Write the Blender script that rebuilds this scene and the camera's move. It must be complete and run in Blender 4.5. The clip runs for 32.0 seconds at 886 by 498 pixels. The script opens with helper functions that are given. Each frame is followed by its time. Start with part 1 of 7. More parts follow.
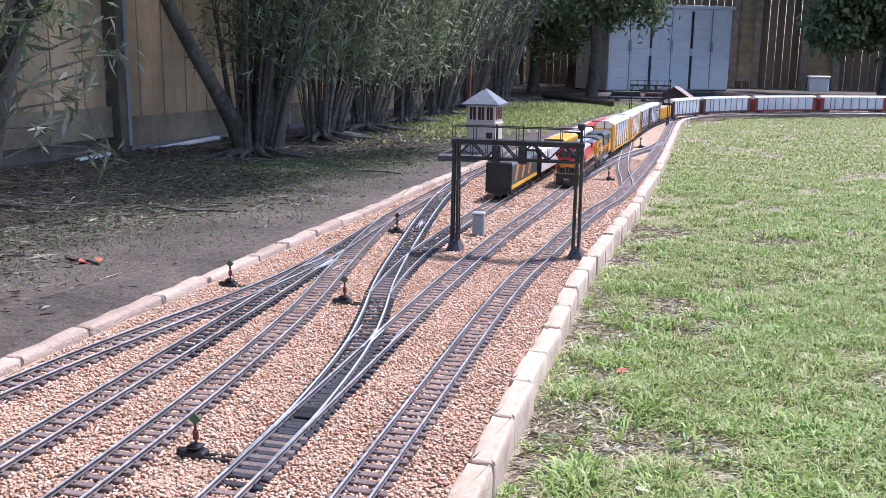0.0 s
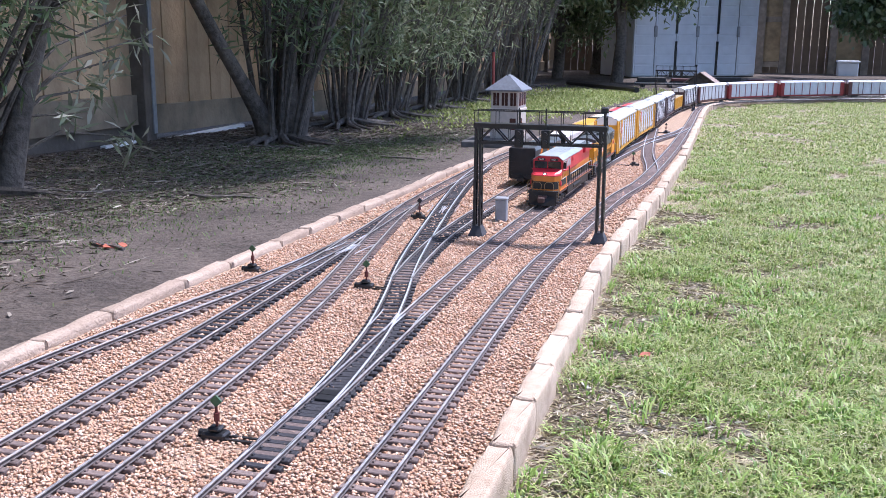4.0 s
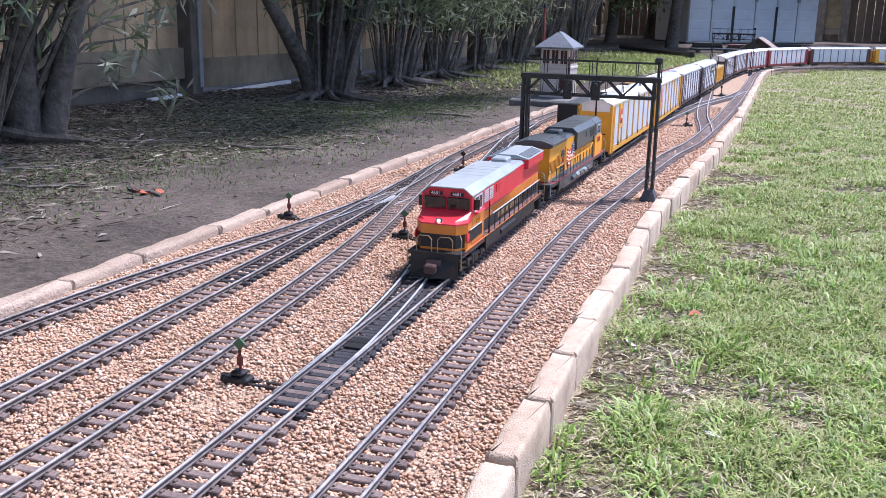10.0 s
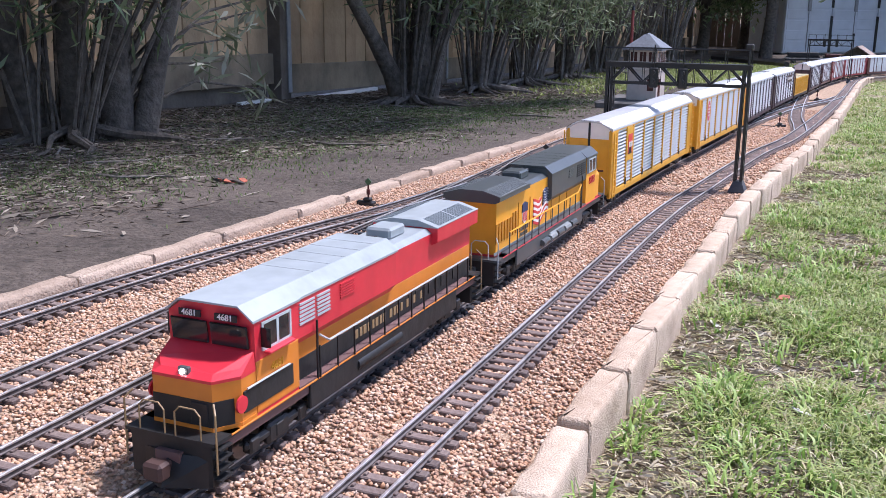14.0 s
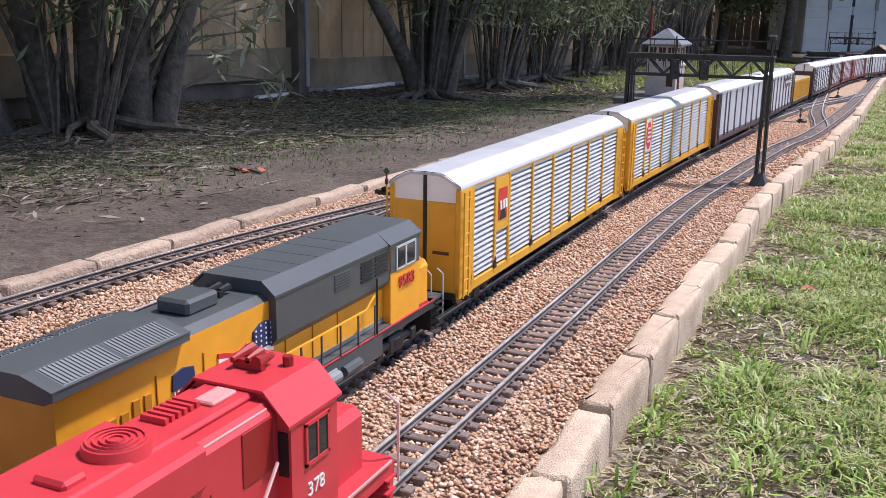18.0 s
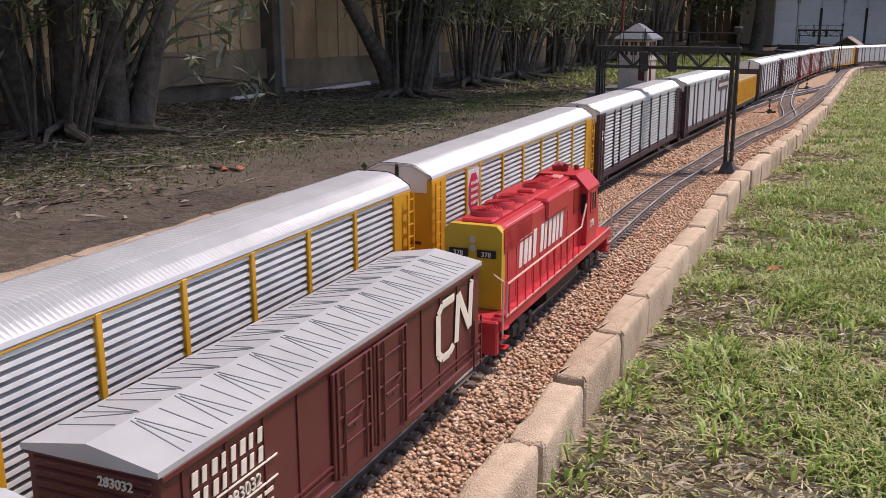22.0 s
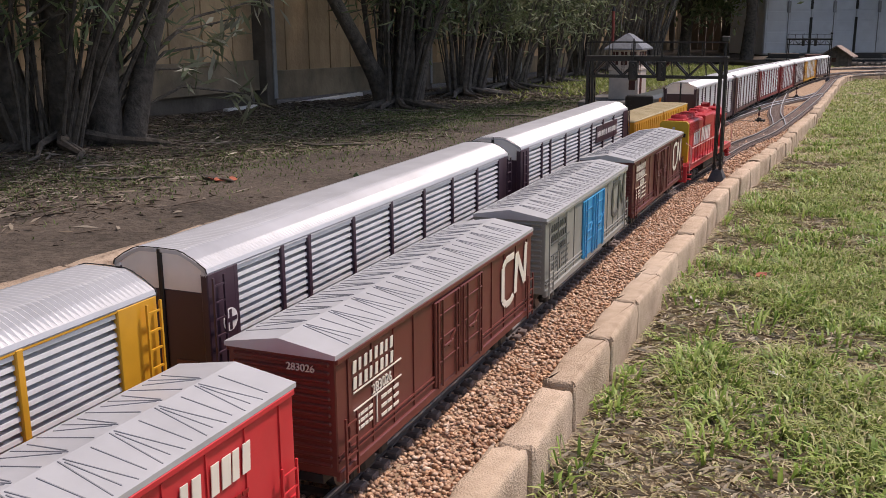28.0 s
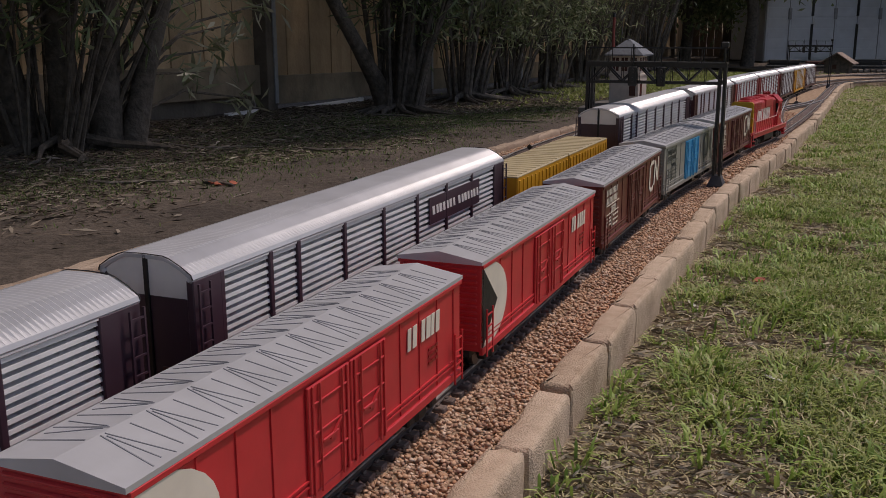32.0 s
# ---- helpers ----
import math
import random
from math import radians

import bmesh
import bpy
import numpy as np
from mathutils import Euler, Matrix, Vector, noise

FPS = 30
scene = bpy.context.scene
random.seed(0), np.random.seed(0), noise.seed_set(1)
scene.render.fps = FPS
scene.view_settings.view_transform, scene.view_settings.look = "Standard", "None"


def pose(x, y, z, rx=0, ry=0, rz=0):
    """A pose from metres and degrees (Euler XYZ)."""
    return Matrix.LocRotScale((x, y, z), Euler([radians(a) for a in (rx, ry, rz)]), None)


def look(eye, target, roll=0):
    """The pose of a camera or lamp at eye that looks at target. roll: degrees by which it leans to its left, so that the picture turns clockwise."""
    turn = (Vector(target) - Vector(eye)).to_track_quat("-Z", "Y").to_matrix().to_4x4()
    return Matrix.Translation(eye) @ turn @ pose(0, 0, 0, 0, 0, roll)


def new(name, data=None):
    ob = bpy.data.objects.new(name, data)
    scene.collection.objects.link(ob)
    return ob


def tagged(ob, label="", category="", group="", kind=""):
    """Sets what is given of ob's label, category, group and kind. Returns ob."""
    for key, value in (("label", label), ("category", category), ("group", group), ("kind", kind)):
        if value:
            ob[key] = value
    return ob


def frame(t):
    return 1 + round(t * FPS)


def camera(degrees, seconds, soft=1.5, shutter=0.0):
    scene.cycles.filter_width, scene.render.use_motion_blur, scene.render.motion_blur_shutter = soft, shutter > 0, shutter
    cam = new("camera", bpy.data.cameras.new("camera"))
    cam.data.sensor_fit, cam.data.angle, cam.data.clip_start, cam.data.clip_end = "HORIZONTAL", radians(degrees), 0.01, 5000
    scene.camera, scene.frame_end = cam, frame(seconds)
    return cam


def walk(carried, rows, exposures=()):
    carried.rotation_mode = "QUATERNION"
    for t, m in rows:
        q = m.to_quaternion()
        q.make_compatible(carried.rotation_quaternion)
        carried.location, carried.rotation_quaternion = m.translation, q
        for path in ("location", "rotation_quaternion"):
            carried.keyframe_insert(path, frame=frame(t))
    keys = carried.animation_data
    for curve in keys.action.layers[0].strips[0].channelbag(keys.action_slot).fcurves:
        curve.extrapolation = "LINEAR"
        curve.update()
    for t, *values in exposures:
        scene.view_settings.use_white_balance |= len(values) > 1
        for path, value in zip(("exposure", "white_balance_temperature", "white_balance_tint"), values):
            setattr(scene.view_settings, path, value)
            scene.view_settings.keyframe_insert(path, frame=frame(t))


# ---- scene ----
cam = camera(49.46, 32.0, soft=0.8, shutter=0.0)
PATH = [
    (0, (0.3859, 0.9300, 0.5689), (-0.0842, 2.8293, 0.1544), 0.80),
    (0.5, (0.3863, 0.9303, 0.5664), (-0.0849, 2.8284, 0.1481), 0.80),
    (1, (0.3866, 0.9310, 0.5640), (-0.0881, 2.8277, 0.1430), 0.77),
    (1.5, (0.3869, 0.9317, 0.5623), (-0.0943, 2.8264, 0.1399), 0.70),
    (2, (0.3872, 0.9325, 0.5613), (-0.1024, 2.8249, 0.1382), 0.62),
    (2.5, (0.3877, 0.9334, 0.5610), (-0.1103, 2.8233, 0.1362), 0.55),
    (3, (0.3885, 0.9341, 0.5609), (-0.1169, 2.8212, 0.1326), 0.49),
    (3.5, (0.3896, 0.9351, 0.5600), (-0.1224, 2.8194, 0.1268), 0.44),
    (5.5, (0.3921, 0.9553, 0.5503), (-0.1454, 2.8270, 0.0945), 0.15),
    (6, (0.3914, 0.9623, 0.5484), (-0.1532, 2.8307, 0.0875), 0.11),
    (6.5, (0.3907, 0.9700, 0.5461), (-0.1612, 2.8349, 0.0798), 0.03),
    (7, (0.3898, 0.9782, 0.5430), (-0.1690, 2.8394, 0.0700), -0.11),
    (7.5, (0.3886, 0.9866, 0.5394), (-0.1763, 2.8435, 0.0568), -0.25),
    (8, (0.3870, 0.9944, 0.5352), (-0.1823, 2.8467, 0.0402), -0.31),
    (8.5, (0.3854, 1.0003, 0.5301), (-0.1875, 2.8482, 0.0231), -0.24),
    (9, (0.3841, 1.0039, 0.5240), (-0.1947, 2.8481, 0.0101), 0.08),
    (9.5, (0.3833, 1.0071, 0.5164), (-0.2062, 2.8479, 0.0026), 0.58),
    (10, (0.3832, 1.0120, 0.5060), (-0.2217, 2.8495, -0.0019), 1.10),
    (10.5, (0.3843, 1.0181, 0.4937), (-0.2396, 2.8516, -0.0054), 1.50),
    (11, (0.3867, 1.0237, 0.4810), (-0.2596, 2.8516, -0.0098), 1.69),
    (11.5, (0.3898, 1.0291, 0.4682), (-0.2819, 2.8495, -0.0162), 1.60),
    (12, (0.3924, 1.0336, 0.4577), (-0.3020, 2.8466, -0.0225), 1.39),
    (12.2, (0.3935, 1.0354, 0.4513), (-0.3163, 2.8429, -0.0274), 1.27),
    (12.5, (0.3935, 1.0346, 0.4463), (-0.3310, 2.8361, -0.0328), 1.17),
    (13, (0.3937, 1.0323, 0.4413), (-0.3489, 2.8265, -0.0379), 0.95),
    (13.5, (0.3941, 1.0309, 0.4367), (-0.3661, 2.8178, -0.0417), 0.69),
    (14, (0.3944, 1.0307, 0.4330), (-0.3800, 2.8117, -0.0450), 0.54),
    (14.5, (0.3947, 1.0314, 0.4301), (-0.3909, 2.8073, -0.0483), 0.46),
    (16.5, (0.3850, 1.0309, 0.4154), (-0.4131, 2.8015, -0.0622), 1.00),
    (17, (0.3849, 1.0320, 0.4138), (-0.4140, 2.8021, -0.0643), 0.97),
    (17.5, (0.3850, 1.0328, 0.4126), (-0.4152, 2.8018, -0.0672), 0.94),
    (18, (0.3858, 1.0330, 0.4114), (-0.4166, 2.8006, -0.0702), 0.83),
    (18.5, (0.3871, 1.0331, 0.4100), (-0.4182, 2.7990, -0.0730), 0.64),
    (19, (0.3886, 1.0325, 0.4088), (-0.4198, 2.7966, -0.0754), 0.42),
    (19.5, (0.3905, 1.0294, 0.4085), (-0.4208, 2.7919, -0.0767), 0.20),
    (20, (0.3934, 1.0231, 0.4090), (-0.4179, 2.7852, -0.0777), 0.02),
    (20.5, (0.3976, 1.0141, 0.4092), (-0.4063, 2.7792, -0.0789), -0.11),
    (21, (0.4022, 1.0036, 0.4086), (-0.3880, 2.7749, -0.0793), -0.15),
    (21.5, (0.4059, 0.9941, 0.4069), (-0.3694, 2.7726, -0.0787), -0.14),
    (22, (0.4085, 0.9866, 0.4047), (-0.3541, 2.7716, -0.0773), -0.09),
    (22.5, (0.4105, 0.9809, 0.4034), (-0.3433, 2.7707, -0.0746), -0.04),
    (23, (0.4123, 0.9772, 0.4034), (-0.3370, 2.7699, -0.0709), -0.03),
    (23.5, (0.4133, 0.9761, 0.4037), (-0.3348, 2.7703, -0.0666), -0.03),
    (24, (0.4139, 0.9765, 0.4041), (-0.3347, 2.7716, -0.0623), -0.03),
    (24.5, (0.4143, 0.9767, 0.4047), (-0.3347, 2.7724, -0.0585), -0.04),
    (25, (0.4147, 0.9766, 0.4056), (-0.3344, 2.7727, -0.0559), -0.05),
    (25.5, (0.4155, 0.9762, 0.4064), (-0.3340, 2.7723, -0.0545), -0.08),
    (27.5, (0.4173, 0.9751, 0.4059), (-0.3343, 2.7702, -0.0556), -0.36),
    (28, (0.4177, 0.9754, 0.4047), (-0.3345, 2.7702, -0.0564), -0.37),
    (28.5, (0.4182, 0.9758, 0.4033), (-0.3349, 2.7706, -0.0567), -0.36),
    (29, (0.4188, 0.9762, 0.4018), (-0.3353, 2.7711, -0.0561), -0.34),
    (29.5, (0.4194, 0.9763, 0.4012), (-0.3353, 2.7714, -0.0548), -0.32),
    (30, (0.4199, 0.9761, 0.4014), (-0.3348, 2.7716, -0.0530), -0.30),
    (30.5, (0.4203, 0.9759, 0.4018), (-0.3342, 2.7718, -0.0512), -0.28),
    (31, (0.4207, 0.9754, 0.4021), (-0.3337, 2.7717, -0.0495), -0.25),
    (31.5, (0.4212, 0.9744, 0.4025), (-0.3330, 2.7711, -0.0481), -0.22),
    (32, (0.4220, 0.9733, 0.4027), (-0.3325, 2.7701, -0.0471), -0.20),
]
for_rows = [(t, look(e, g, r)) for t, e, g, r in PATH]
walk(cam, for_rows, exposures=[(0, 1.0, 5850, 22), (6, 1.0, 5850, 22), (13, 0.82, 5950, 22), (19, 0.50, 6700, 20), (21, 0.22, 7200, 22), (24, 0.08, 7500, 23), (28, 0.06, 7550, 22), (30, 0.04, 7550, 22), (31, 0.08, 7550, 22), (32, -0.82, 7550, 22)])

# ---- light ----
SUN_DIR = Vector((0.30, 0.34, 0.89)).normalized()
world = bpy.data.worlds.new("world")
scene.world = world
world.use_nodes = True
wn, wl = world.node_tree.nodes, world.node_tree.links
sky = wn.new("ShaderNodeTexSky")
sky.sky_type = "NISHITA"
sky.sun_disc = False
sky.sun_elevation = math.asin(SUN_DIR.z)
sky.sun_rotation = math.atan2(SUN_DIR.x, SUN_DIR.y)
wl.new(sky.outputs[0], wn["Background"].inputs[0])
wn["Background"].inputs[1].default_value = 0.15
sun_data = bpy.data.lights.new("sun", "SUN")
sun_data.energy = 3.7
sun_data.angle = radians(4)
sun_data.color = (1.0, 0.97, 0.935)
sun = new("sun", sun_data)
sun.matrix_world = look(SUN_DIR * 30, (0, 0, 0))


# ---- mesh builder ----
class MB:
    def __init__(self):
        self.v, self.f, self.m = [], [], []

    def add(self, verts, faces, m=0):
        n = len(self.v)
        self.v.extend([tuple(p) for p in verts])
        self.f.extend([tuple(i + n for i in f) for f in faces])
        self.m.extend([m] * len(faces))
        return self

    def box(self, c, s, b=0.0, m=0, rot=None):
        hx, hy, hz = s[0] / 2, s[1] / 2, s[2] / 2
        if b <= 0:
            vs = [(sx * hx, sy * hy, sz * hz) for sx in (-1, 1) for sy in (-1, 1) for sz in (-1, 1)]
            fs = [(0, 1, 3, 2), (4, 6, 7, 5), (0, 4, 5, 1), (2, 3, 7, 6), (0, 2, 6, 4), (1, 5, 7, 3)]
        else:
            b = min(b, hx * 0.9, hy * 0.9, hz * 0.9)
            vs, ix = [], {}
            for sx in (-1, 1):
                for sy in (-1, 1):
                    for sz in (-1, 1):
                        for a in range(3):
                            d = [b, b, b]
                            d[a] = 0
                            ix[sx, sy, sz, a] = len(vs)
                            vs.append((sx * (hx - d[0]), sy * (hy - d[1]), sz * (hz - d[2])))
            fs = []
            for a in range(3):
                o = [k for k in range(3) if k != a]
                for s1 in (-1, 1):
                    q = []
                    for u, w in ((-1, -1), (1, -1), (1, 1), (-1, 1)):
                        k = [0, 0, 0]
                        k[a], k[o[0]], k[o[1]] = s1, u, w
                        q.append(ix[k[0], k[1], k[2], a])
                    fs.append(tuple(q))
                for u in (-1, 1):
                    for w in (-1, 1):
                        k0, k1 = [0, 0, 0], [0, 0, 0]
                        k0[a], k1[a] = -1, 1
                        for k in (k0, k1):
                            k[o[0]], k[o[1]] = u, w
                        fs.append((ix[(*k0, o[0])], ix[(*k1, o[0])], ix[(*k1, o[1])], ix[(*k0, o[1])]))
            for sx in (-1, 1):
                for sy in (-1, 1):
                    for sz in (-1, 1):
                        fs.append(tuple(ix[sx, sy, sz, a] for a in range(3)))
        if rot is not None:
            vs = [rot @ Vector(p) for p in vs]
        return self.add([(p[0] + c[0], p[1] + c[1], p[2] + c[2]) for p in vs], fs, m)

    def bx(self, x0, x1, y0, y1, z0, z1, b=0.0, m=0):
        return self.box(((x0 + x1) / 2, (y0 + y1) / 2, (z0 + z1) / 2), (abs(x1 - x0), abs(y1 - y0), abs(z1 - z0)), b, m)

    def ring(self, rings, m=0, cap=True, closed=True):
        n = len(rings[0])
        vs = [p for r in rings for p in r]
        fs = []
        for i in range(len(rings) - 1):
            for j in range(n if closed else n - 1):
                k = (j + 1) % n
                fs.append((i * n + j, i * n + k, (i + 1) * n + k, (i + 1) * n + j))
        if cap:
            fs.append(tuple(range(n - 1, -1, -1)))
            fs.append(tuple((len(rings) - 1) * n + j for j in range(n)))
        return self.add(vs, fs, m)

    def cyl(self, p0, p1, r, n=8, r2=None, m=0, cap=True):
        p0, p1 = Vector(p0), Vector(p1)
        d = (p1 - p0).normalized()
        u = d.orthogonal().normalized()
        w = d.cross(u)
        r2 = r if r2 is None else r2
        rr = [[p + (u * math.cos(2 * math.pi * k / n) + w * math.sin(2 * math.pi * k / n)) * q for k in range(n)] for p, q in ((p0, r), (p1, r2))]
        return self.ring(rr, m, cap)

    def tube(self, pts, r, n=5, m=0):
        pts = [Vector(p) for p in pts]
        rings = []
        u = None
        for i, p in enumerate(pts):
            d = (pts[min(i + 1, len(pts) - 1)] - pts[max(i - 1, 0)]).normalized()
            u = d.orthogonal().normalized() if u is None else (u - d * u.dot(d)).normalized()
            w = d.cross(u)
            q = r[i] if isinstance(r, (list, tuple)) else r
            rings.append([p + (u * math.cos(2 * math.pi * k / n) + w * math.sin(2 * math.pi * k / n)) * q for k in range(n)])
        return self.ring(rings, m)

    def prism(self, prof, y0, y1, m=0):
        """An outline of (x, z), run along y."""
        return self.ring([[(x, y0, z) for x, z in prof], [(x, y1, z) for x, z in prof]], m)

    def plate(self, prof, x0, x1, m=0):
        """An outline of (y, z), given thickness along x."""
        return self.ring([[(x0, y, z) for y, z in prof], [(x1, y, z) for y, z in prof]], m)

    def mesh(self, name, mats, smooth=None):
        me = bpy.data.meshes.new(name)
        me.from_pydata(self.v, [], self.f)
        for k in mats if isinstance(mats, (list, tuple)) else [mats]:
            me.materials.append(k)
        if any(self.m):
            me.polygons.foreach_set("material_index", self.m)
        b = bmesh.new()
        b.from_mesh(me)
        bmesh.ops.recalc_face_normals(b, faces=b.faces)
        b.to_mesh(me)
        b.free()
        if smooth:
            me.polygons.foreach_set("use_smooth", [True] * len(me.polygons))
            me.set_sharp_from_angle(angle=radians(smooth))
        return me


def part(name, mb, mats, parent=None, label="", smooth=None, loc=None):
    me = mb.mesh(name, mats, smooth) if isinstance(mb, MB) else mb
    ob = new(name, me)
    if parent is not None:
        ob.parent = parent
    if loc is not None:
        ob.location = loc
    if label:
        tagged(ob, label)
    return ob


def thing(name, label, category, group="", m=None, kind=""):
    ob = new(name)
    ob.empty_display_size = 0.05
    if m is not None:
        ob.matrix_world = m
    return tagged(ob, label, category, group, kind)


def fast_mesh(name, verts, faces, mat):
    """A mesh from arrays of triangles or quads."""
    me = bpy.data.meshes.new(name)
    verts, faces = np.asarray(verts, np.float32), np.asarray(faces, np.int32)
    n, k = faces.shape
    me.vertices.add(len(verts))
    me.vertices.foreach_set("co", verts.ravel())
    me.loops.add(n * k)
    me.loops.foreach_set("vertex_index", faces.ravel())
    me.polygons.add(n)
    me.polygons.foreach_set("loop_start", np.arange(n) * k)
    me.update(calc_edges=True)
    me.materials.append(mat)
    return me


# ---- materials ----
def mat(name, col, rough=0.6, metal=0.0, var=0.15, scale=60.0, bump=0.0, bscale=None, col2=None, rand=0.0, big=None, spec=0.5, coat=0.0):
    """A surface with two scales of mottling, a fine relief and, where asked, a shift of tone from piece to piece."""
    m = bpy.data.materials.new(name)
    m.use_nodes = True
    nt = m.node_tree
    N, L = nt.nodes, nt.links
    bs = N["Principled BSDF"]
    bs.inputs["Roughness"].default_value = rough
    bs.inputs["Metallic"].default_value = metal
    bs.inputs["Specular IOR Level"].default_value = spec
    bs.inputs["Coat Weight"].default_value = coat
    tc = N.new("ShaderNodeTexCoord")
    n1 = N.new("ShaderNodeTexNoise")
    n1.inputs["Scale"].default_value = scale
    n1.inputs["Detail"].default_value = 6
    n2 = N.new("ShaderNodeTexNoise")
    n2.inputs["Scale"].default_value = big if big else scale / 9
    n2.inputs["Detail"].default_value = 4
    L.new(tc.outputs["Object"], n1.inputs["Vector"])
    L.new(tc.outputs["Object"], n2.inputs["Vector"])
    mx = N.new("ShaderNodeMath")
    mx.operation = "ADD"
    L.new(n1.outputs["Fac"], mx.inputs[0])
    L.new(n2.outputs["Fac"], mx.inputs[1])
    src = mx.outputs[0]
    if rand:
        oi = N.new("ShaderNodeObjectInfo")
        ma = N.new("ShaderNodeMath")
        ma.operation = "MULTIPLY_ADD"
        L.new(oi.outputs["Random"], ma.inputs[0])
        ma.inputs[1].default_value = rand
        L.new(src, ma.inputs[2])
        src = ma.outputs[0]
    mr = N.new("ShaderNodeMapRange")
    mr.inputs[1].default_value, mr.inputs[2].default_value = 0.7, 1.3 + rand
    L.new(src, mr.inputs[0])
    c2 = col2 if col2 else tuple(min(1, c * (1 + 1.6 * var)) for c in col)
    c1 = col if col2 else tuple(c * (1 - 1.6 * var) for c in col)
    mc = N.new("ShaderNodeMix")
    mc.data_type = "RGBA"
    mc.inputs[6].default_value, mc.inputs[7].default_value = (*c1, 1), (*c2, 1)
    L.new(mr.outputs[0], mc.inputs[0])
    L.new(mc.outputs[2], bs.inputs["Base Color"])
    if bump:
        bp = N.new("ShaderNodeBump")
        bp.inputs["Strength"].default_value = bump
        bp.inputs["Distance"].default_value = 0.01
        n3 = n1
        if bscale:
            n3 = N.new("ShaderNodeTexNoise")
            n3.inputs["Scale"].default_value = bscale
            n3.inputs["Detail"].default_value = 5
            L.new(tc.outputs["Object"], n3.inputs["Vector"])
        L.new(n3.outputs["Fac"], bp.inputs["Height"])
        L.new(bp.outputs[0], bs.inputs["Normal"])
    return m


def island_mat(name, cols, rough=0.8, scale=200.0, spec=0.3, trans=0.0):
    """Tone by loose piece, for gravel, leaves and blades."""
    m = bpy.data.materials.new(name)
    m.use_nodes = True
    N, L = m.node_tree.nodes, m.node_tree.links
    bs = N["Principled BSDF"]
    bs.inputs["Roughness"].default_value = rough
    bs.inputs["Specular IOR Level"].default_value = spec
    ge = N.new("ShaderNodeNewGeometry")
    rp = N.new("ShaderNodeValToRGB")
    el = rp.color_ramp.elements
    while len(el) < len(cols):
        el.new(0.5)
    for k, c in enumerate(cols):
        el[k].position = k / (len(cols) - 1)
        el[k].color = (*c, 1)
    L.new(ge.outputs["Random Per Island"], rp.inputs[0])
    L.new(rp.outputs[0], bs.inputs["Base Color"])
    if trans:
        tr = N.new("ShaderNodeBsdfTranslucent")
        L.new(rp.outputs[0], tr.inputs[0])
        ms = N.new("ShaderNodeMixShader")
        ms.inputs[0].default_value = trans
        L.new(bs.outputs[0], ms.inputs[1])
        L.new(tr.outputs[0], ms.inputs[2])
        L.new(ms.outputs[0], N["Material Output"].inputs[0])
    return m


def glow(name, col, strength):
    m = bpy.data.materials.new(name)
    m.use_nodes = True
    b = m.node_tree.nodes["Principled BSDF"]
    b.inputs["Base Color"].default_value = (*col, 1)
    b.inputs["Emission Color"].default_value = (*col, 1)
    b.inputs["Emission Strength"].default_value = strength
    return m


def glass(name, tint=(0.05, 0.06, 0.06)):
    m = bpy.data.materials.new(name)
    m.use_nodes = True
    b = m.node_tree.nodes["Principled BSDF"]
    b.inputs["Base Color"].default_value = (*tint, 1)
    b.inputs["Roughness"].default_value = 0.06
    b.inputs["Transmission Weight"].default_value = 0.55
    return m


GRAVEL = [(0.43, 0.235, 0.135), (0.59, 0.37, 0.24), (0.66, 0.465, 0.335), (0.30, 0.17, 0.11), (0.73, 0.575, 0.455), (0.47, 0.275, 0.17), (0.36, 0.22, 0.155), (0.61, 0.395, 0.265)]
m_gravel = island_mat("gravel", GRAVEL, 0.85)
m_bed = mat("gravel_bed", (0.22, 0.14, 0.085), 0.9, 0, 0.3, 260, 0.9, 220, col2=(0.60, 0.43, 0.30), big=90)
m_rail_web = mat("rail_web", (0.085, 0.072, 0.07), 0.6, 0.2, 0.3, 60, 0.1)
m_rail = mat("rail_steel", (0.50, 0.48, 0.475), 0.3, 0.5, 0.25, 60, 0.1)
m_rail_new = mat("turnout_steel", (0.66, 0.69, 0.74), 0.3, 0.4, 0.15, 60)
m_tie = mat("tie_brown", (0.075, 0.054, 0.050), 0.75, 0, 0.4, 150, 0.3, rand=0.6, col2=(0.23, 0.172, 0.150))
m_tie_black = mat("tie_black", (0.022, 0.022, 0.027), 0.6, 0, 0.3, 150, 0.2)
m_stone = mat("edging_stone", (0.36, 0.265, 0.185), 0.92, 0, 0.16, 70, 0.5, 420, rand=0.5, col2=(0.63, 0.50, 0.385), big=14)
m_stone_old = mat("old_edging_stone", (0.27, 0.20, 0.15), 0.92, 0, 0.16, 45, 0.5, 160, rand=0.6, col2=(0.47, 0.37, 0.29))
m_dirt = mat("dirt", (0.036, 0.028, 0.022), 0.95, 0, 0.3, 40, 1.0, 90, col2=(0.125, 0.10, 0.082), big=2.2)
m_soil = mat("lawn_soil", (0.15, 0.115, 0.075), 0.95, 0, 0.3, 40, 1.0, 140, col2=(0.42, 0.35, 0.26), big=7)
m_black = mat("black_metal", (0.012, 0.012, 0.013), 0.45, 0.0, 0.3, 40, 0.05)
m_grey = mat("grey_paint", (0.30, 0.31, 0.33), 0.5, 0, 0.12, 40)
m_fence = mat("fence_board", (0.33, 0.225, 0.135), 0.85, 0, 0.3, 8, 0.4, 40, rand=0.5, col2=(0.62, 0.47, 0.30))
m_post = mat("fence_post", (0.13, 0.11, 0.09), 0.85, 0, 0.3, 8, 0.4, 40)
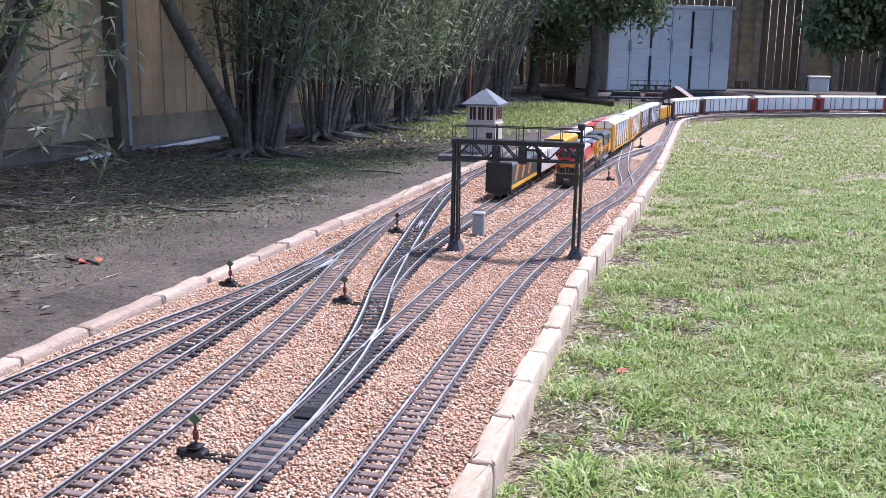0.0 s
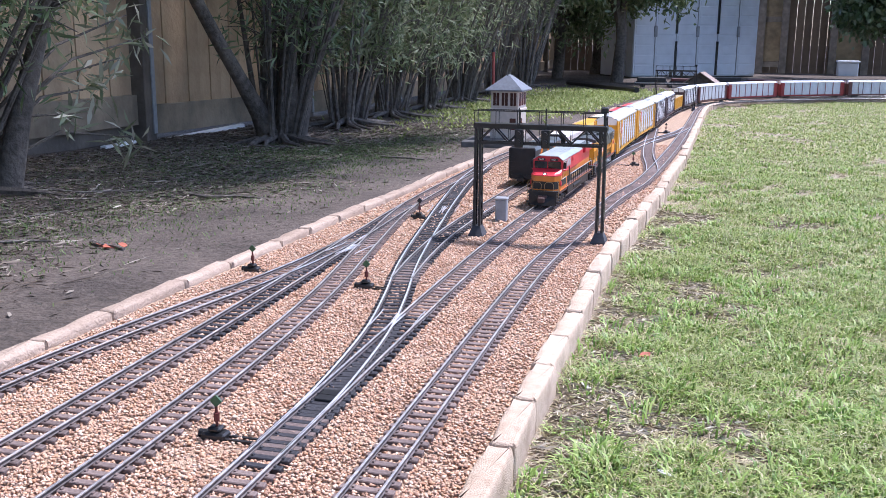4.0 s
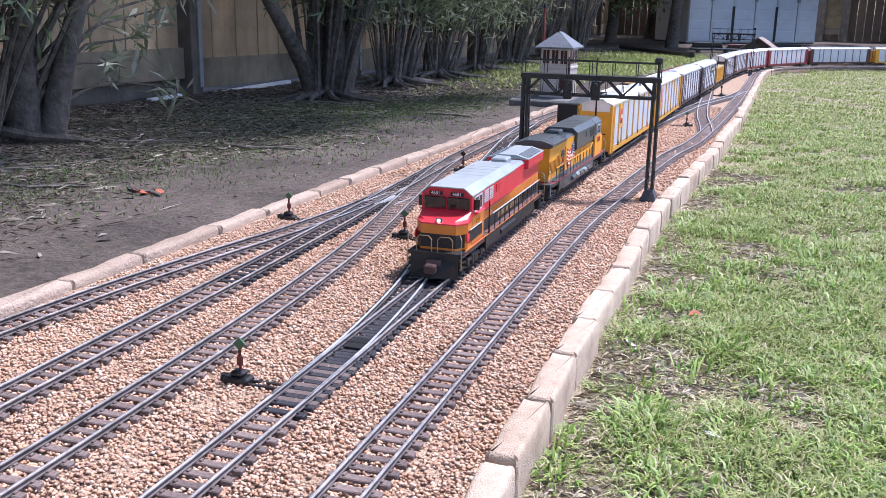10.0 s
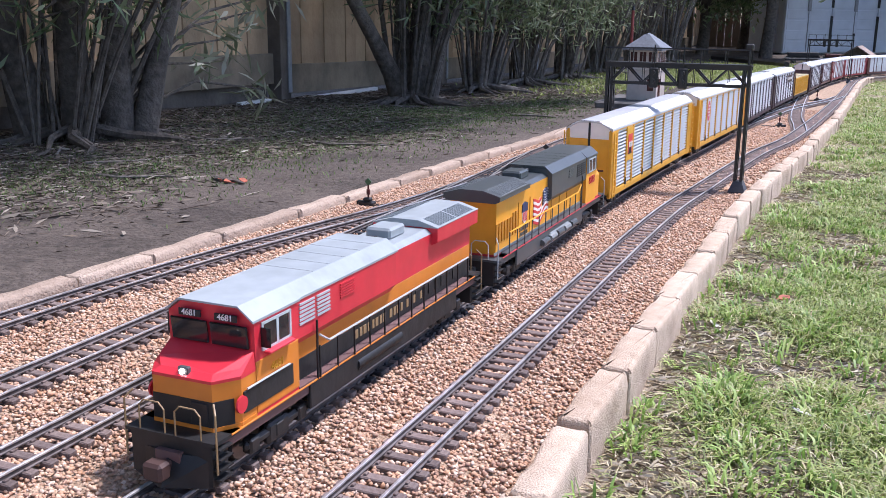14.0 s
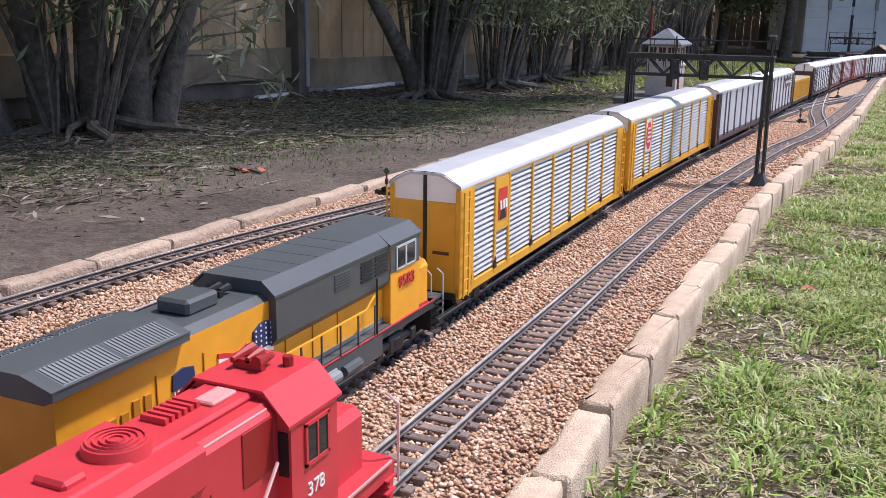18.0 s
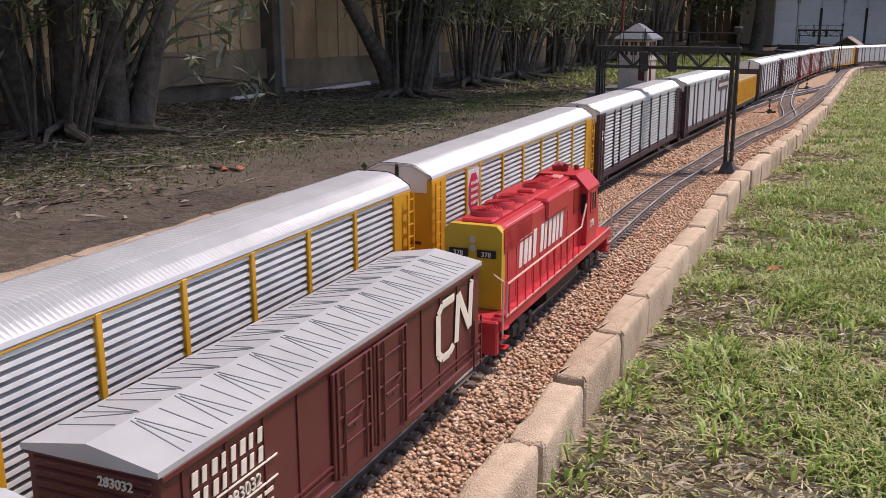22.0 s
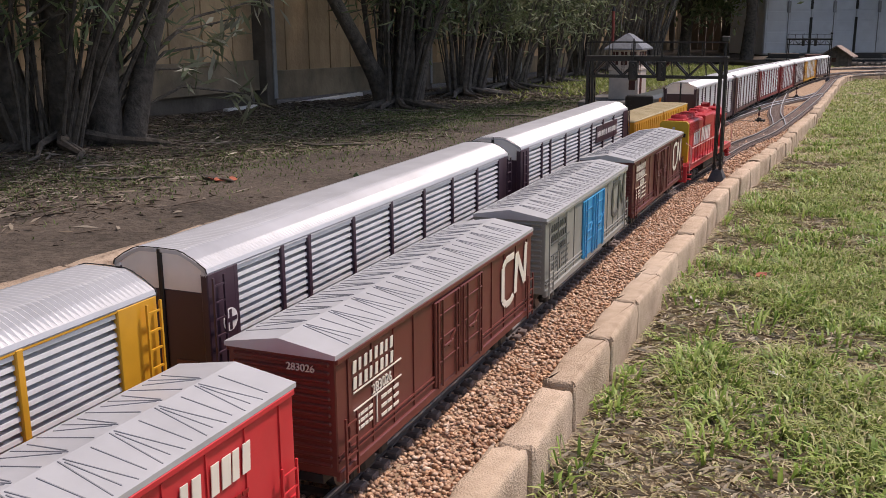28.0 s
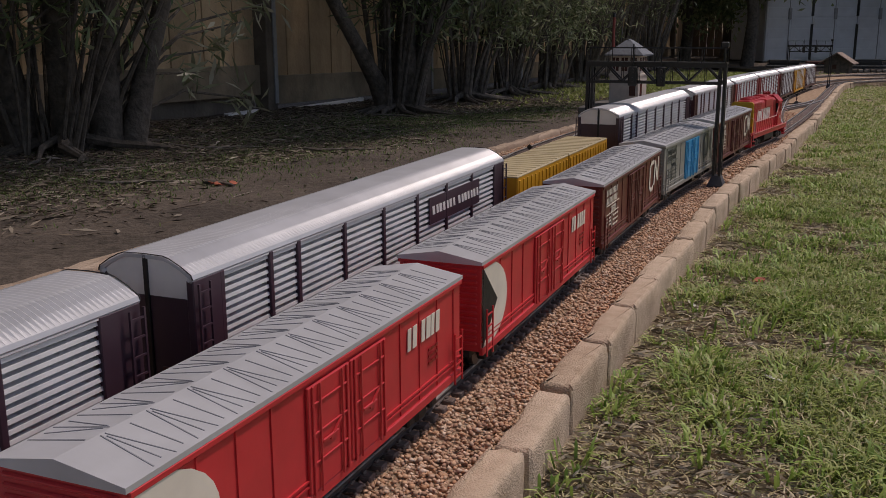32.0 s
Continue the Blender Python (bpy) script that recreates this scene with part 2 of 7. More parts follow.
m_bark2 = mat("grey_bark", (0.17, 0.15, 0.13), 0.95, 0, 0.35, 30, 0.8, 60)
m_bark = mat("bark", (0.105, 0.09, 0.075), 0.95, 0, 0.35, 30, 0.8, 60)
m_leaf = island_mat("leaf", [(0.065, 0.105, 0.04), (0.115, 0.175, 0.07), (0.18, 0.245, 0.11), (0.30, 0.33, 0.19), (0.085, 0.135, 0.055)], 0.4, spec=0.6, trans=0.35)
m_grass = island_mat("grass_blade", [(0.11, 0.155, 0.035), (0.18, 0.25, 0.06), (0.28, 0.35, 0.09), (0.40, 0.44, 0.17), (0.22, 0.28, 0.075), (0.46, 0.45, 0.23)], 0.5, trans=0.3)
m_dry = island_mat("dry_blade", [(0.30, 0.25, 0.13), (0.46, 0.39, 0.23), (0.60, 0.53, 0.36), (0.38, 0.36, 0.17), (0.68, 0.62, 0.45)], 0.6, trans=0.25)
m_tuft = island_mat("grass_tuft", [(0.11, 0.20, 0.04), (0.19, 0.31, 0.065), (0.31, 0.44, 0.11), (0.46, 0.54, 0.20)], 0.45, trans=0.3)
# Brighter copy of the leaf colours, with sunlight on the far row painted in.
m_leaf_sunlit = island_mat("sunlit_row_leaf", [(0.13, 0.18, 0.08), (0.23, 0.29, 0.14), (0.36, 0.41, 0.23), (0.52, 0.54, 0.37)], 0.4, spec=0.6, trans=0.35)
m_weed = island_mat("weed_leaf", [(0.05, 0.09, 0.03), (0.08, 0.14, 0.04), (0.13, 0.19, 0.06), (0.18, 0.20, 0.09)], 0.6, trans=0.25)
m_litter = island_mat("dry_leaf", [(0.05, 0.036, 0.026), (0.09, 0.068, 0.05), (0.14, 0.11, 0.082), (0.30, 0.265, 0.215), (0.07, 0.046, 0.034), (0.20, 0.165, 0.13), (0.10, 0.075, 0.055)], 0.7)
m_litter2 = island_mat("pale_dry_leaf", [(0.16, 0.125, 0.092), (0.27, 0.235, 0.19), (0.10, 0.075, 0.055), (0.42, 0.385, 0.325)], 0.7)
m_straw = island_mat("dry_straw", [(0.20, 0.15, 0.095), (0.44, 0.36, 0.25), (0.70, 0.62, 0.48), (0.14, 0.10, 0.07), (0.56, 0.48, 0.34)], 0.7)
m_white = mat("white_paint", (0.78, 0.78, 0.76), 0.5, 0, 0.04, 20)
m_glass = glass("window_glass")
# Back fence boards: the shade they stand in is put into a darker brown.
m_fence_shaded = mat("shaded_fence_board", (0.10, 0.068, 0.045), 0.85, 0, 0.3, 8, 0.4, 40, rand=0.5, col2=(0.20, 0.14, 0.09))
m_shed = mat("shed_panel", (0.66, 0.70, 0.76), 0.5, 0, 0.06, 6)


# ---- lines of track ----
def spline(points, step=0.02):
    """A smooth line through points, as evenly spaced places."""
    P = [np.array(p, float) for p in points]
    P = [2 * P[0] - P[1]] + P + [2 * P[-1] - P[-2]]
    out = []
    for a, b, c, d in zip(P, P[1:], P[2:], P[3:]):
        for u in np.linspace(0, 1, 24, endpoint=False):
            out.append(0.5 * (2 * b + (c - a) * u + (2 * a - 5 * b + 4 * c - d) * u**2 + (3 * b - a - 3 * c + d) * u**3))
    out.append(P[-2])
    out = np.array(out)
    s = np.r_[0, np.cumsum(np.linalg.norm(np.diff(out, axis=0), axis=1))]
    q = np.arange(0, s[-1], step)
    return np.stack([np.interp(q, s, out[:, 0]), np.interp(q, s, out[:, 1])], 1)


ZY = [-99, 4.0, 4.6, 5.5, 6.4, 8.2, 9.2, 10.2, 11.2, 12.4, 99]
ZZ = [0, 0, -0.004, -0.02, -0.037, -0.075, -0.1, -0.118, -0.134, -0.145, -0.145]


def grade(y):
    """The fall of the garden away from the near end."""
    y = np.asarray(y, float)
    return sum(np.interp(y + d, ZY, ZZ) for d in (-0.4, -0.2, 0, 0.2, 0.4)) / 5


LINE5 = spline([(-0.165, -14), (-0.165, -6), (-0.165, -2), (-0.165, 0), (-0.165, 1.5), (-0.165, 3.0), (-0.145, 3.75), (-0.11, 4.35), (-0.085, 5.0), (-0.07, 5.7), (-0.052, 6.4), (-0.011, 7.3), (0.015, 8.22), (0.046, 9.15), (0.107, 10.07), (0.22, 10.9), (0.50, 11.72), (0.99, 12.4), (1.76, 12.95), (2.6, 13.35), (4, 13.8), (7, 14.2), (16, 14.4)])
LINE6 = spline([(0.0, -14), (0.0, -6), (0.0, -2), (0.0, 0), (0.0, 2), (0.0, 3.1), (0.03, 3.6), (0.083, 4.31), (0.14, 4.75), (0.17, 5.25), (0.207, 6.2), (0.235, 7.4), (0.25, 8.5), (0.262, 9.7), (0.30, 10.6), (0.43, 11.3), (0.68, 11.8), (1.10, 12.27), (1.84, 12.80), (2.66, 13.2), (4, 13.62), (7, 14.02), (16, 14.2)])
LINE_C = spline([(-0.345, -1), (-0.35, 1.0), (-0.353, 1.9), (-0.37, 2.4), (-0.41, 2.85), (-0.47, 3.25), (-0.535, 3.7), (-0.565, 4.0)])
LINE_B = spline([(-0.505, -1), (-0.51, 1.0), (-0.512, 1.9), (-0.518, 2.5), (-0.53, 3.0), (-0.55, 3.5), (-0.565, 4.0), (-0.57, 4.7), (-0.566, 5.5), (-0.51, 6.6), (-0.434, 7.8), (-0.40, 9.5), (-0.30, 11.0), (0.0, 12.4), (0.55, 13.25), (1.4, 13.8), (3, 14.4), (8, 14.8)])
LINE_A2 = spline([(-0.66, 2.52), (-0.625, 2.72), (-0.59, 2.9), (-0.555, 3.2), (-0.55, 3.5)])
LINE_A = spline([(-0.80, -1), (-0.76, 1.0), (-0.72, 1.9), (-0.69, 2.3), (-0.645, 2.6), (-0.59, 2.9), (-0.555, 3.2), (-0.55, 3.4)])
LINE_X = spline([(-0.166, 2.05), (-0.172, 2.3), (-0.20, 2.6), (-0.245, 2.85), (-0.30, 3.1), (-0.345, 3.35), (-0.40, 3.7), (-0.46, 4.1), (-0.525, 4.6), (-0.565, 5.1)])
LINE_P = spline([(-0.28, 3.0), (-0.305, 3.25), (-0.318, 3.55), (-0.31, 3.95), (-0.29, 4.5), (-0.26, 5.3), (-0.235, 6.1), (-0.20, 7.0), (-0.17, 8.0), (-0.13, 9.0), (-0.06, 10.0), (0.06, 11.0), (0.36, 12.0), (0.87, 12.7), (1.6, 13.2), (3, 13.8)])
LINE_Y = spline([(-0.085, 5.0), (-0.052, 5.55), (-0.005, 6.05), (0.035, 6.45), (0.11, 6.9), (0.19, 7.35), (0.236, 7.8)])
LINE_Z = spline([(0.165, 5.15), (0.14, 5.45), (0.105, 5.8), (0.075, 6.3), (0.045, 7.0), (0.02, 7.7)])


def arc(line):
    return np.r_[0, np.cumsum(np.linalg.norm(np.diff(line, axis=0), axis=1))]


def normals(line):
    d = np.gradient(line, axis=0)
    d /= np.linalg.norm(d, axis=1)[:, None]
    return np.stack([d[:, 1], -d[:, 0]], 1), d


def rail_mesh(line, off, m, z0=-0.0083):
    n, _ = normals(line)
    prof = [(-0.0025, z0), (0.0025, z0), (0.0025, z0 + 0.0012), (0.0009, z0 + 0.002), (0.0009, -0.0026), (0.0017, -0.0022), (0.0017, -0.0003), (0.0012, 0), (-0.0012, 0), (-0.0017, -0.0003), (-0.0017, -0.0022), (-0.0009, -0.0026), (-0.0009, z0 + 0.002), (-0.0025, z0 + 0.0012)]
    mb = MB()
    pts = line[::2]
    zg = grade(pts[:, 1])
    mb.ring([[(*(p + w * (off + x)), z + g) for x, z in prof] for p, w, g in zip(pts, n[::2], zg)])
    mb.m = [1 if k % 14 in (5, 6, 7, 8, 9) else 0 for k in range(len(mb.f))]
    return mb.mesh("rail", [m_rail_web, m])


TIE = MB().box((0, 0, -0.0125), (0.074, 0.0125, 0.0085), 0.0012)
for sx in (-1, 1):
    for q in (-1, 1):
        TIE.box((sx * 0.0225 + q * 0.0048, 0, -0.0072), (0.0035, 0.0065, 0.0026), 0.0006)
tie_me, tie_black_me = TIE.mesh("tie", m_tie), TIE.mesh("tie", m_tie_black)


def track(name, line, label, ties=True, y_near=(1.2, 4.6), black=None, spacing=0.0255, steel=None, skip=None):
    top = thing(name, label, "railway track", "garden railway tracks")
    for off in (-0.0239, 0.0239):
        part("rail", rail_mesh(line, off, steel or m_rail), None, top)
    if not ties:
        return top
    s = arc(line)
    rest = MB()
    for q in np.arange(0.01, s[-1], spacing):
        x, y = np.interp(q, s, line[:, 0]), np.interp(q, s, line[:, 1])
        if skip and skip(x, y):
            continue
        x2, y2 = np.interp(q + 0.02, s, line[:, 0]), np.interp(q + 0.02, s, line[:, 1])
        a = math.atan2(-(x2 - x), y2 - y) + random.uniform(-0.02, 0.02)
        dark = black is not None and black[0] < y < black[1]
        if y_near[0] < y < y_near[1]:
            ob = new("tie", tie_black_me if dark else tie_me)
            ob.parent = top
            ob.matrix_basis = pose(x, y, random.uniform(-0.0006, 0.0006) + float(grade(y)), 0, 0, math.degrees(a))
        elif y > 0.2:
            rest.box((x, y, -0.0125 + float(grade(y))), (0.074, 0.0125, 0.0085), 0, 0, Matrix.Rotation(a, 3, "Z"))
    if rest.v:
        tagged(part("tie_rest", rest, m_tie, top), kind="stuff")
    return top


# ---- ground ----
STONE_R = spline([(0.145, -3), (0.142, 0), (0.14, 1.5), (0.138, 2.2), (0.14, 2.7), (0.146, 3.3), (0.165, 3.75), (0.195, 4.2), (0.226, 4.66), (0.238, 5.17), (0.268, 5.92), (0.284, 6.99), (0.308, 8.62), (0.322, 9.82), (0.373, 10.95), (0.55, 11.7), (0.86, 12.18), (1.22, 12.6), (1.74, 12.97), (2.6, 13.25), (4, 13.55), (7, 13.9), (16, 14.1)])
STONE_L = spline([(-0.86, -3), (-0.84, 0), (-0.81, 1.5), (-0.785, 2.2), (-0.765, 2.7), (-0.745, 3.1), (-0.72, 3.6), (-0.69, 4.1), (-0.67, 4.7), (-0.655, 5.3), (-0.63, 6.0), (-0.56, 7.0), (-0.53, 8.0), (-0.50, 9.5), (-0.40, 11.0), (-0.1, 12.5), (0.45, 13.4), (1.4, 14.0), (3, 14.6), (8, 15.0)])


def lump(x, y, a, k):
    return a * (np.sin(x * k + 1.3 * np.sin(y * k * 0.7)) * np.sin(y * k * 0.83 + 0.7))


def xl_at(y):
    return np.interp(y, STONE_L[:, 1], STONE_L[:, 0])


def xr_at(y):
    return np.interp(y, STONE_R[:, 1], STONE_R[:, 0])


def earth(x, y):
    """Level of the bare earth: flush with the worn edging, falling to the fence."""
    u = np.clip((xl_at(y) - 0.02 - x) / 1.3, 0, 1)
    base = grade(y) - 0.012 - 0.07 * u * u * (3 - 2 * u) + lump(x, y, 0.008, 3.1) * u + lump(x, y, 0.004, 11) * np.clip(u * 8, 0, 1)
    mid = np.clip((x - xl_at(y) + 0.03) / 0.05, 0, 1)
    return np.where(x > xr_at(y) - 0.02, grade(y) - 0.11, base - 0.045 * mid)


def lawn_z(x, y):
    return grade(y) - 0.057 + lump(x, y, 0.006, 9) + lump(x, y, 0.004, 31)


def axis_points(*parts):
    return np.unique(np.concatenate([np.linspace(a, b, n) for a, b, n in parts]))


def sheet(name, xs, ys, zf, m):
    X, Y = np.meshgrid(xs, ys)
    v = np.stack([X.ravel(), Y.ravel(), zf(X, Y).ravel()], 1)
    nx, ny = len(xs), len(ys)
    i = np.arange(nx * ny).reshape(ny, nx)
    f = np.stack([i[:-1, :-1].ravel(), i[:-1, 1:].ravel(), i[1:, 1:].ravel(), i[1:, :-1].ravel()], 1)
    me = fast_mesh(name, v, f, m)
    me.polygons.foreach_set("use_smooth", [True] * len(me.polygons))
    return me


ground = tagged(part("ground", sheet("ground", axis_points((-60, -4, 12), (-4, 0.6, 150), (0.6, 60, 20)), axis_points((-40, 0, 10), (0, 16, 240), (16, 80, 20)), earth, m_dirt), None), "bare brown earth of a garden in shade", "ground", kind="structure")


def strip(name, line0, line1, z, m, n=14, bumps=0.0):
    ys = axis_points((-3, 1, 20), (1, 5, 260), (5, 11, 200), (11, 13.0, 60))
    a, b = xl_at(ys) + 0.02, np.minimum(xr_at(ys), 3) - 0.02
    u = np.linspace(0, 1, n)[None, :]
    X = a[:, None] * (1 - u) + b[:, None] * u
    Y = np.repeat(ys[:, None], n, 1)
    Z = z + grade(Y) + lump(X, Y, bumps, 23) + lump(X, Y, bumps * 0.5, 61)
    v = np.stack([X, Y, Z], -1).reshape(-1, 3)
    i = np.arange(len(ys) * n).reshape(-1, n)
    f = np.stack([i[:-1, :-1].ravel(), i[:-1, 1:].ravel(), i[1:, 1:].ravel(), i[1:, :-1].ravel()], 1)
    return fast_mesh(name, v, f, m)


track_bed = tagged(part("track_bed", strip("track_bed", STONE_L, STONE_R, -0.0165, m_bed, 60, 0.0018), None), "bed of tan and orange pea gravel under the tracks", "gravel bed", kind="structure")
lawn = tagged(part("lawn_soil", sheet("lawn_soil", axis_points((0.10, 2.5, 160), (2.5, 9, 90)), axis_points((-4, 1, 30), (1, 7, 220), (7, 13.8, 120)), lambda x, y: lawn_z(x, y) - 0.6 * np.clip(xr_at(y) + 0.005 - x, 0, 0.15), m_soil), None), "patchy straw-coloured soil under the lawn", "soil", kind="structure")


# ---- tracks ----
track("track", LINE6, "outer main track with brown ties on gravel", y_near=(1.3, 4.6))
track("track", LINE5, "inner main track with brown ties on gravel", y_near=(1.3, 4.6), black=(2.0, 2.75))
track("track", LINE_C, "siding track with brown ties on gravel", y_near=(1.3, 4.0))
track("track", LINE_B, "rear main track with brown ties on gravel", y_near=(1.5, 4.6), black=(2.5, 4.0))
track("track", LINE_A, "spur track with brown ties joining the rear main", y_near=(1.6, 3.4))
track("track", LINE_A2 + [0.0, 0.0], "bright steel closure rails of the spur turnout", ties=False, steel=m_rail_new)
track("track", LINE_X, "bright steel crossover track on black ties", y_near=(2.2, 5.0), black=(2, 6), steel=m_rail_new)
track("track", LINE_P, "storage track holding parked cars", y_near=(3.2, 4.6), black=(3, 4))
track("track", LINE_Y, "crossover track between the mains", y_near=(0, 0), steel=m_rail_new)
track("track", LINE_Z, "crossover track between the mains", y_near=(0, 0), steel=m_rail_new)


def fittings(name, label, at, along, plate=None):
    """The frog and guard rails where one turnout rail crosses another."""
    top = thing(name, label, "turnout frog", "turnout fittings", pose(at[0], at[1], float(grade(at[1])), 0, 0, along))
    part("frog_point", MB().ring([[(-0.0008, -0.03, z), (0.0008, -0.03, z), (0.0030, 0.035, z), (-0.0030, 0.035, z)] for z in (-0.007, 0.0006)]), m_frog, top)
    for sx in (-1, 1):
        part("wing_rail", MB().tube([(sx * 0.0045, -0.075, -0.002), (sx * 0.0040, -0.03, -0.002), (sx * 0.0085, 0.045, -0.002)], 0.0013, 4), m_frog, top)
        part("guard_rail", MB().tube([(sx * 0.0445, -0.06, -0.002), (sx * 0.0420, -0.03, -0.002), (sx * 0.0420, 0.04, -0.002), (sx * 0.0445, 0.07, -0.002)], 0.0012, 4), m_frog, top)
    return top


m_frog = mat("polished_steel", (0.78, 0.80, 0.84), 0.25, 0.35, 0.1, 60)
fittings("turnout_frog", "bright steel frog of the crossover turnout", (-0.1889, 2.69), 4)
fittings("turnout_frog", "bright steel frog of the rear turnout", (-0.512, 3.28), -6)
fittings("turnout_frog", "bright steel frog of the far crossover", (-0.43, 3.92), 8)
throw = thing("throw_bar", "black throw bar plate between the turnout rails", "throw bar", m=pose(-0.165, 2.28, -0.0085))
part("plate", MB().bx(-0.017, 0.017, -0.022, 0.022, 0, 0.004, 0.001), m_black, throw)
part("rod", MB().cyl((-0.02, 0, 0.003), (0.02, 0, 0.003), 0.0018, 6), m_black, throw)


def stone_mesh(seed, lx, ly, lz, m):
    """A tumbled block: rounded corners and arrises, chipped here and there."""
    r = random.Random(seed)
    hx, hy, hz = lx / 2, ly / 2, lz / 2
    c = 0.0065
    plan = []
    for qx, qy, a0 in ((1, 1, 0), (-1, 1, 90), (-1, -1, 180), (1, -1, 270)):
        for k in range(4):
            a = radians(a0 + k * 30)
            plan.append((qx * (hx - c), qy * (hy - c), math.cos(a), math.sin(a)))
        if a0 in (0, 180):
            plan.append((0, qy * (hy - c), 0, qy))
        else:
            for u in (0.4, -0.1, -0.5):
                sy = u if a0 == 90 else -u
                plan.append((qx * (hx - c), sy * hy, qx, 0))
    dent = [r.uniform(-0.0022, 0.0010) for _ in plan]
    chip = [r.uniform(0.001, 0.004) if r.random() < 0.25 else 0 for _ in plan]
    rings = []
    for z, inset, dz in ((-hz, 0.001, 0), (hz - 0.016, 0.0, 0), (hz - 0.0055, 0.0007, 0), (hz - 0.0019, 0.0026, 0), (hz, 0.0062, 0)):
        up = z > 0 and inset > 0.0005
        rings.append([(x + cx * (c - inset + d - (h if up else 0)), y + cy * (c - inset + d - (h if up else 0)), z + r.uniform(-0.0007, 0.0007) * (inset > 0.002) - (h * 0.6 if up else 0)) for (x, y, cx, cy), d, h in zip(plan, dent, chip)])
    return MB().ring(rings).mesh("stone", m, smooth=42)


def stones(name, line, label, lens, width, z_top, height, start, end, seed, m=m_stone, loose=1.0, joint=0.005):
    top = thing(name, label, "stone edging", kind="structure")
    s = arc(line)
    meshes = {}
    rr = random.Random(seed)
    q = start
    while q < end:
        ln = rr.choice(lens)
        k = (ln, rr.randrange(5))
        if k not in meshes:
            meshes[k] = stone_mesh(hash((int(ln * 1000), k[1])) % 9999, width, ln - joint, height, m)
        p = [np.interp(q + ln / 2, s, line[:, i]) for i in (0, 1)]
        e = [np.interp(q + ln / 2 + 0.03, s, line[:, i]) for i in (0, 1)]
        a = math.degrees(math.atan2(-(e[0] - p[0]), e[1] - p[1]))
        ob = new("stone", meshes[k])
        ob.parent = top
        ob.matrix_basis = pose(p[0] + loose * rr.uniform(-0.002, 0.002), p[1], float(grade(p[1])) + z_top - height / 2 + loose * rr.uniform(-0.004, 0.003), loose * rr.uniform(-1, 1), loose * rr.uniform(-1.5, 1.5), a + loose * rr.uniform(-2.6, 2.6))
        q += ln
    return top


sr0 = float(np.interp(0.9, STONE_R[:, 1], arc(STONE_R)))
stones("edging_right", STONE_R, "row of tan concrete edging blocks beside the lawn", [0.176], 0.042, 0.0, 0.095, sr0 + 0.026, sr0 + 15.5, 3)
sl0 = float(np.interp(1.2, STONE_L[:, 1], arc(STONE_L)))
stones("edging_left", STONE_L, "row of worn tan edging blocks sunk level with the earth", [0.176, 0.20, 0.265], 0.044, 0.002, 0.06, sl0, sl0 + 14, 5, m_stone_old, 0.5, 0.0015)


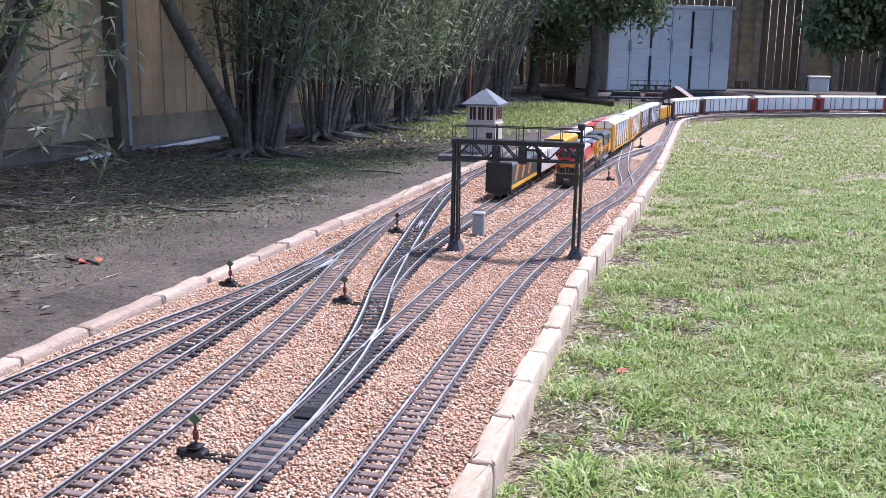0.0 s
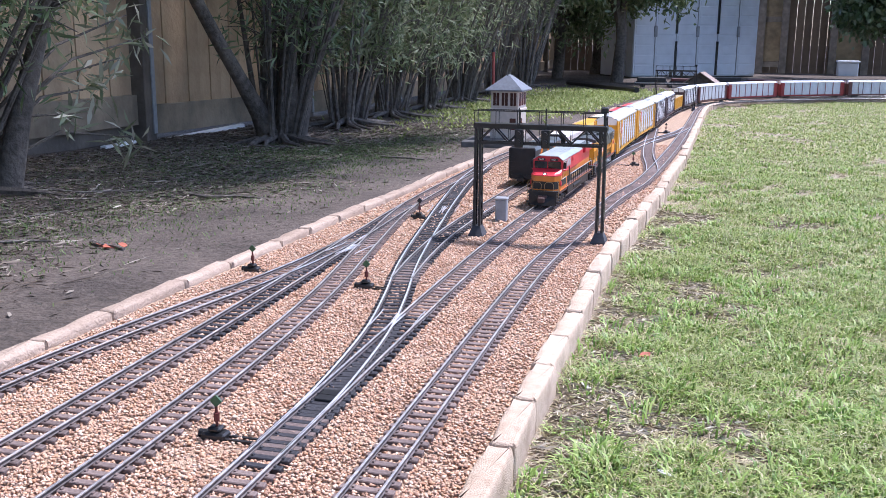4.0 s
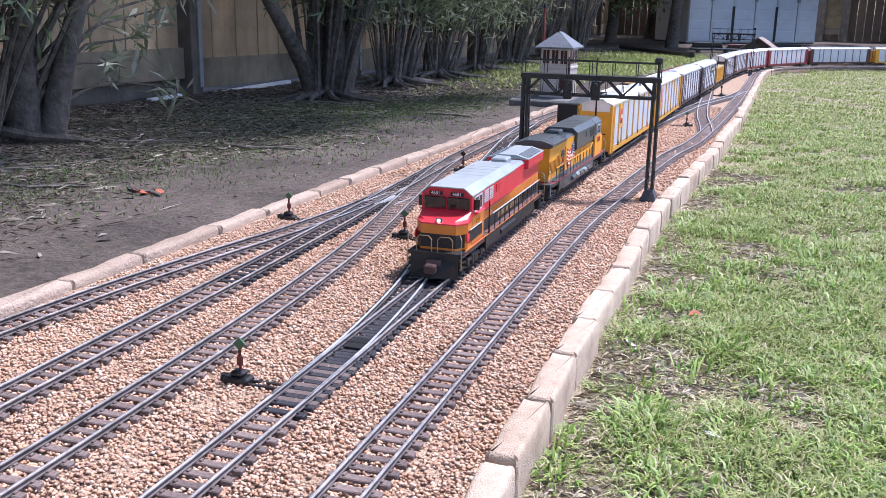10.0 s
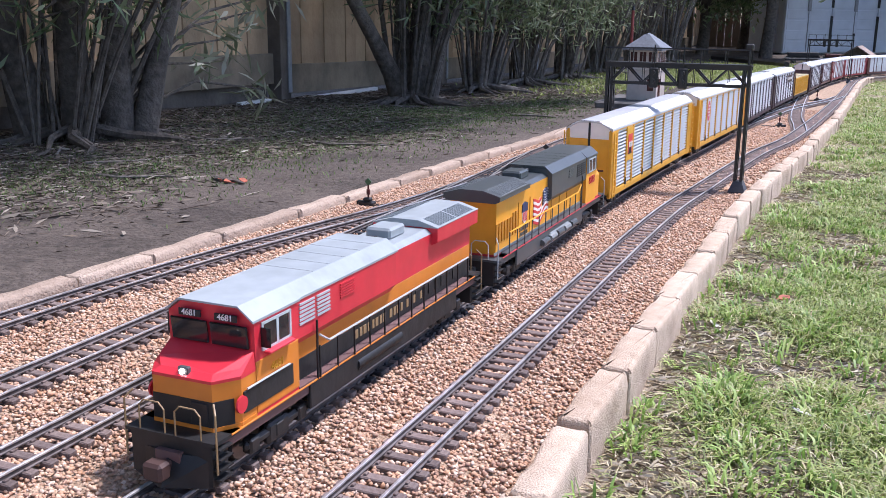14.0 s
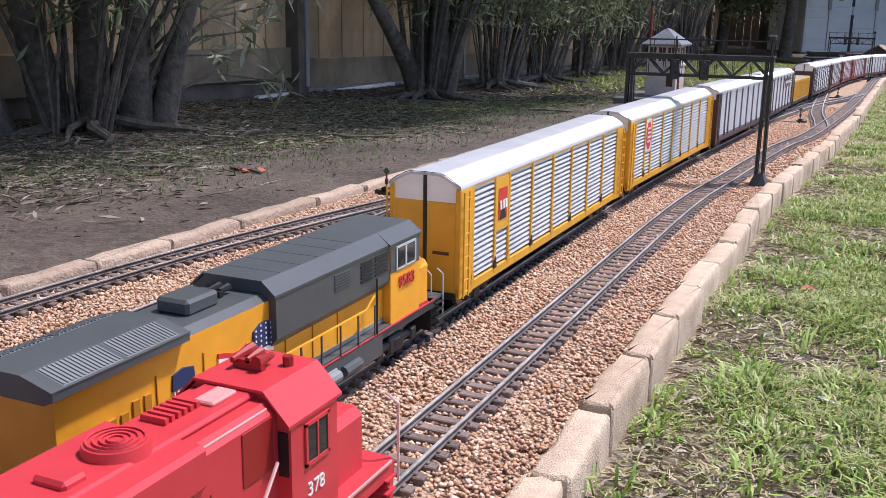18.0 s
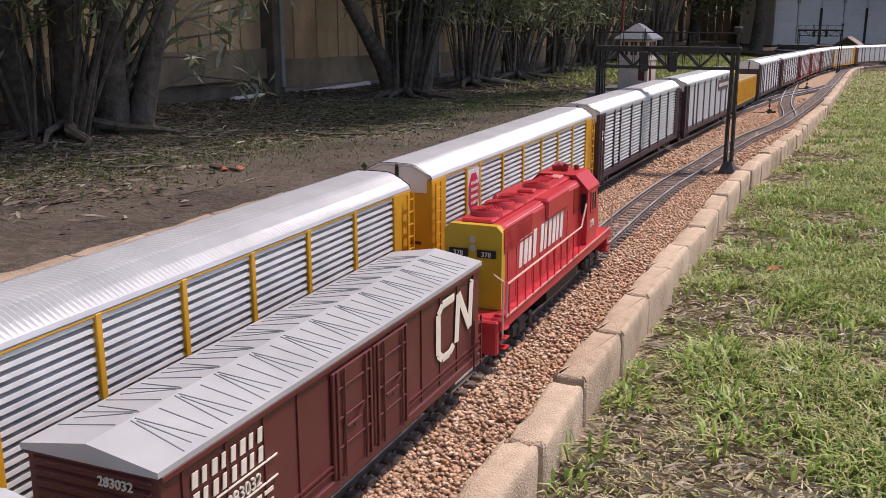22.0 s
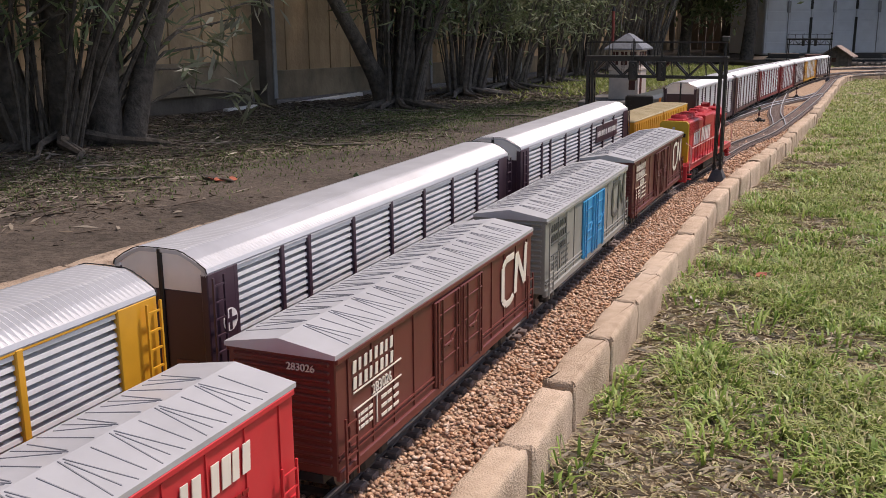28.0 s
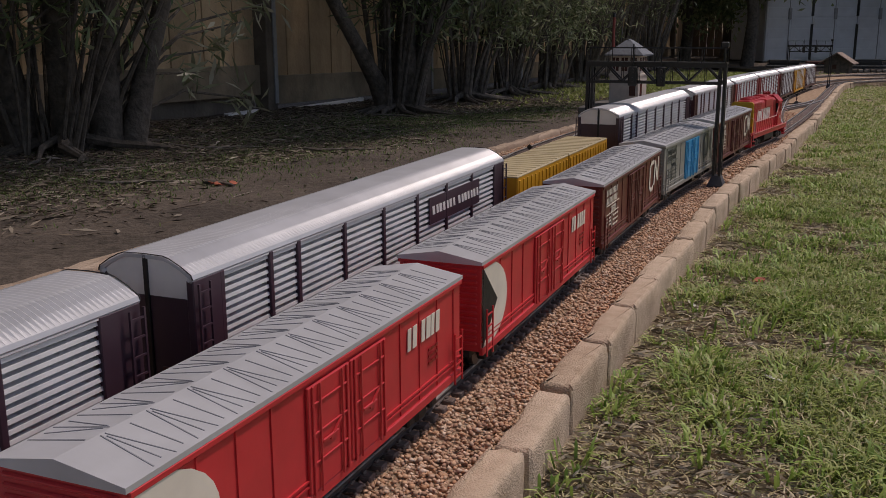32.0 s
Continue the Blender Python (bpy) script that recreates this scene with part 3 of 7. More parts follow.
# ---- signal bridge ----
def signal_bridge(m, lamps, H=0.325):
    top = thing("signal_bridge", "black steel model signal bridge spanning two tracks", "signal bridge", "signal bridges", m)
    W = 0.175
    for sx in (-1, 1):
        leg = MB()
        for dx, dy in ((-0.008, -0.011), (0.008, -0.011), (-0.008, 0.011), (0.008, 0.011)):
            leg.cyl((sx * W + dx, dy * 1.15, 0.02), (sx * W + dx * 0.8, dy * 0.8, H), 0.0050, 4)
        for k in range(9):
            z0, z1 = 0.03 + k * (H - 0.046) / 9, 0.03 + (k + 1) * (H - 0.046) / 9
            d = 0.011 if k % 2 else -0.011
            for dx in (-0.0085, 0.0085):
                leg.cyl((sx * W + dx, d, z0), (sx * W + dx, -d, z1), 0.0031, 4)
        leg.bx(sx * W - 0.009, sx * W - 0.0075, -0.011, 0.011, 0.03, H)
        part("leg", leg, m_black, top)
        foot = MB().ring([[(sx * W + a * w, b * d, z) for a, b in ((-1, -1), (1, -1), (1, 1), (-1, 1))] for w, d, z in ((0.021, 0.03, 0.0), (0.021, 0.03, 0.008), (0.011, 0.017, 0.034))])
        part("footing", foot, m_grey_foot, top, "dark grey concrete footing")
    for dy in (-0.013, 0.013):
        tr = MB()
        tr.bx(-W - 0.012, W + 0.012, dy - 0.003, dy + 0.003, H - 0.010, H)
        tr.bx(-W, W, dy - 0.0025, dy + 0.0025, H - 0.054, H - 0.047)
        n = 8
        for k in range(n):
            a, b = -W + 2 * W * k / n, -W + 2 * W * (k + 1) / n
            z = (H - 0.048, H - 0.004)
            tr.cyl((a, dy, z[k % 2]), (b, dy, z[1 - k % 2]), 0.0027, 4)
            tr.cyl((b, dy, z[0]), (b, dy, z[1]), 0.0012, 4)
        part("truss", tr, m_black, top)
    part("walkway", MB().bx(-W - 0.01, W + 0.012, -0.022, 0.022, H, H + 0.004), m_black, top)
    for dy in (-0.021, 0.021):
        hr = MB().cyl((-W - 0.01, dy, H + 0.04), (W + 0.01, dy, H + 0.04), 0.0015, 5)
        for k in range(7):
            x = -W - 0.008 + (2 * W + 0.016) * k / 6
            hr.cyl((x, dy, H), (x, dy, H + 0.04), 0.0014, 4)
        part("handrail", hr, m_black, top)
    for x in lamps:
        hd = MB().bx(x - 0.012, x + 0.012, -0.03, -0.022, H - 0.06, H - 0.008, 0.003)
        hd.cyl((x, -0.03, H - 0.02), (x, -0.04, H - 0.02), 0.006, 8)
        hd.cyl((x, -0.03, H - 0.042), (x, -0.04, H - 0.042), 0.006, 8)
        hd.cyl((x, -0.025, H - 0.01), (x, -0.025, H + 0.05), 0.002, 5)
        part("signal_head", hd, m_black, top, "black two-lamp signal head")
    fin = MB().bx(W - 0.008, W + 0.012, -0.012, 0.012, H + 0.04, H + 0.056, 0.003).cyl((W + 0.002, 0, H), (W + 0.002, 0, H + 0.045), 0.003, 6)
    part("lamp_box", fin, m_black, top)
    return top


m_grey_foot = mat("dark_concrete", (0.045, 0.047, 0.055), 0.8, 0, 0.2, 60, 0.2)
bridge = signal_bridge(pose(-0.064, 3.60, -0.018), (-0.055, 0.02))
signal_bridge(pose(0.060, 10.2, -0.018 + float(grade(10.2))), (-0.05, 0.05), 0.368)


def switch_stand(x, y, rz, green):
    top = thing("switch_stand", "black switch stand with a small diamond target beside the turnout", "switch stand", "switch stands", pose(x, y, -0.018 + float(grade(y)), 0, 0, rz))
    b = MB().bx(-0.022, 0.016, -0.012, 0.012, 0, 0.014, 0.003).bx(-0.012, 0.008, -0.009, 0.009, 0.014, 0.022, 0.003)
    b.bx(0.016, 0.075, -0.009, -0.004, 0.002, 0.007).bx(0.016, 0.075, 0.004, 0.009, 0.002, 0.007)
    b.cyl((-0.028, 0, 0.008), (-0.02, 0, 0.008), 0.007, 8)
    part("base", b, m_black, top)
    part("mast", MB().cyl((0, 0, 0.02), (0, 0, 0.052), 0.0022, 6).cyl((0, 0, 0.03), (0, 0, 0.042), 0.0045, 8), m_red_dark, top)
    d = 0.0095
    part("target", MB().ring([[(a * d, y0, 0.060 + c * d) for a, c in ((-1, 0), (0, -1), (1, 0), (0, 1))] for y0 in (-0.0012, 0.0012)]), m_target if green else m_black, top, "green diamond target" if green else "")
    return top


m_red_dark = mat("dark_red", (0.10, 0.018, 0.015), 0.5)
m_target = mat("target_green", (0.045, 0.11, 0.05), 0.4)
for x, y, rz, g in ((-0.265, 2.10, 0, True), (-0.345, 2.95, 0, True), (-0.665, 3.02, 0, True), (-0.475, 3.80, 0, False), (0.062, 5.41, 180, True), (0.115, 7.41, 180, False)):
    switch_stand(x, y, rz, g)

# ---- relay box beside the bridge ----
rb = thing("relay_box", "small grey trackside relay box", "relay box", m=pose(-0.222, 3.85, -0.018))
part("cabinet", MB().bx(-0.018, 0.018, -0.014, 0.014, 0, 0.068, 0.003), m_grey, rb)
part("lid", MB().bx(-0.021, 0.021, -0.017, 0.017, 0.068, 0.076, 0.003), m_grey, rb)


# ---- rolling stock ----
def paint(name, col, rough=0.38, var=0.07):
    return mat(name, col, rough, 0, var, 35, 0.03)


p_yellow = paint("paint_yellow", (0.68, 0.345, 0.03))
p_up = paint("paint_armour_yellow", (0.74, 0.33, 0.024))
p_red = paint("paint_red", (0.50, 0.036, 0.046))
p_kred = paint("paint_scarlet", (0.60, 0.030, 0.046))
p_orange = paint("paint_orange", (0.60, 0.19, 0.022))
p_boxred = paint("paint_oxide", (0.115, 0.026, 0.026))
p_boxred2 = paint("paint_brown", (0.14, 0.034, 0.028))
p_cp = paint("paint_bright_red", (0.55, 0.034, 0.042))
p_grey = paint("paint_box_grey", (0.27, 0.27, 0.25))
p_blue = paint("paint_blue", (0.02, 0.30, 0.58))
p_silver = mat("galvanised", (0.66, 0.67, 0.70), 0.42, 0.15, 0.08, 30, 0.05)
p_roof = mat("silver_roof", (0.50, 0.515, 0.55), 0.36, 0.25, 0.07, 24, 0.05)
p_white = paint("paint_white", (0.78, 0.76, 0.74))
p_purple = paint("paint_purple_brown", (0.055, 0.030, 0.045))
p_brown = paint("paint_dark_brown", (0.10, 0.035, 0.035))
p_green = paint("paint_dark_green", (0.02, 0.06, 0.05))
p_dark = paint("paint_dark_grey", (0.066, 0.076, 0.080), 0.36)
p_lgrey = paint("paint_light_grey", (0.40, 0.435, 0.45), 0.5)
p_kroof = paint("paint_grey_roof", (0.30, 0.335, 0.35), 0.42, 0.12)
p_sill = paint("paint_sill_grey", (0.20, 0.215, 0.21), 0.5)
p_black = mat("truck_black", (0.012, 0.012, 0.013), 0.55, 0, 0.3, 60, 0.1)
p_wheel = mat("wheel_steel", (0.16, 0.15, 0.15), 0.35, 0.8, 0.2, 60)
p_cream = paint("paint_cream", (0.74, 0.70, 0.62))
m_light = glow("headlight", (1.0, 0.95, 0.85), 9.0)


def ladder(mb, x, y0, y1, z0, z1, n, r=0.0012):
    for y in (y0, y1):
        mb.cyl((x, y, z0), (x, y, z1), r, 4)
    for k in range(n):
        z = z0 + (z1 - z0) * (k + 0.5) / n
        mb.cyl((x, y0, z), (x, y1, z), r * 0.8, 4)


def truck(top, y, axles=2, wb=0.062, w=0.072):
    fr = MB()
    L = wb * (axles - 1)
    for sx in (-1, 1):
        fr.bx(sx * w / 2 - 0.004, sx * w / 2 + 0.004, y - L / 2 - 0.012, y + L / 2 + 0.012, 0.014, 0.024, 0.003)
        fr.bx(sx * w / 2 - 0.005, sx * w / 2 + 0.005, y - L * 0.22, y + L * 0.22, 0.006, 0.028, 0.003)
        for k in range(axles):
            yy = y - L / 2 + wb * k
            fr.bx(sx * w / 2 - 0.006, sx * w / 2 + 0.006, yy - 0.008, yy + 0.008, 0.010, 0.026, 0.002)
    fr.bx(-w / 2, w / 2, y - 0.012, y + 0.012, 0.016, 0.03)
    tk = part("truck", fr, p_black, top)
    for k in range(axles):
        yy = y - L / 2 + wb * k
        wh = MB()
        for sx in (-1, 1):
            wh.cyl((sx * 0.0205, yy, 0.0155), (sx * 0.027, yy, 0.0155), 0.0152, 14)
        wh.cyl((-0.03, yy, 0.0155), (0.03, yy, 0.0155), 0.003, 6)
        part("wheelset", wh, p_wheel, tk)


def bars(top, name, x, y0, y1, z, h, n, m, label, slant=0.0, fill=0.62):
    """Unlettered bars that stand for a painted word on a side; n may be a row of word lengths."""
    words = n if isinstance(n, tuple) else (n,)
    total = sum(words) + 0.7 * (len(words) - 1)
    step = (y1 - y0) / total
    t = 0.0007 if x > 0 else -0.0007
    small = MB()
    a = y0
    ob = None
    for q in words:
        for k in range(q):
            f = fill * (0.8 + 0.35 * ((k * 7 + q * 3) % 5) / 4)
            b = a + step * min(f, 0.86)
            pts = [(a, z), (b, z), (b + slant * h, z + h), (a + slant * h, z + h)]
            if h > 0.009:
                ob = part("letter_bar", MB().plate(pts, x, x + t), m, top, label)
            else:
                small.plate(pts, x, x + t)
            a += step
        a += step * 0.7
    if small.v:
        ob = part(name, small, m, top, label)
        tagged(ob, label, kind="stuff")
    return ob


def text_mesh(body, size, m):
    cu = bpy.data.curves.new("text", "FONT")
    cu.body, cu.size, cu.extrude, cu.align_x = body, size, 0.0006, "CENTER"
    ob = bpy.data.objects.new("text", cu)
    me = bpy.data.meshes.new_from_object(ob)
    bpy.data.objects.remove(ob)
    me.materials.append(m)
    return me


def number(top, body, size, m, x, y, z, side=1, end=0):
    """Painted digits on a side (side 1 or -1) or on an end (end 1 or -1)."""
    ob = part("number", text_mesh(body, size, m), None, top)
    rz = {1: 90, -1: -90}[side] if not end else (180 if end > 0 else 0)
    ob.matrix_basis = pose(x, y, z, 90, 0, rz)
    return ob


AR_L, AR_W, AR_E, AR_T = 0.885, 0.105, 0.1885, 0.2005
_ar_cache = {}


def autorack_meshes():
    if _ar_cache:
        return _ar_cache
    hl = AR_L / 2 - 0.014
    prof = [(-AR_W / 2 - 0.001, AR_E - 0.008), (-AR_W / 2 + 0.0005, AR_E - 0.004), (-0.0405, AR_E + 0.0035), (-0.029, AR_E + 0.0092), (-0.022, AR_T - 0.0006), (0, AR_T)]
    prof = prof + [(-x, z) for x, z in prof[-2::-1]]
    mb = MB()
    rings = []
    n = 290
    for k in range(n + 1):
        y = -hl + 2 * hl * k / n
        g = 0.0011 if k % 2 else -0.0010
        rings.append([(x, y, z + (0 if abs(x) > 0.05 else g if abs(x) > 0.025 else 0.3 * g)) for x, z in prof] + [(x * 0.97, y, z - 0.004) for x, z in prof[::-1]])
    mb.ring(rings)
    _ar_cache["roof"] = mb.mesh("roof", p_roof)
    # one louvred side bay
    rest = (2 * hl - 0.09 - 0.085 - 0.055) / 6
    _ar_cache["bays"] = [0.085, 0.055] + [rest] * 6
    for sx in (-1, 1):
        mb = MB()
        k_n = 17
        z0, z1 = 0.044, AR_E - 0.012
        st = (z1 - z0) / k_n
        sec = []
        for k in range(k_n):
            z = z0 + k * st
            sec += [(sx * (AR_W / 2 - 0.0095), z), (sx * (AR_W / 2 - 0.0095), z + st * 0.48), (sx * (AR_W / 2 - 0.001), z + st * 0.50), (sx * (AR_W / 2 - 0.0016), z + st * 0.95)]
        back = [(sx * (AR_W / 2 - 0.012), z1), (sx * (AR_W / 2 - 0.012), z0)]
        out = sec + back
        for w in (0.085, 0.055, rest):
            mb = MB().ring([[(x, y, z) for x, z in out] for y in (-w / 2 + 0.0005, w / 2 - 0.0005)])
            _ar_cache["side", sx, w] = mb.mesh("louvre_panel", p_silver)
    return _ar_cache


def autorack(name, frame_m, label, end_top=None, logo=None):
    A = autorack_meshes()
    top = thing(name, label, "railway wagon", "long autorack train")
    hl = AR_L / 2 - 0.014
    part("roof", A["roof"], None, top, "ribbed silver roof")
    part("underframe", MB().bx(-AR_W / 2 + 0.004, AR_W / 2 - 0.004, -hl, hl, 0.026, 0.036).bx(-0.012, 0.012, -AR_L / 2 - 0.02, AR_L / 2 + 0.02, 0.022, 0.032), p_black, top)
    for sx in (-1, 1):
        xo = sx * AR_W / 2
        part("side_sill", MB().bx(xo - sx * 0.006, xo + sx * 0.0006, -hl, hl, 0.030, 0.044, 0.001), frame_m, top)
        part("top_rail", MB().bx(xo - sx * 0.006, xo + sx * 0.0004, -hl, hl, AR_E - 0.012, AR_E - 0.006, 0.0008), p_silver if frame_m is not p_yellow else frame_m, top)
        y = (hl - 0.045) * -sx
        for k in range(9):
            post = part("side_post", MB().bx(xo - sx * 0.004, xo + sx * 0.0012, y - 0.0035, y + 0.0035, 0.036, AR_E - 0.009, 0.0008), frame_m, top)
            part("gusset", MB().plate([(y - 0.006, 0.043), (y + 0.006, 0.043), (y + 0.0015, 0.060), (y - 0.0015, 0.060)], xo, xo + sx * 0.002), p_black if k % 2 else frame_m, post)
            if k < 8:
                w = A["bays"][k]
                ob = part("louvre_panel", A["side", sx, w], None, top)
                ob.location = (0, y + sx * w / 2, 0)
                y += sx * w
        for e in (-1, 1):
            corner = MB().bx(xo - sx * 0.007, xo + sx * 0.001, e * (hl - 0.045), e * hl, 0.028, AR_E - 0.009, 0.001)
            part("corner_panel", corner, frame_m, top)
            ld = MB()
            ladder(ld, xo + sx * 0.006, e * (hl - 0.002), e * (hl - 0.019), 0.03, AR_E - 0.012, 9, 0.0015)
            part("ladder", ld, frame_m, top)
    for e in (-1, 1):
        y = e * (hl - 0.002)
        d0, d1 = (y - e * 0.003, y)
        for sx in (-1, 1):
            low = MB().bx(sx * 0.002, sx * (AR_W / 2 - 0.001), min(d0, d1), max(d0, d1), 0.028, 0.161, 0.001)
            ed = part("end_door", low, frame_m, top)
            part("slot", MB().bx(sx * 0.012, sx * 0.036, y, y + e * 0.0012, 0.088, 0.0925), p_brown, ed)
            hi = [(0.002, 0.161), (AR_W / 2 - 0.001, 0.161), (AR_W / 2 - 0.001, AR_E - 0.006), (0.0405, AR_E + 0.0027), (0.029, AR_E + 0.0084), (0.022, AR_T - 0.0014), (0.002, AR_T - 0.001)]
            part("end_door_top", MB().ring([[(sx * a, yy, z) for a, z in hi] for yy in (d0, d1)]), end_top or p_white, top, "white upper end door")
        rim = [(-AR_W / 2 - 0.0012, AR_E - 0.008), (-AR_W / 2 + 0.0003, AR_E - 0.0034), (-0.0405, AR_E + 0.0042), (-0.029, AR_E + 0.0099), (-0.022, AR_T), (0, AR_T + 0.0006)]
        rim = rim + [(-x, z) for x, z in rim[-2::-1]]
        part("roof_rim", MB().tube([(x, e * (hl + 0.0005), z) for x, z in rim], 0.0006, 4), p_black, top)
        part("door_post", MB().bx(-0.0025, 0.0025, y - 0.002, y + e * 0.002, 0.03, AR_T, 0.0006), p_black, top)
        part("coupler", MB().bx(-0.005, 0.005, e * (hl), e * (hl + 0.036), 0.018, 0.028, 0.002).bx(-0.009, 0.009, e * (hl + 0.024), e * (hl + 0.036), 0.017, 0.031, 0.003), p_black, top)
    for y in (-0.335, 0.335):
        truck(top, y, 2, 0.06)
    if logo:
        logo(top)
    return top


BC_L, BC_W, BC_E = 0.525, 0.105, 0.1425


def boxcar(name, body_m, label, door_m=None, dress=None):
    top = thing(name, label, "railway wagon", "boxcar train")
    hl, hw = BC_L / 2, BC_W / 2
    part("body", MB().bx(-hw + 0.001, hw - 0.001, -hl, hl, 0.034, BC_E - 0.003, 0.001), body_m, top)
    prof = [(-hw - 0.001, BC_E - 0.004), (-hw - 0.001, BC_E), (0, BC_E + 0.009), (hw + 0.001, BC_E), (hw + 0.001, BC_E - 0.004)]
    rf = part("roof", MB().prism(prof, -hl - 0.003, hl + 0.003), p_roof, top, "ribbed silver roof")
    n = 44
    for k in range(n):
        y = -hl + 0.026 + (BC_L - 0.052) * k / (n - 1)
        for sx in (-1, 1):
            lean = (0.0, 0.009, 0.0, -0.009)[(k + (1 if sx > 0 else 0)) % 4]
            a, b = (0.90, 0.10) if k % 2 else (0.96, 0.04)
            part("roof_rib", MB().tube([(sx * hw * a, y, BC_E + 0.009 * (1 - a) + 0.0002), (sx * hw * b, y + lean, BC_E + 0.009 * (1 - b) + 0.0002)], 0.0006, 4), p_rib_shade, rf)
    part("underframe", MB().bx(-hw * 0.7, hw * 0.7, -hl, hl, 0.026, 0.034).bx(-0.010, 0.010, -hl - 0.03, hl + 0.03, 0.02, 0.03), p_black, top)
    for sx in (-1, 1):
        xo = sx * hw
        part("eave", MB().bx(xo - sx * 0.002, xo + sx * 0.0015, -hl, hl, BC_E - 0.009, BC_E - 0.004, 0.0008), body_m, top)
        sill = MB().bx(xo - sx * 0.004, xo + sx * 0.0015, -hl, hl, 0.030, 0.040, 0.001)
        for q in (0.047, 0.052):
            sill.bx(xo - sx * 0.001, xo + sx * 0.0008, -hl, hl, q, q + 0.0016)
        part("side_sill", sill, body_m, top)
        for dy in (-0.028, 0.042):
            dm = door_m or body_m
            a, b = dy - 0.034, dy + 0.034
            dr = part("door", MB().bx(xo - sx * 0.001, xo + sx * 0.002, a, b, 0.040, BC_E - 0.012, 0.0008), dm, top)
            for z in (0.064, 0.089, 0.114):
                part("door_rib", MB().bx(xo + sx * 0.0018, xo + sx * 0.0034, a + 0.004, b - 0.004, z, z + 0.002, 0.0005), dm, dr)
            for y in (a + 0.006, b - 0.006):
                part("door_stile", MB().bx(xo + sx * 0.0018, xo + sx * 0.0036, y - 0.0015, y + 0.0015, 0.038, BC_E - 0.012, 0.0005), dm, dr)
            rod = MB()
            for y in (a + 0.016, b - 0.016):
                rod.cyl((xo + sx * 0.0035, y, 0.038), (xo + sx * 0.0035, y, BC_E - 0.012), 0.0011, 5)
            rod.bx(xo + sx * 0.0025, xo + sx * 0.0045, dy - 0.016, dy + 0.010, 0.078, 0.0815, 0.0008)
            rod.box((xo + sx * 0.0035, dy + 0.006, 0.083), (0.0016, 0.022, 0.0018), 0, 0, Matrix.Rotation(0.6, 3, "X"))
            part("lock_rod", rod, dm, dr)
        for e in (-1, 1):
            ld = MB()
            ladder(ld, xo + sx * 0.004, e * (hl - 0.006), e * (hl - 0.026), 0.028, 0.085, 4, 0.0013)
            part("ladder", ld, body_m, top)
        for k in range(12):
            y = -hl + 0.02 + k * (BC_L - 0.04) / 11
            if -0.075 < y < 0.09:
                continue
            part("side_seam", MB().bx(xo - sx * 0.0012, xo + sx * 0.0002, y - 0.0008, y + 0.0008, 0.041, BC_E - 0.01), body_m, top)
    for e in (-1, 1):
        for k in range(13):
            z = 0.042 + k * 0.0074
            part("end_rib", MB().bx(-hw + 0.006, hw - 0.006, e * (hl - 0.001), e * (hl + 0.0020), z, z + 0.0040, 0.0014), body_m, top)
        part("coupler", MB().bx(-0.005, 0.005, e * hl, e * (hl + 0.036), 0.018, 0.028, 0.002).bx(-0.009, 0.009, e * (hl + 0.022), e * (hl + 0.036), 0.016, 0.031, 0.003), p_black, top)
    for y in (-0.185, 0.185):
        truck(top, y, 2, 0.056)
    if dress:
        dress(top)
    return top


# Darker than the roof: each rib's shadow line is put into its colour.
p_rib_shade = mat("roof_rib", (0.27, 0.28, 0.31), 0.45, 0.3, 0.08, 30)


def rails_along(top, x, y0, y1, z0, h, n, m, post):
    part("handrail", MB().tube([(x, y0, z0 + h), (x, y1 - 0.02, z0 + h), (x, y1, z0 + h + 0.012)], 0.0013, 5), m, top)
    for k in range(n):
        y = y0 + (y1 - y0) * k / (n - 1)
        part("stanchion", MB().cyl((x, y, z0), (x, y, z0 + h), 0.0012, 4), post, top)


def nose_rail(top, y, x0, x1, z0, z1, m):
    part("grab_rail", MB().tube([(x0, y, z0), (x0, y, z1 - 0.006), ((x0 * 0.8 + x1 * 0.2), y, z1), ((x0 * 0.2 + x1 * 0.8), y, z1), (x1, y, z1 - 0.006), (x1, y, z0)], 0.0009, 5), m, top)


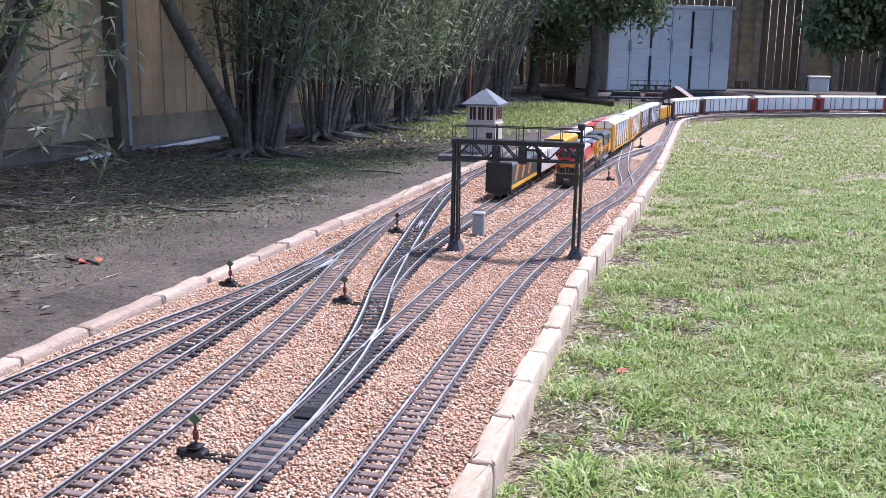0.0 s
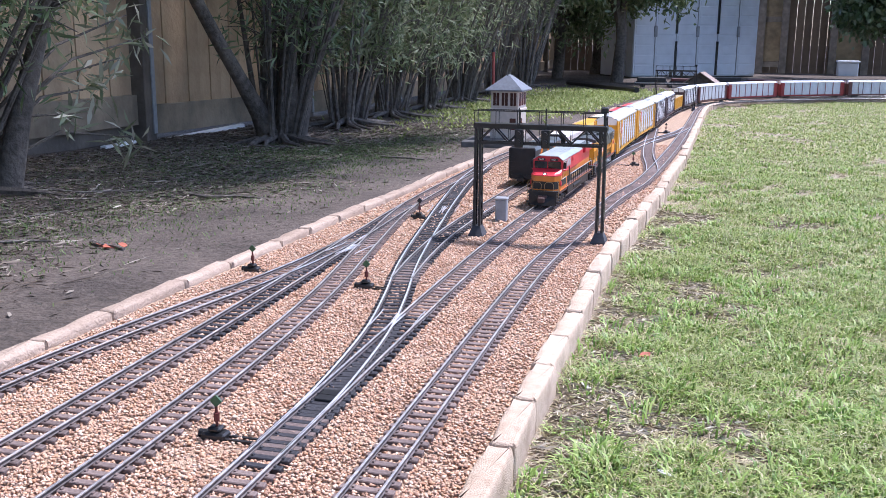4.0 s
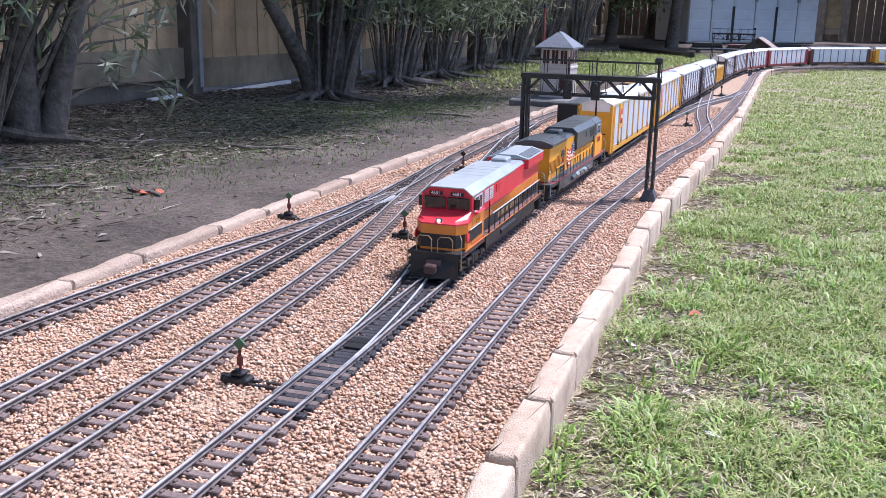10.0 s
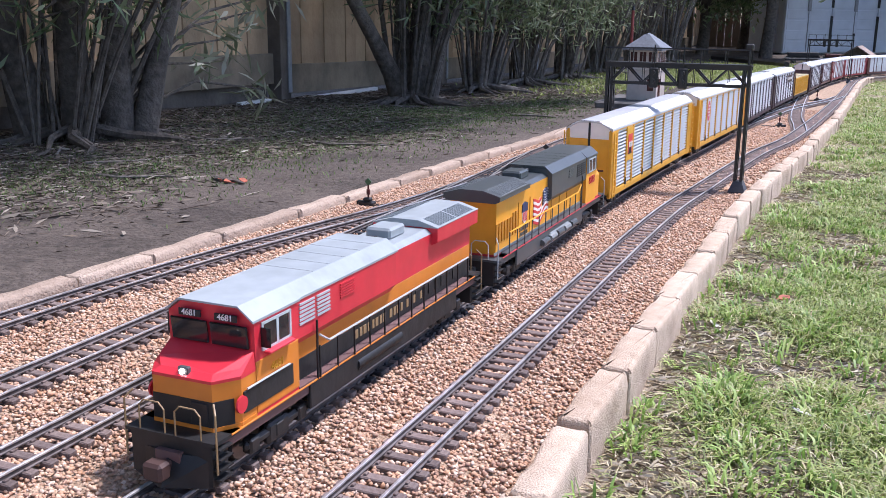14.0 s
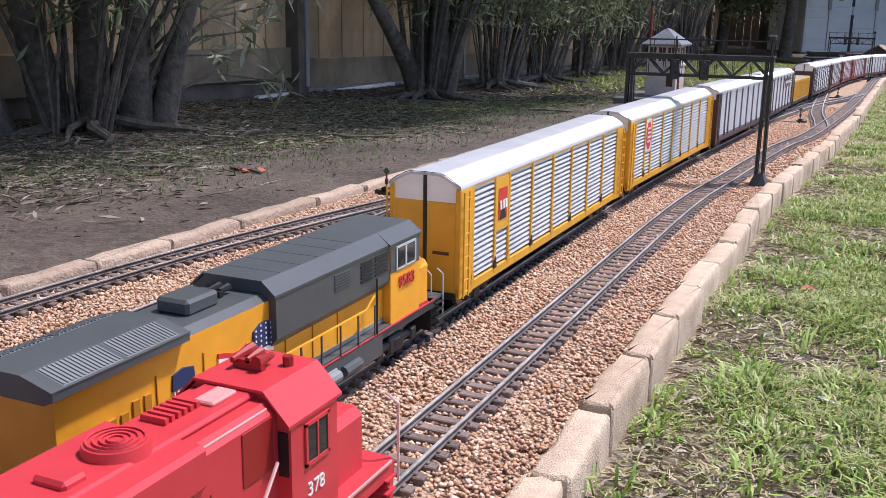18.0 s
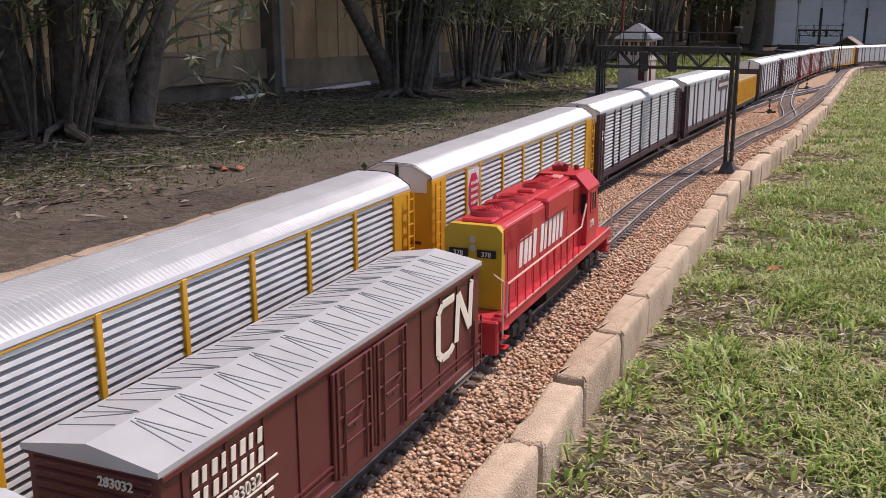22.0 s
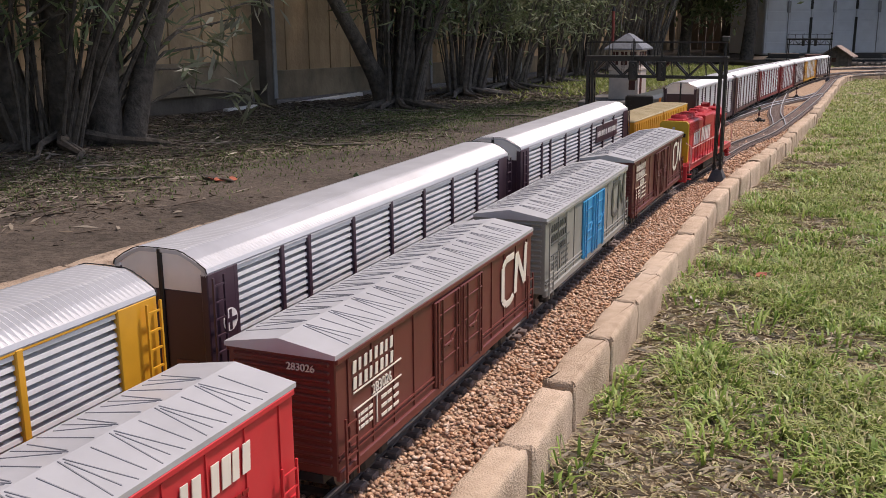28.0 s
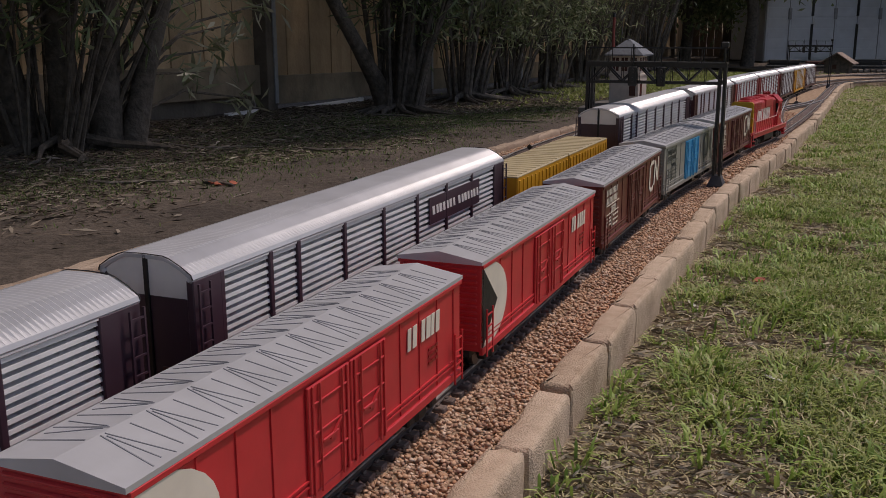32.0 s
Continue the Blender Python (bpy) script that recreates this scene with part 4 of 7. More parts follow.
def wide_cab_loco(name, label, c):
    """A six-axle wide-nosed diesel; forwards is +y."""
    top = thing(name, label, "locomotive", "model locomotives")
    L, W = 0.672, 0.102
    hl, hw = L / 2, W / 2
    part("frame", MB().bx(-hw * 0.95, hw * 0.95, -hl + 0.02, hl - 0.02, 0.036, 0.050, 0.002).bx(-0.014, 0.014, -hl, hl, 0.022, 0.036), c["frame"], top)
    part("sill_stripe", MB().bx(-hw - 0.0008, hw + 0.0008, -hl + 0.03, hl - 0.03, 0.0485, 0.0505, 0.0004), c["stripe"], top)
    for sx in (-1, 1):
        part("side_skirt", MB().bx(sx * (hw - 0.004), sx * hw, -hl + 0.10, 0.165, 0.020, 0.0484, 0.001), c["skirt"], top)
    part("fuel_tank", MB().bx(-0.044, 0.044, -0.10, 0.11, 0.010, 0.038, 0.008), c["tank"], top)
    for sx in (-1, 1):
        part("air_tank", MB().cyl((sx * 0.046, -0.055, 0.034), (sx * 0.046, 0.06, 0.034), 0.008, 10), c["tank"], top, smooth=40)
    # long hood in bands
    hy0, hy1, hh = -hl + 0.026, 0.185, 0.142
    w = 0.040
    bands = c["bands"]
    zs = [0.050] + [b[0] for b in bands]
    hood = None
    for k, (z, mm) in enumerate(bands):
        hood = part("hood_band", MB().bx(-w, w, hy0, hy1, zs[k], z, 0.0004), mm, top)
    part("hood_roof", MB().prism([(-w, hh), (-w * 0.8, hh + 0.006), (w * 0.8, hh + 0.006), (w, hh)], hy0, hy1), c["roof"], top)
    # radiator wings at the rear
    rz0, rz1 = c["wing_z"], 0.154
    ry0, ry1 = -hl + 0.018, -hl + 0.165
    prof = [(-w, rz0), (-0.049, rz0 + 0.004), (-0.049, rz1 - 0.004), (-0.02, rz1 + 0.004), (0.02, rz1 + 0.004), (0.049, rz1 - 0.004), (0.049, rz0 + 0.004), (w, rz0)]
    part("radiator_wing", MB().prism(prof, ry0, ry1), c["wing"], top)
    part("radiator_roof", MB().prism([(-0.0495, rz1 - 0.0035), (-0.02, rz1 + 0.0048), (0.02, rz1 + 0.0048), (0.0495, rz1 - 0.0035), (0.0495, rz1 - 0.0045), (-0.0495, rz1 - 0.0045)], ry0 - 0.001, ry1 + 0.001), c["roof"], top)
    for sx in (-1, 1):
        for k in range(2):
            ya = ry0 + 0.014 + k * 0.064
            g = MB().box((sx * 0.0345, ya + 0.028, rz1 + 0.0004), (0.027, 0.060, 0.001), 0, 0, Matrix.Rotation(sx * 0.27, 3, "Y"))
            for q in range(15):
                g.box((sx * 0.0345, ya + q * 0.004, rz1 + 0.0012), (0.025, 0.0015, 0.0012), 0, 0, Matrix.Rotation(sx * 0.27, 3, "Y"))
            part("radiator_grille", g, c["vent"], top)
    ex = MB().bx(-0.018, 0.018, -0.135, -0.090, hh + 0.005, hh + 0.020, 0.003)
    part("exhaust", ex, c["roof"], top)
    part("air_horn", MB().cyl((-0.006, -0.075, hh + 0.012), (-0.006, -0.058, hh + 0.012), 0.002, 6, 0.004).cyl((0.004, -0.072, hh + 0.012), (0.004, -0.058, hh + 0.012), 0.002, 6, 0.004).bx(-0.01, 0.008, -0.077, -0.072, hh + 0.005, hh + 0.012), p_black, top)
    # raised hood behind the cab, under one lid with it
    by0 = -0.045
    part("inverter_box", MB().prism([(-0.040, 0.094), (-0.0485, 0.104), (-0.0485, 0.146), (-0.034, 0.158), (0.034, 0.158), (0.0485, 0.146), (0.0485, 0.104), (0.040, 0.094)], by0, 0.186), c["wing"], top)
    part("lid", MB().prism([(-0.0495, 0.1455), (-0.0345, 0.159), (0.0345, 0.159), (0.0495, 0.1455), (0.0495, 0.148), (0.0345, 0.161), (-0.0345, 0.161), (-0.0495, 0.148)], by0 - 0.003, 0.182), c["roof"], top, "long flat roof lid")
    for k in range(5):
        part("lid_seam", MB().bx(-0.034, 0.034, by0 + 0.03 + k * 0.035, by0 + 0.0312 + k * 0.035, 0.1605, 0.1613), c["roof"], top)
    for sx in (-1, 1):
        g = MB()
        for q in range(6):
            g.bx(sx * 0.0482, sx * 0.0497, 0.150, 0.180, 0.118 + q * 0.0042, 0.1202 + q * 0.0042)
        part("louvre", g, c["grille"], top)
        g = MB()
        for q in range(6):
            g.bx(sx * 0.0482, sx * 0.0497, 0.118, 0.145, 0.118 + q * 0.0042, 0.1202 + q * 0.0042)
        part("louvre", g, c["grille"], top)
        part("door_post", MB().cyl((sx * 0.0515, 0.150, 0.050), (sx * 0.0515, 0.150, 0.116), 0.0014, 5), p_black, top)
        if c.get("cab_band"):
            part("emblem", MB().cyl((sx * 0.0500, 0.288, 0.073), (sx * 0.0522, 0.288, 0.073), 0.0085, 16), c["wing"], top, "round red emblem")
        g = MB()
        for q in range(6):
            g.bx(sx * 0.0482, sx * 0.0497, 0.062, 0.095, 0.124 + q * 0.0030, 0.1257 + q * 0.0030)
        part("louvre", g, c["wing"], top)
    # cab
    cy0, cy1 = 0.186, 0.262
    ct = 0.158
    cab = MB().prism([(-0.050, 0.05), (-0.050, ct - 0.012), (-0.034, ct), (0.034, ct), (0.050, ct - 0.012), (0.050, 0.05)], cy0, cy1)
    part("cab", cab, c["cab"], top)
    part("cab_roof", MB().prism([(-0.0515, ct - 0.0125), (-0.0345, ct + 0.001), (0.0345, ct + 0.001), (0.0515, ct - 0.0125), (0.0515, ct - 0.010), (0.0345, ct + 0.003), (-0.0345, ct + 0.003), (-0.0515, ct - 0.010)], cy0 - 0.004, cy1 + 0.004), c["roof"], top)
    for sx in (-1, 1):
        part("side_window", MB().bx(sx * 0.0495, sx * 0.0512, cy0 + 0.018, cy0 + 0.036, 0.116, 0.140).bx(sx * 0.0495, sx * 0.0512, cy0 + 0.040, cy0 + 0.060, 0.116, 0.140), m_glass, top)
        part("window_frame", MB().bx(sx * 0.0498, sx * 0.0515, cy0 + 0.014, cy0 + 0.064, 0.140, 0.1425).bx(sx * 0.0498, sx * 0.0515, cy0 + 0.014, cy0 + 0.064, 0.1135, 0.116).bx(sx * 0.0498, sx * 0.0515, cy0 + 0.036, cy0 + 0.040, 0.114, 0.142).bx(sx * 0.0498, sx * 0.0515, cy0 + 0.013, cy0 + 0.016, 0.114, 0.142).bx(sx * 0.0498, sx * 0.0515, cy0 + 0.062, cy0 + 0.065, 0.114, 0.142), p_lgrey, top)
        if c.get("cab_band"):
            part("cab_band", MB().bx(sx * 0.0492, sx * 0.0508, cy0, cy1, 0.054, 0.106, 0.0004), c["cab_band"], top)
            part("cab_panel", MB().bx(sx * 0.0500, sx * 0.0516, cy0 + 0.012, cy1 + 0.022, 0.062, 0.084, 0.0004), c["cab_low"], top, "black panel low on the cab side")
            part("panel_rail", MB().cyl((sx * 0.0525, cy0 + 0.02, 0.086), (sx * 0.0525, cy1 + 0.018, 0.086), 0.0011, 5), p_lgrey, top)
        if c.get("cab_upper"):
            part("cab_upper", MB().bx(sx * 0.0496, sx * 0.0503, cy0, cy1, 0.1125, 0.1465), c["cab_upper"], top)
        if c.get("cab_band"):
            part("armrest", MB().bx(sx * 0.050, sx * 0.058, cy0 + 0.016, cy0 + 0.062, 0.110, 0.1135, 0.001), c["cab"], top)
        if c.get("cab_band"):
            part("mirror", MB().bx(sx * 0.050, sx * 0.061, cy0 + 0.064, cy0 + 0.066, 0.118, 0.138, 0.0006), m_screen, top)
    # nose and windscreen
    ny = cy1 + 0.048
    front = [(0.050, cy1), (0.050, ny - 0.024), (0.034, ny), (-0.034, ny), (-0.050, ny - 0.024), (-0.050, cy1)]
    part("nose", MB().ring([[(x, y, z) for x, y in front] for z in (0.05, 0.098)]), c["nose"], top)
    part("nose_top", MB().ring([[(x * 1.004, y + 0.0004, z) for x, y in front] for z in (0.0975, 0.1005)] + [[(0.049, cy1, 0.1175), (0.047, ny - 0.027, 0.1065), (0.030, ny - 0.008, 0.1045), (-0.030, ny - 0.008, 0.1045), (-0.047, ny - 0.027, 0.1065), (-0.049, cy1, 0.1175)]]), c["nose_top"], top)
    part("nose_band", MB().ring([[(x * 1.004, y + 0.0006, z) for x, y in ((0.046, ny - 0.018), (0.034, ny), (-0.034, ny), (-0.046, ny - 0.018))] for z in (0.050, 0.080)]), c["nose_low"], top)
    part("nose_door", MB().bx(-0.030, -0.010, ny + 0.0003, ny + 0.0015, 0.055, 0.078, 0.0005), c["nose_low"], top)
    part("nose_stripe", MB().ring([[(x * 1.012, y + 0.001, z) for x, y in front] for z in (0.050, 0.0545)]), c["stripe2"], top)
    for sx in (-1, 1):
        part("windscreen", MB().box((sx * 0.0232, cy1 + 0.003, 0.1300), (0.043, 0.003, 0.0235), 0.001, 0, Matrix.Rotation(-0.12, 3, "X")), m_screen, top)
        part("ditch_light", MB().cyl((sx * 0.034, ny - 0.004, 0.046), (sx * 0.034, ny + 0.004, 0.046), 0.0042, 10), m_light, top)
        part("number_board", MB().bx(sx * 0.008, sx * 0.034, cy1 + 0.0035, cy1 + 0.0055, 0.1445, 0.1515, 0.0005), p_black, top)
        number(top, c["number"], 0.0088, p_white, sx * 0.021, cy1 + 0.0058, 0.1455, end=1)
        number(top, c["number"], c["num_s"], c["num_m"], sx * 0.0513, cy0 + 0.040, c["num_z"], side=sx)
    part("headlight_case", MB().bx(-0.006, 0.006, ny - 0.008, ny - 0.002, 0.094, 0.109, 0.001), p_dark, top)
    for z in (0.098, 0.105):
        part("headlight", MB().cyl((0, ny - 0.003, z), (0, ny - 0.0005, z), 0.0028, 10), m_light, top)
    part("pilot", MB().ring([[(x, y, z) for x, y in ((0.046, hl - 0.03), (0.046, hl - 0.006), (-0.046, hl - 0.006), (-0.046, hl - 0.03))] for z in (0.006, 0.050)]), p_black, top)
    part("plough", MB().ring([[(0.046, hl - 0.008, z0_), (0.0, hl + q, z0_), (-0.046, hl - 0.008, z0_), (-0.046, hl - 0.014, z0_), (0.046, hl - 0.014, z0_)] for z0_, q in ((0.004, 0.012), (0.034, -0.002))]), p_black, top)
    part("rear_pilot", MB().bx(-0.046, 0.046, -hl + 0.008, -hl + 0.03, 0.006, 0.050, 0.002), p_black, top)
    part("platform", MB().bx(-hw, hw, hl - 0.045, hl - 0.004, 0.047, 0.0505), c["deck"], top)
    part("platform", MB().bx(-hw, hw, -hl + 0.004, -hl + 0.055, 0.047, 0.0505), c["deck"], top)
    for e in (-1, 1):
        part("coupler", MB().bx(-0.006, 0.006, e * (hl - 0.01), e * (hl + 0.022), 0.016, 0.028, 0.002).bx(-0.011, 0.011, e * (hl + 0.008), e * (hl + 0.024), 0.015, 0.033, 0.003), p_coupler, top)
        for sx in (-1, 1):
            st = MB()
            for k in range(4):
                st.bx(sx * 0.040, sx * 0.054, e * (hl - 0.028), e * (hl - 0.008), 0.012 + k * 0.010, 0.0135 + k * 0.010)
            part("steps", st, p_black, top)
            part("grab_rail", MB().tube([(sx * 0.052, e * (hl - 0.006), 0.02), (sx * 0.052, e * (hl - 0.006), 0.078), (sx * 0.046, e * (hl - 0.012), 0.086)], 0.0011, 5), c["rail"], top)
        nose_rail(top, e * (hl - 0.006), -0.035, -0.006, 0.05, 0.080, c["rail"])
        nose_rail(top, e * (hl - 0.006), 0.006, 0.035, 0.05, 0.080, c["rail"])
    for sx in (-1, 1):
        rails_along(top, sx * 0.0515, -hl + 0.06, 0.145, 0.050, 0.036, 12, c["rail2"], c["post"])
        part("walkway", MB().bx(sx * w, sx * hw, -hl + 0.05, cy0, 0.0495, 0.0525), c["frame"], top)
        for k in range(c.get("doors", 9)):
            y = hy0 + 0.03 + k * 0.021
            part("hood_door", MB().bx(sx * w, sx * (w + 0.0012), y, y + 0.014, 0.060, c["door_z"], 0.0004), c["door"], top)
        if c.get("decor"):
            c["decor"](top, sx, w)
    for y in (-0.215, 0.215):
        truck(top, y, 3, 0.044, 0.078)
    return top


m_screen = mat("dark_windscreen", (0.012, 0.014, 0.016), 0.08, 0, 0.1, 20)
p_coupler = paint("coupler_rust", (0.06, 0.03, 0.025), 0.6)


def flag(top, sx, x):
    """A waving flag painted on the side: stripes in short runs, and a starred corner."""
    y0, y1, z0, z1 = 0.0, 0.084, 0.076, 0.121
    n, seg = 9, 8
    fly = -sx

    def spot(u, z):
        return (-0.083 + fly * (u - 0.5) * (y1 - y0), z + 0.006 * math.sin(u * 7.5) - 0.012 * u)

    for k in range(n):
        a, b = z0 + (z1 - z0) * k / n, z0 + (z1 - z0) * (k + 1) / n
        mb = MB()
        for q in range(seg):
            u0, u1 = q / seg, (q + 1) / seg
            if k >= 4 and u0 < 0.4:
                continue
            mb.plate([spot(u0, a), spot(u1, a), spot(u1, b), spot(u0, b)], sx * x, sx * (x + 0.0016))
        part("flag_stripe", mb, p_cp if k % 2 == 0 else p_white, top)
    a, b = z0 + (z1 - z0) * 4 / n, z1
    mb = MB()
    for q in range(3):
        u0, u1 = q / seg, (q + 1) / seg
        mb.plate([spot(u0, a), spot(u1, a), spot(u1, b), spot(u0, b)], sx * x, sx * (x + 0.0018))
    part("flag_corner", mb, p_navy, top)
    st = MB()
    for i in range(4):
        for j in range(5):
            yy, zz = spot(0.05 + i * 0.095, a + 0.003 + j * (b - a) / 5)
            st.plate([(yy - 0.0013, zz), (yy, zz - 0.0013), (yy + 0.0013, zz), (yy, zz + 0.0013)], sx * (x + 0.0016), sx * (x + 0.0022))
    tagged(part("flag_stars", st, p_white, top), "tiny white stars", kind="stuff")


p_seam = paint("paint_shade_yellow", (0.42, 0.18, 0.014))
p_navy = paint("paint_navy", (0.015, 0.03, 0.10))


def up_decor(top, sx, w):
    for y in (-0.205, -0.145, -0.020, 0.030, 0.080):
        part("door_seam", MB().bx(sx * w, sx * (w + 0.0012), y, y + 0.0010, 0.058, 0.122), p_seam, top)
    for k in range(8):
        y = -0.312 + k * 0.0132
        part("side_louvre", MB().bx(sx * w, sx * (w + 0.0016), y, y + 0.0075, 0.072, 0.104 + (0.006 if k > 5 else 0)), p_seam, top)
    part("lower_band", MB().bx(sx * w, sx * (w + 0.0010), -0.318, 0.185, 0.0535, 0.0585), p_sill, top, "grey band low on the hood")
    for k in range(5):
        part("tank_pipe", MB().cyl((sx * 0.0535, -0.11 + k * 0.045, 0.032), (sx * 0.0535, -0.075 + k * 0.045, 0.032), 0.006, 8), p_sill if k % 2 else p_dark, top)
    flag(top, sx, w)
    c0 = -0.172
    part("shield", MB().plate([(c0 - 0.011, 0.086), (c0, 0.079), (c0 + 0.011, 0.086), (c0 + 0.013, 0.105), (c0 - 0.013, 0.105)], sx * w, sx * (w + 0.0012)), p_white, top, "striped shield emblem")
    part("shield_band", MB().plate([(c0 - 0.0145, 0.101), (c0 + 0.0145, 0.101), (c0 + 0.0135, 0.115), (c0, 0.118), (c0 - 0.0135, 0.115)], sx * w, sx * (w + 0.0016)), p_navy, top)
    for k in range(5):
        part("shield_stripe", MB().plate([(c0 - 0.0105 + k * 0.0047, 0.085), (c0 - 0.0083 + k * 0.0047, 0.084), (c0 - 0.0083 + k * 0.0047, 0.101), (c0 - 0.0105 + k * 0.0047, 0.101)], sx * w, sx * (w + 0.0017)), p_cp, top)
    bars(top, "slogan", sx * w, c0 - 0.024, c0 + 0.024, 0.069, 0.0075, 7, p_dark, "dark painted slogan as bars")
    bars(top, "slogan", sx * w, c0 - 0.022, c0 + 0.020, 0.060, 0.0065, 7, p_dark, "dark painted slogan as bars")


def kcs_decor(top, sx, w):
    bars(top, "company_name", sx * w, -0.15, 0.05, 0.060, 0.0105, (6, 4, 8), p_krail, "white painted name as bars")


p_krail = paint("paint_tan_rail", (0.30, 0.20, 0.10))
p_walk = paint("paint_brown_walkway", (0.13, 0.07, 0.065), 0.7)
p_vent_dark = paint("paint_vent_dark", (0.16, 0.175, 0.18), 0.45)
p_vent = paint("paint_vent_grey", (0.22, 0.25, 0.265), 0.5)
KCS = dict(wing_z=0.126, vent=p_vent, num_s=0.0115, num_z=0.0895, deck=p_black, frame=p_walk, stripe=p_orange, skirt=p_black, tank=p_black, bands=[(0.076, p_black), (0.098, p_orange), (0.142, p_kred)], roof=p_kroof, wing=p_kred, grille=p_lgrey, cab=p_kred, cab_band=p_orange, cab_low=p_black, nose=p_orange, nose_top=p_kred, nose_low=p_black, stripe2=p_orange, number="4681", num_m=p_yellow, rail=p_krail, rail2=p_lgrey, post=p_black, door=p_black, door_z=0.075, decor=kcs_decor)
UP = dict(wing_z=0.139, vent=p_vent_dark, num_s=0.0215, num_z=0.090, deck=p_dark, frame=p_dark, stripe=p_red, skirt=p_dark, tank=p_sill, bands=[(0.054, p_red), (0.142, p_up)], roof=p_dark, wing=p_dark, grille=p_black, cab=p_up, cab_upper=p_dark, cab_band=None, nose=p_up, nose_top=p_up, nose_low=p_up, stripe2=p_red, number="9583", num_m=p_red, rail=p_lgrey, rail2=p_up, post=p_dark, door=p_up, door_z=0.108, decor=up_decor, doors=0)


def gp_loco(name, label):
    """A four-axle red road switcher; forwards is +y."""
    top = thing(name, label, "locomotive", "model locomotives")
    L = 0.56
    hl = L / 2
    part("frame", MB().bx(-0.050, 0.050, -hl + 0.01, hl - 0.01, 0.036, 0.052, 0.002), p_red, top)
    part("sill", MB().bx(-0.012, 0.012, -hl, hl, 0.02, 0.036), p_black, top)
    part("fuel_tank", MB().prism([(-0.044, 0.036), (-0.044, 0.018), (-0.034, 0.010), (0.034, 0.010), (0.044, 0.018), (0.044, 0.036)], -0.07, 0.08), p_black, top)
    w, hh = 0.0365, 0.1385
    y0, y1 = -hl + 0.045, 0.122
    prof = [(-w, 0.052), (-w, hh - 0.006), (-w + 0.007, hh), (w - 0.007, hh), (w, hh - 0.006), (w, 0.052)]
    part("hood", MB().prism(prof, y0 + 0.001, y1), p_red, top)
    part("hood_end", MB().prism([(x * 1.01, z + 0.0005) for x, z in prof], y0 - 0.002, y0 + 0.010), p_yellow2, top, "yellow painted hood end")
    part("hood_ridge", MB().bx(-0.020, 0.020, y0 + 0.01, y1, hh - 0.001, hh + 0.004, 0.002), p_red, top)
    for k, y in enumerate((-0.190, -0.143, -0.096, 0.012)):
        fan = part("roof_fan", MB().cyl((0, y, hh + 0.002), (0, y, hh + 0.009), 0.021, 24, 0.0195), p_red, top, smooth=40)
        g = MB()
        for r in (0.017, 0.013, 0.009, 0.005):
            pts = [(r * math.cos(2 * math.pi * q / 20), y + r * math.sin(2 * math.pi * q / 20), hh + 0.0095) for q in range(21)]
            g.tube(pts, 0.0009, 4)
        part("fan_grille", g, p_red, fan)
    part("dynamic_brake", MB().bx(-0.0405, 0.0405, -0.062, 0.045, 0.116, hh + 0.0025, 0.003), p_red, top)
    part("exhaust", MB().bx(-0.012, 0.012, -0.040, -0.022, hh + 0.001, hh + 0.008, 0.002), p_red, top)
    vt = MB()
    for q in range(6):
        vt.bx(-0.016, 0.004, 0.050 + q * 0.006, 0.053 + q * 0.006, hh + 0.004, hh + 0.0075)
    part("roof_vent", vt, p_red, top)
    for sx in (-1, 1):
        gr = MB()
        for r in range(7):
            for q in range(26):
                yy = -0.228 + q * 0.0042
                gr.bx(sx * w, sx * (w + 0.0012), yy, yy + 0.0026, 0.1105 + r * 0.0033, 0.1127 + r * 0.0033)
        part("radiator_screen", gr, p_red, top)
        part("screen_backing", MB().bx(sx * (w - 0.002), sx * (w + 0.0004), -0.230, -0.118, 0.109, 0.134), p_dred, top)
        bars(top, "company_name", sx * w, -0.172, 0.028, 0.083, 0.031, (4, 6), p_white, "white painted name as bars", 0.14 * sx, 0.66)
        for q in range(9):
            yy = -0.215 + q * 0.033
            part("door_seam", MB().bx(sx * w, sx * (w + 0.0005), yy, yy + 0.0008, 0.056, 0.110), p_dred, top)
        hr = MB()
        hr.tube([(sx * 0.0515, -hl + 0.022, 0.052), (sx * 0.0515, -hl + 0.024, 0.086), (sx * 0.0515, 0.075, 0.086), (sx * 0.0515, 0.10, 0.112)], 0.0013, 5)
        part("handrail", hr, p_rail_w, top)
        for q in range(11):
            yy = -hl + 0.03 + q * 0.0315
            part("stanchion", MB().cyl((sx * 0.0515, yy, 0.05), (sx * 0.0515, yy, 0.086), 0.0012, 4), p_red, top)
        part("walkway", MB().bx(sx * w, sx * 0.0515, -hl + 0.02, hl - 0.04, 0.0515, 0.054), p_red, top)
        part("cab_window", MB().bx(sx * 0.0475, sx * 0.0488, 0.140, 0.166, 0.096, 0.119), m_glass, top)
        wf = MB()
        for y2, y3, z2, z3 in ((0.1375, 0.1685, 0.119, 0.1212), (0.1375, 0.1685, 0.0938, 0.096), (0.1375, 0.1400, 0.094, 0.121), (0.166, 0.1685, 0.094, 0.121), (0.1522, 0.1538, 0.096, 0.119)):
            wf.bx(sx * 0.0475, sx * 0.0496, y2, y3, z2, z3)
        part("window_frame", wf, p_red, top)
        number(top, "378", 0.015, p_white, sx * 0.0483, 0.151, 0.074, side=sx)
    cprof = [(-0.048, 0.052), (-0.048, 0.1255), (-0.028, 0.1425), (0.028, 0.1425), (0.048, 0.1255), (0.048, 0.052)]
    part("cab", MB().prism(cprof, 0.121, 0.181), p_red, top)
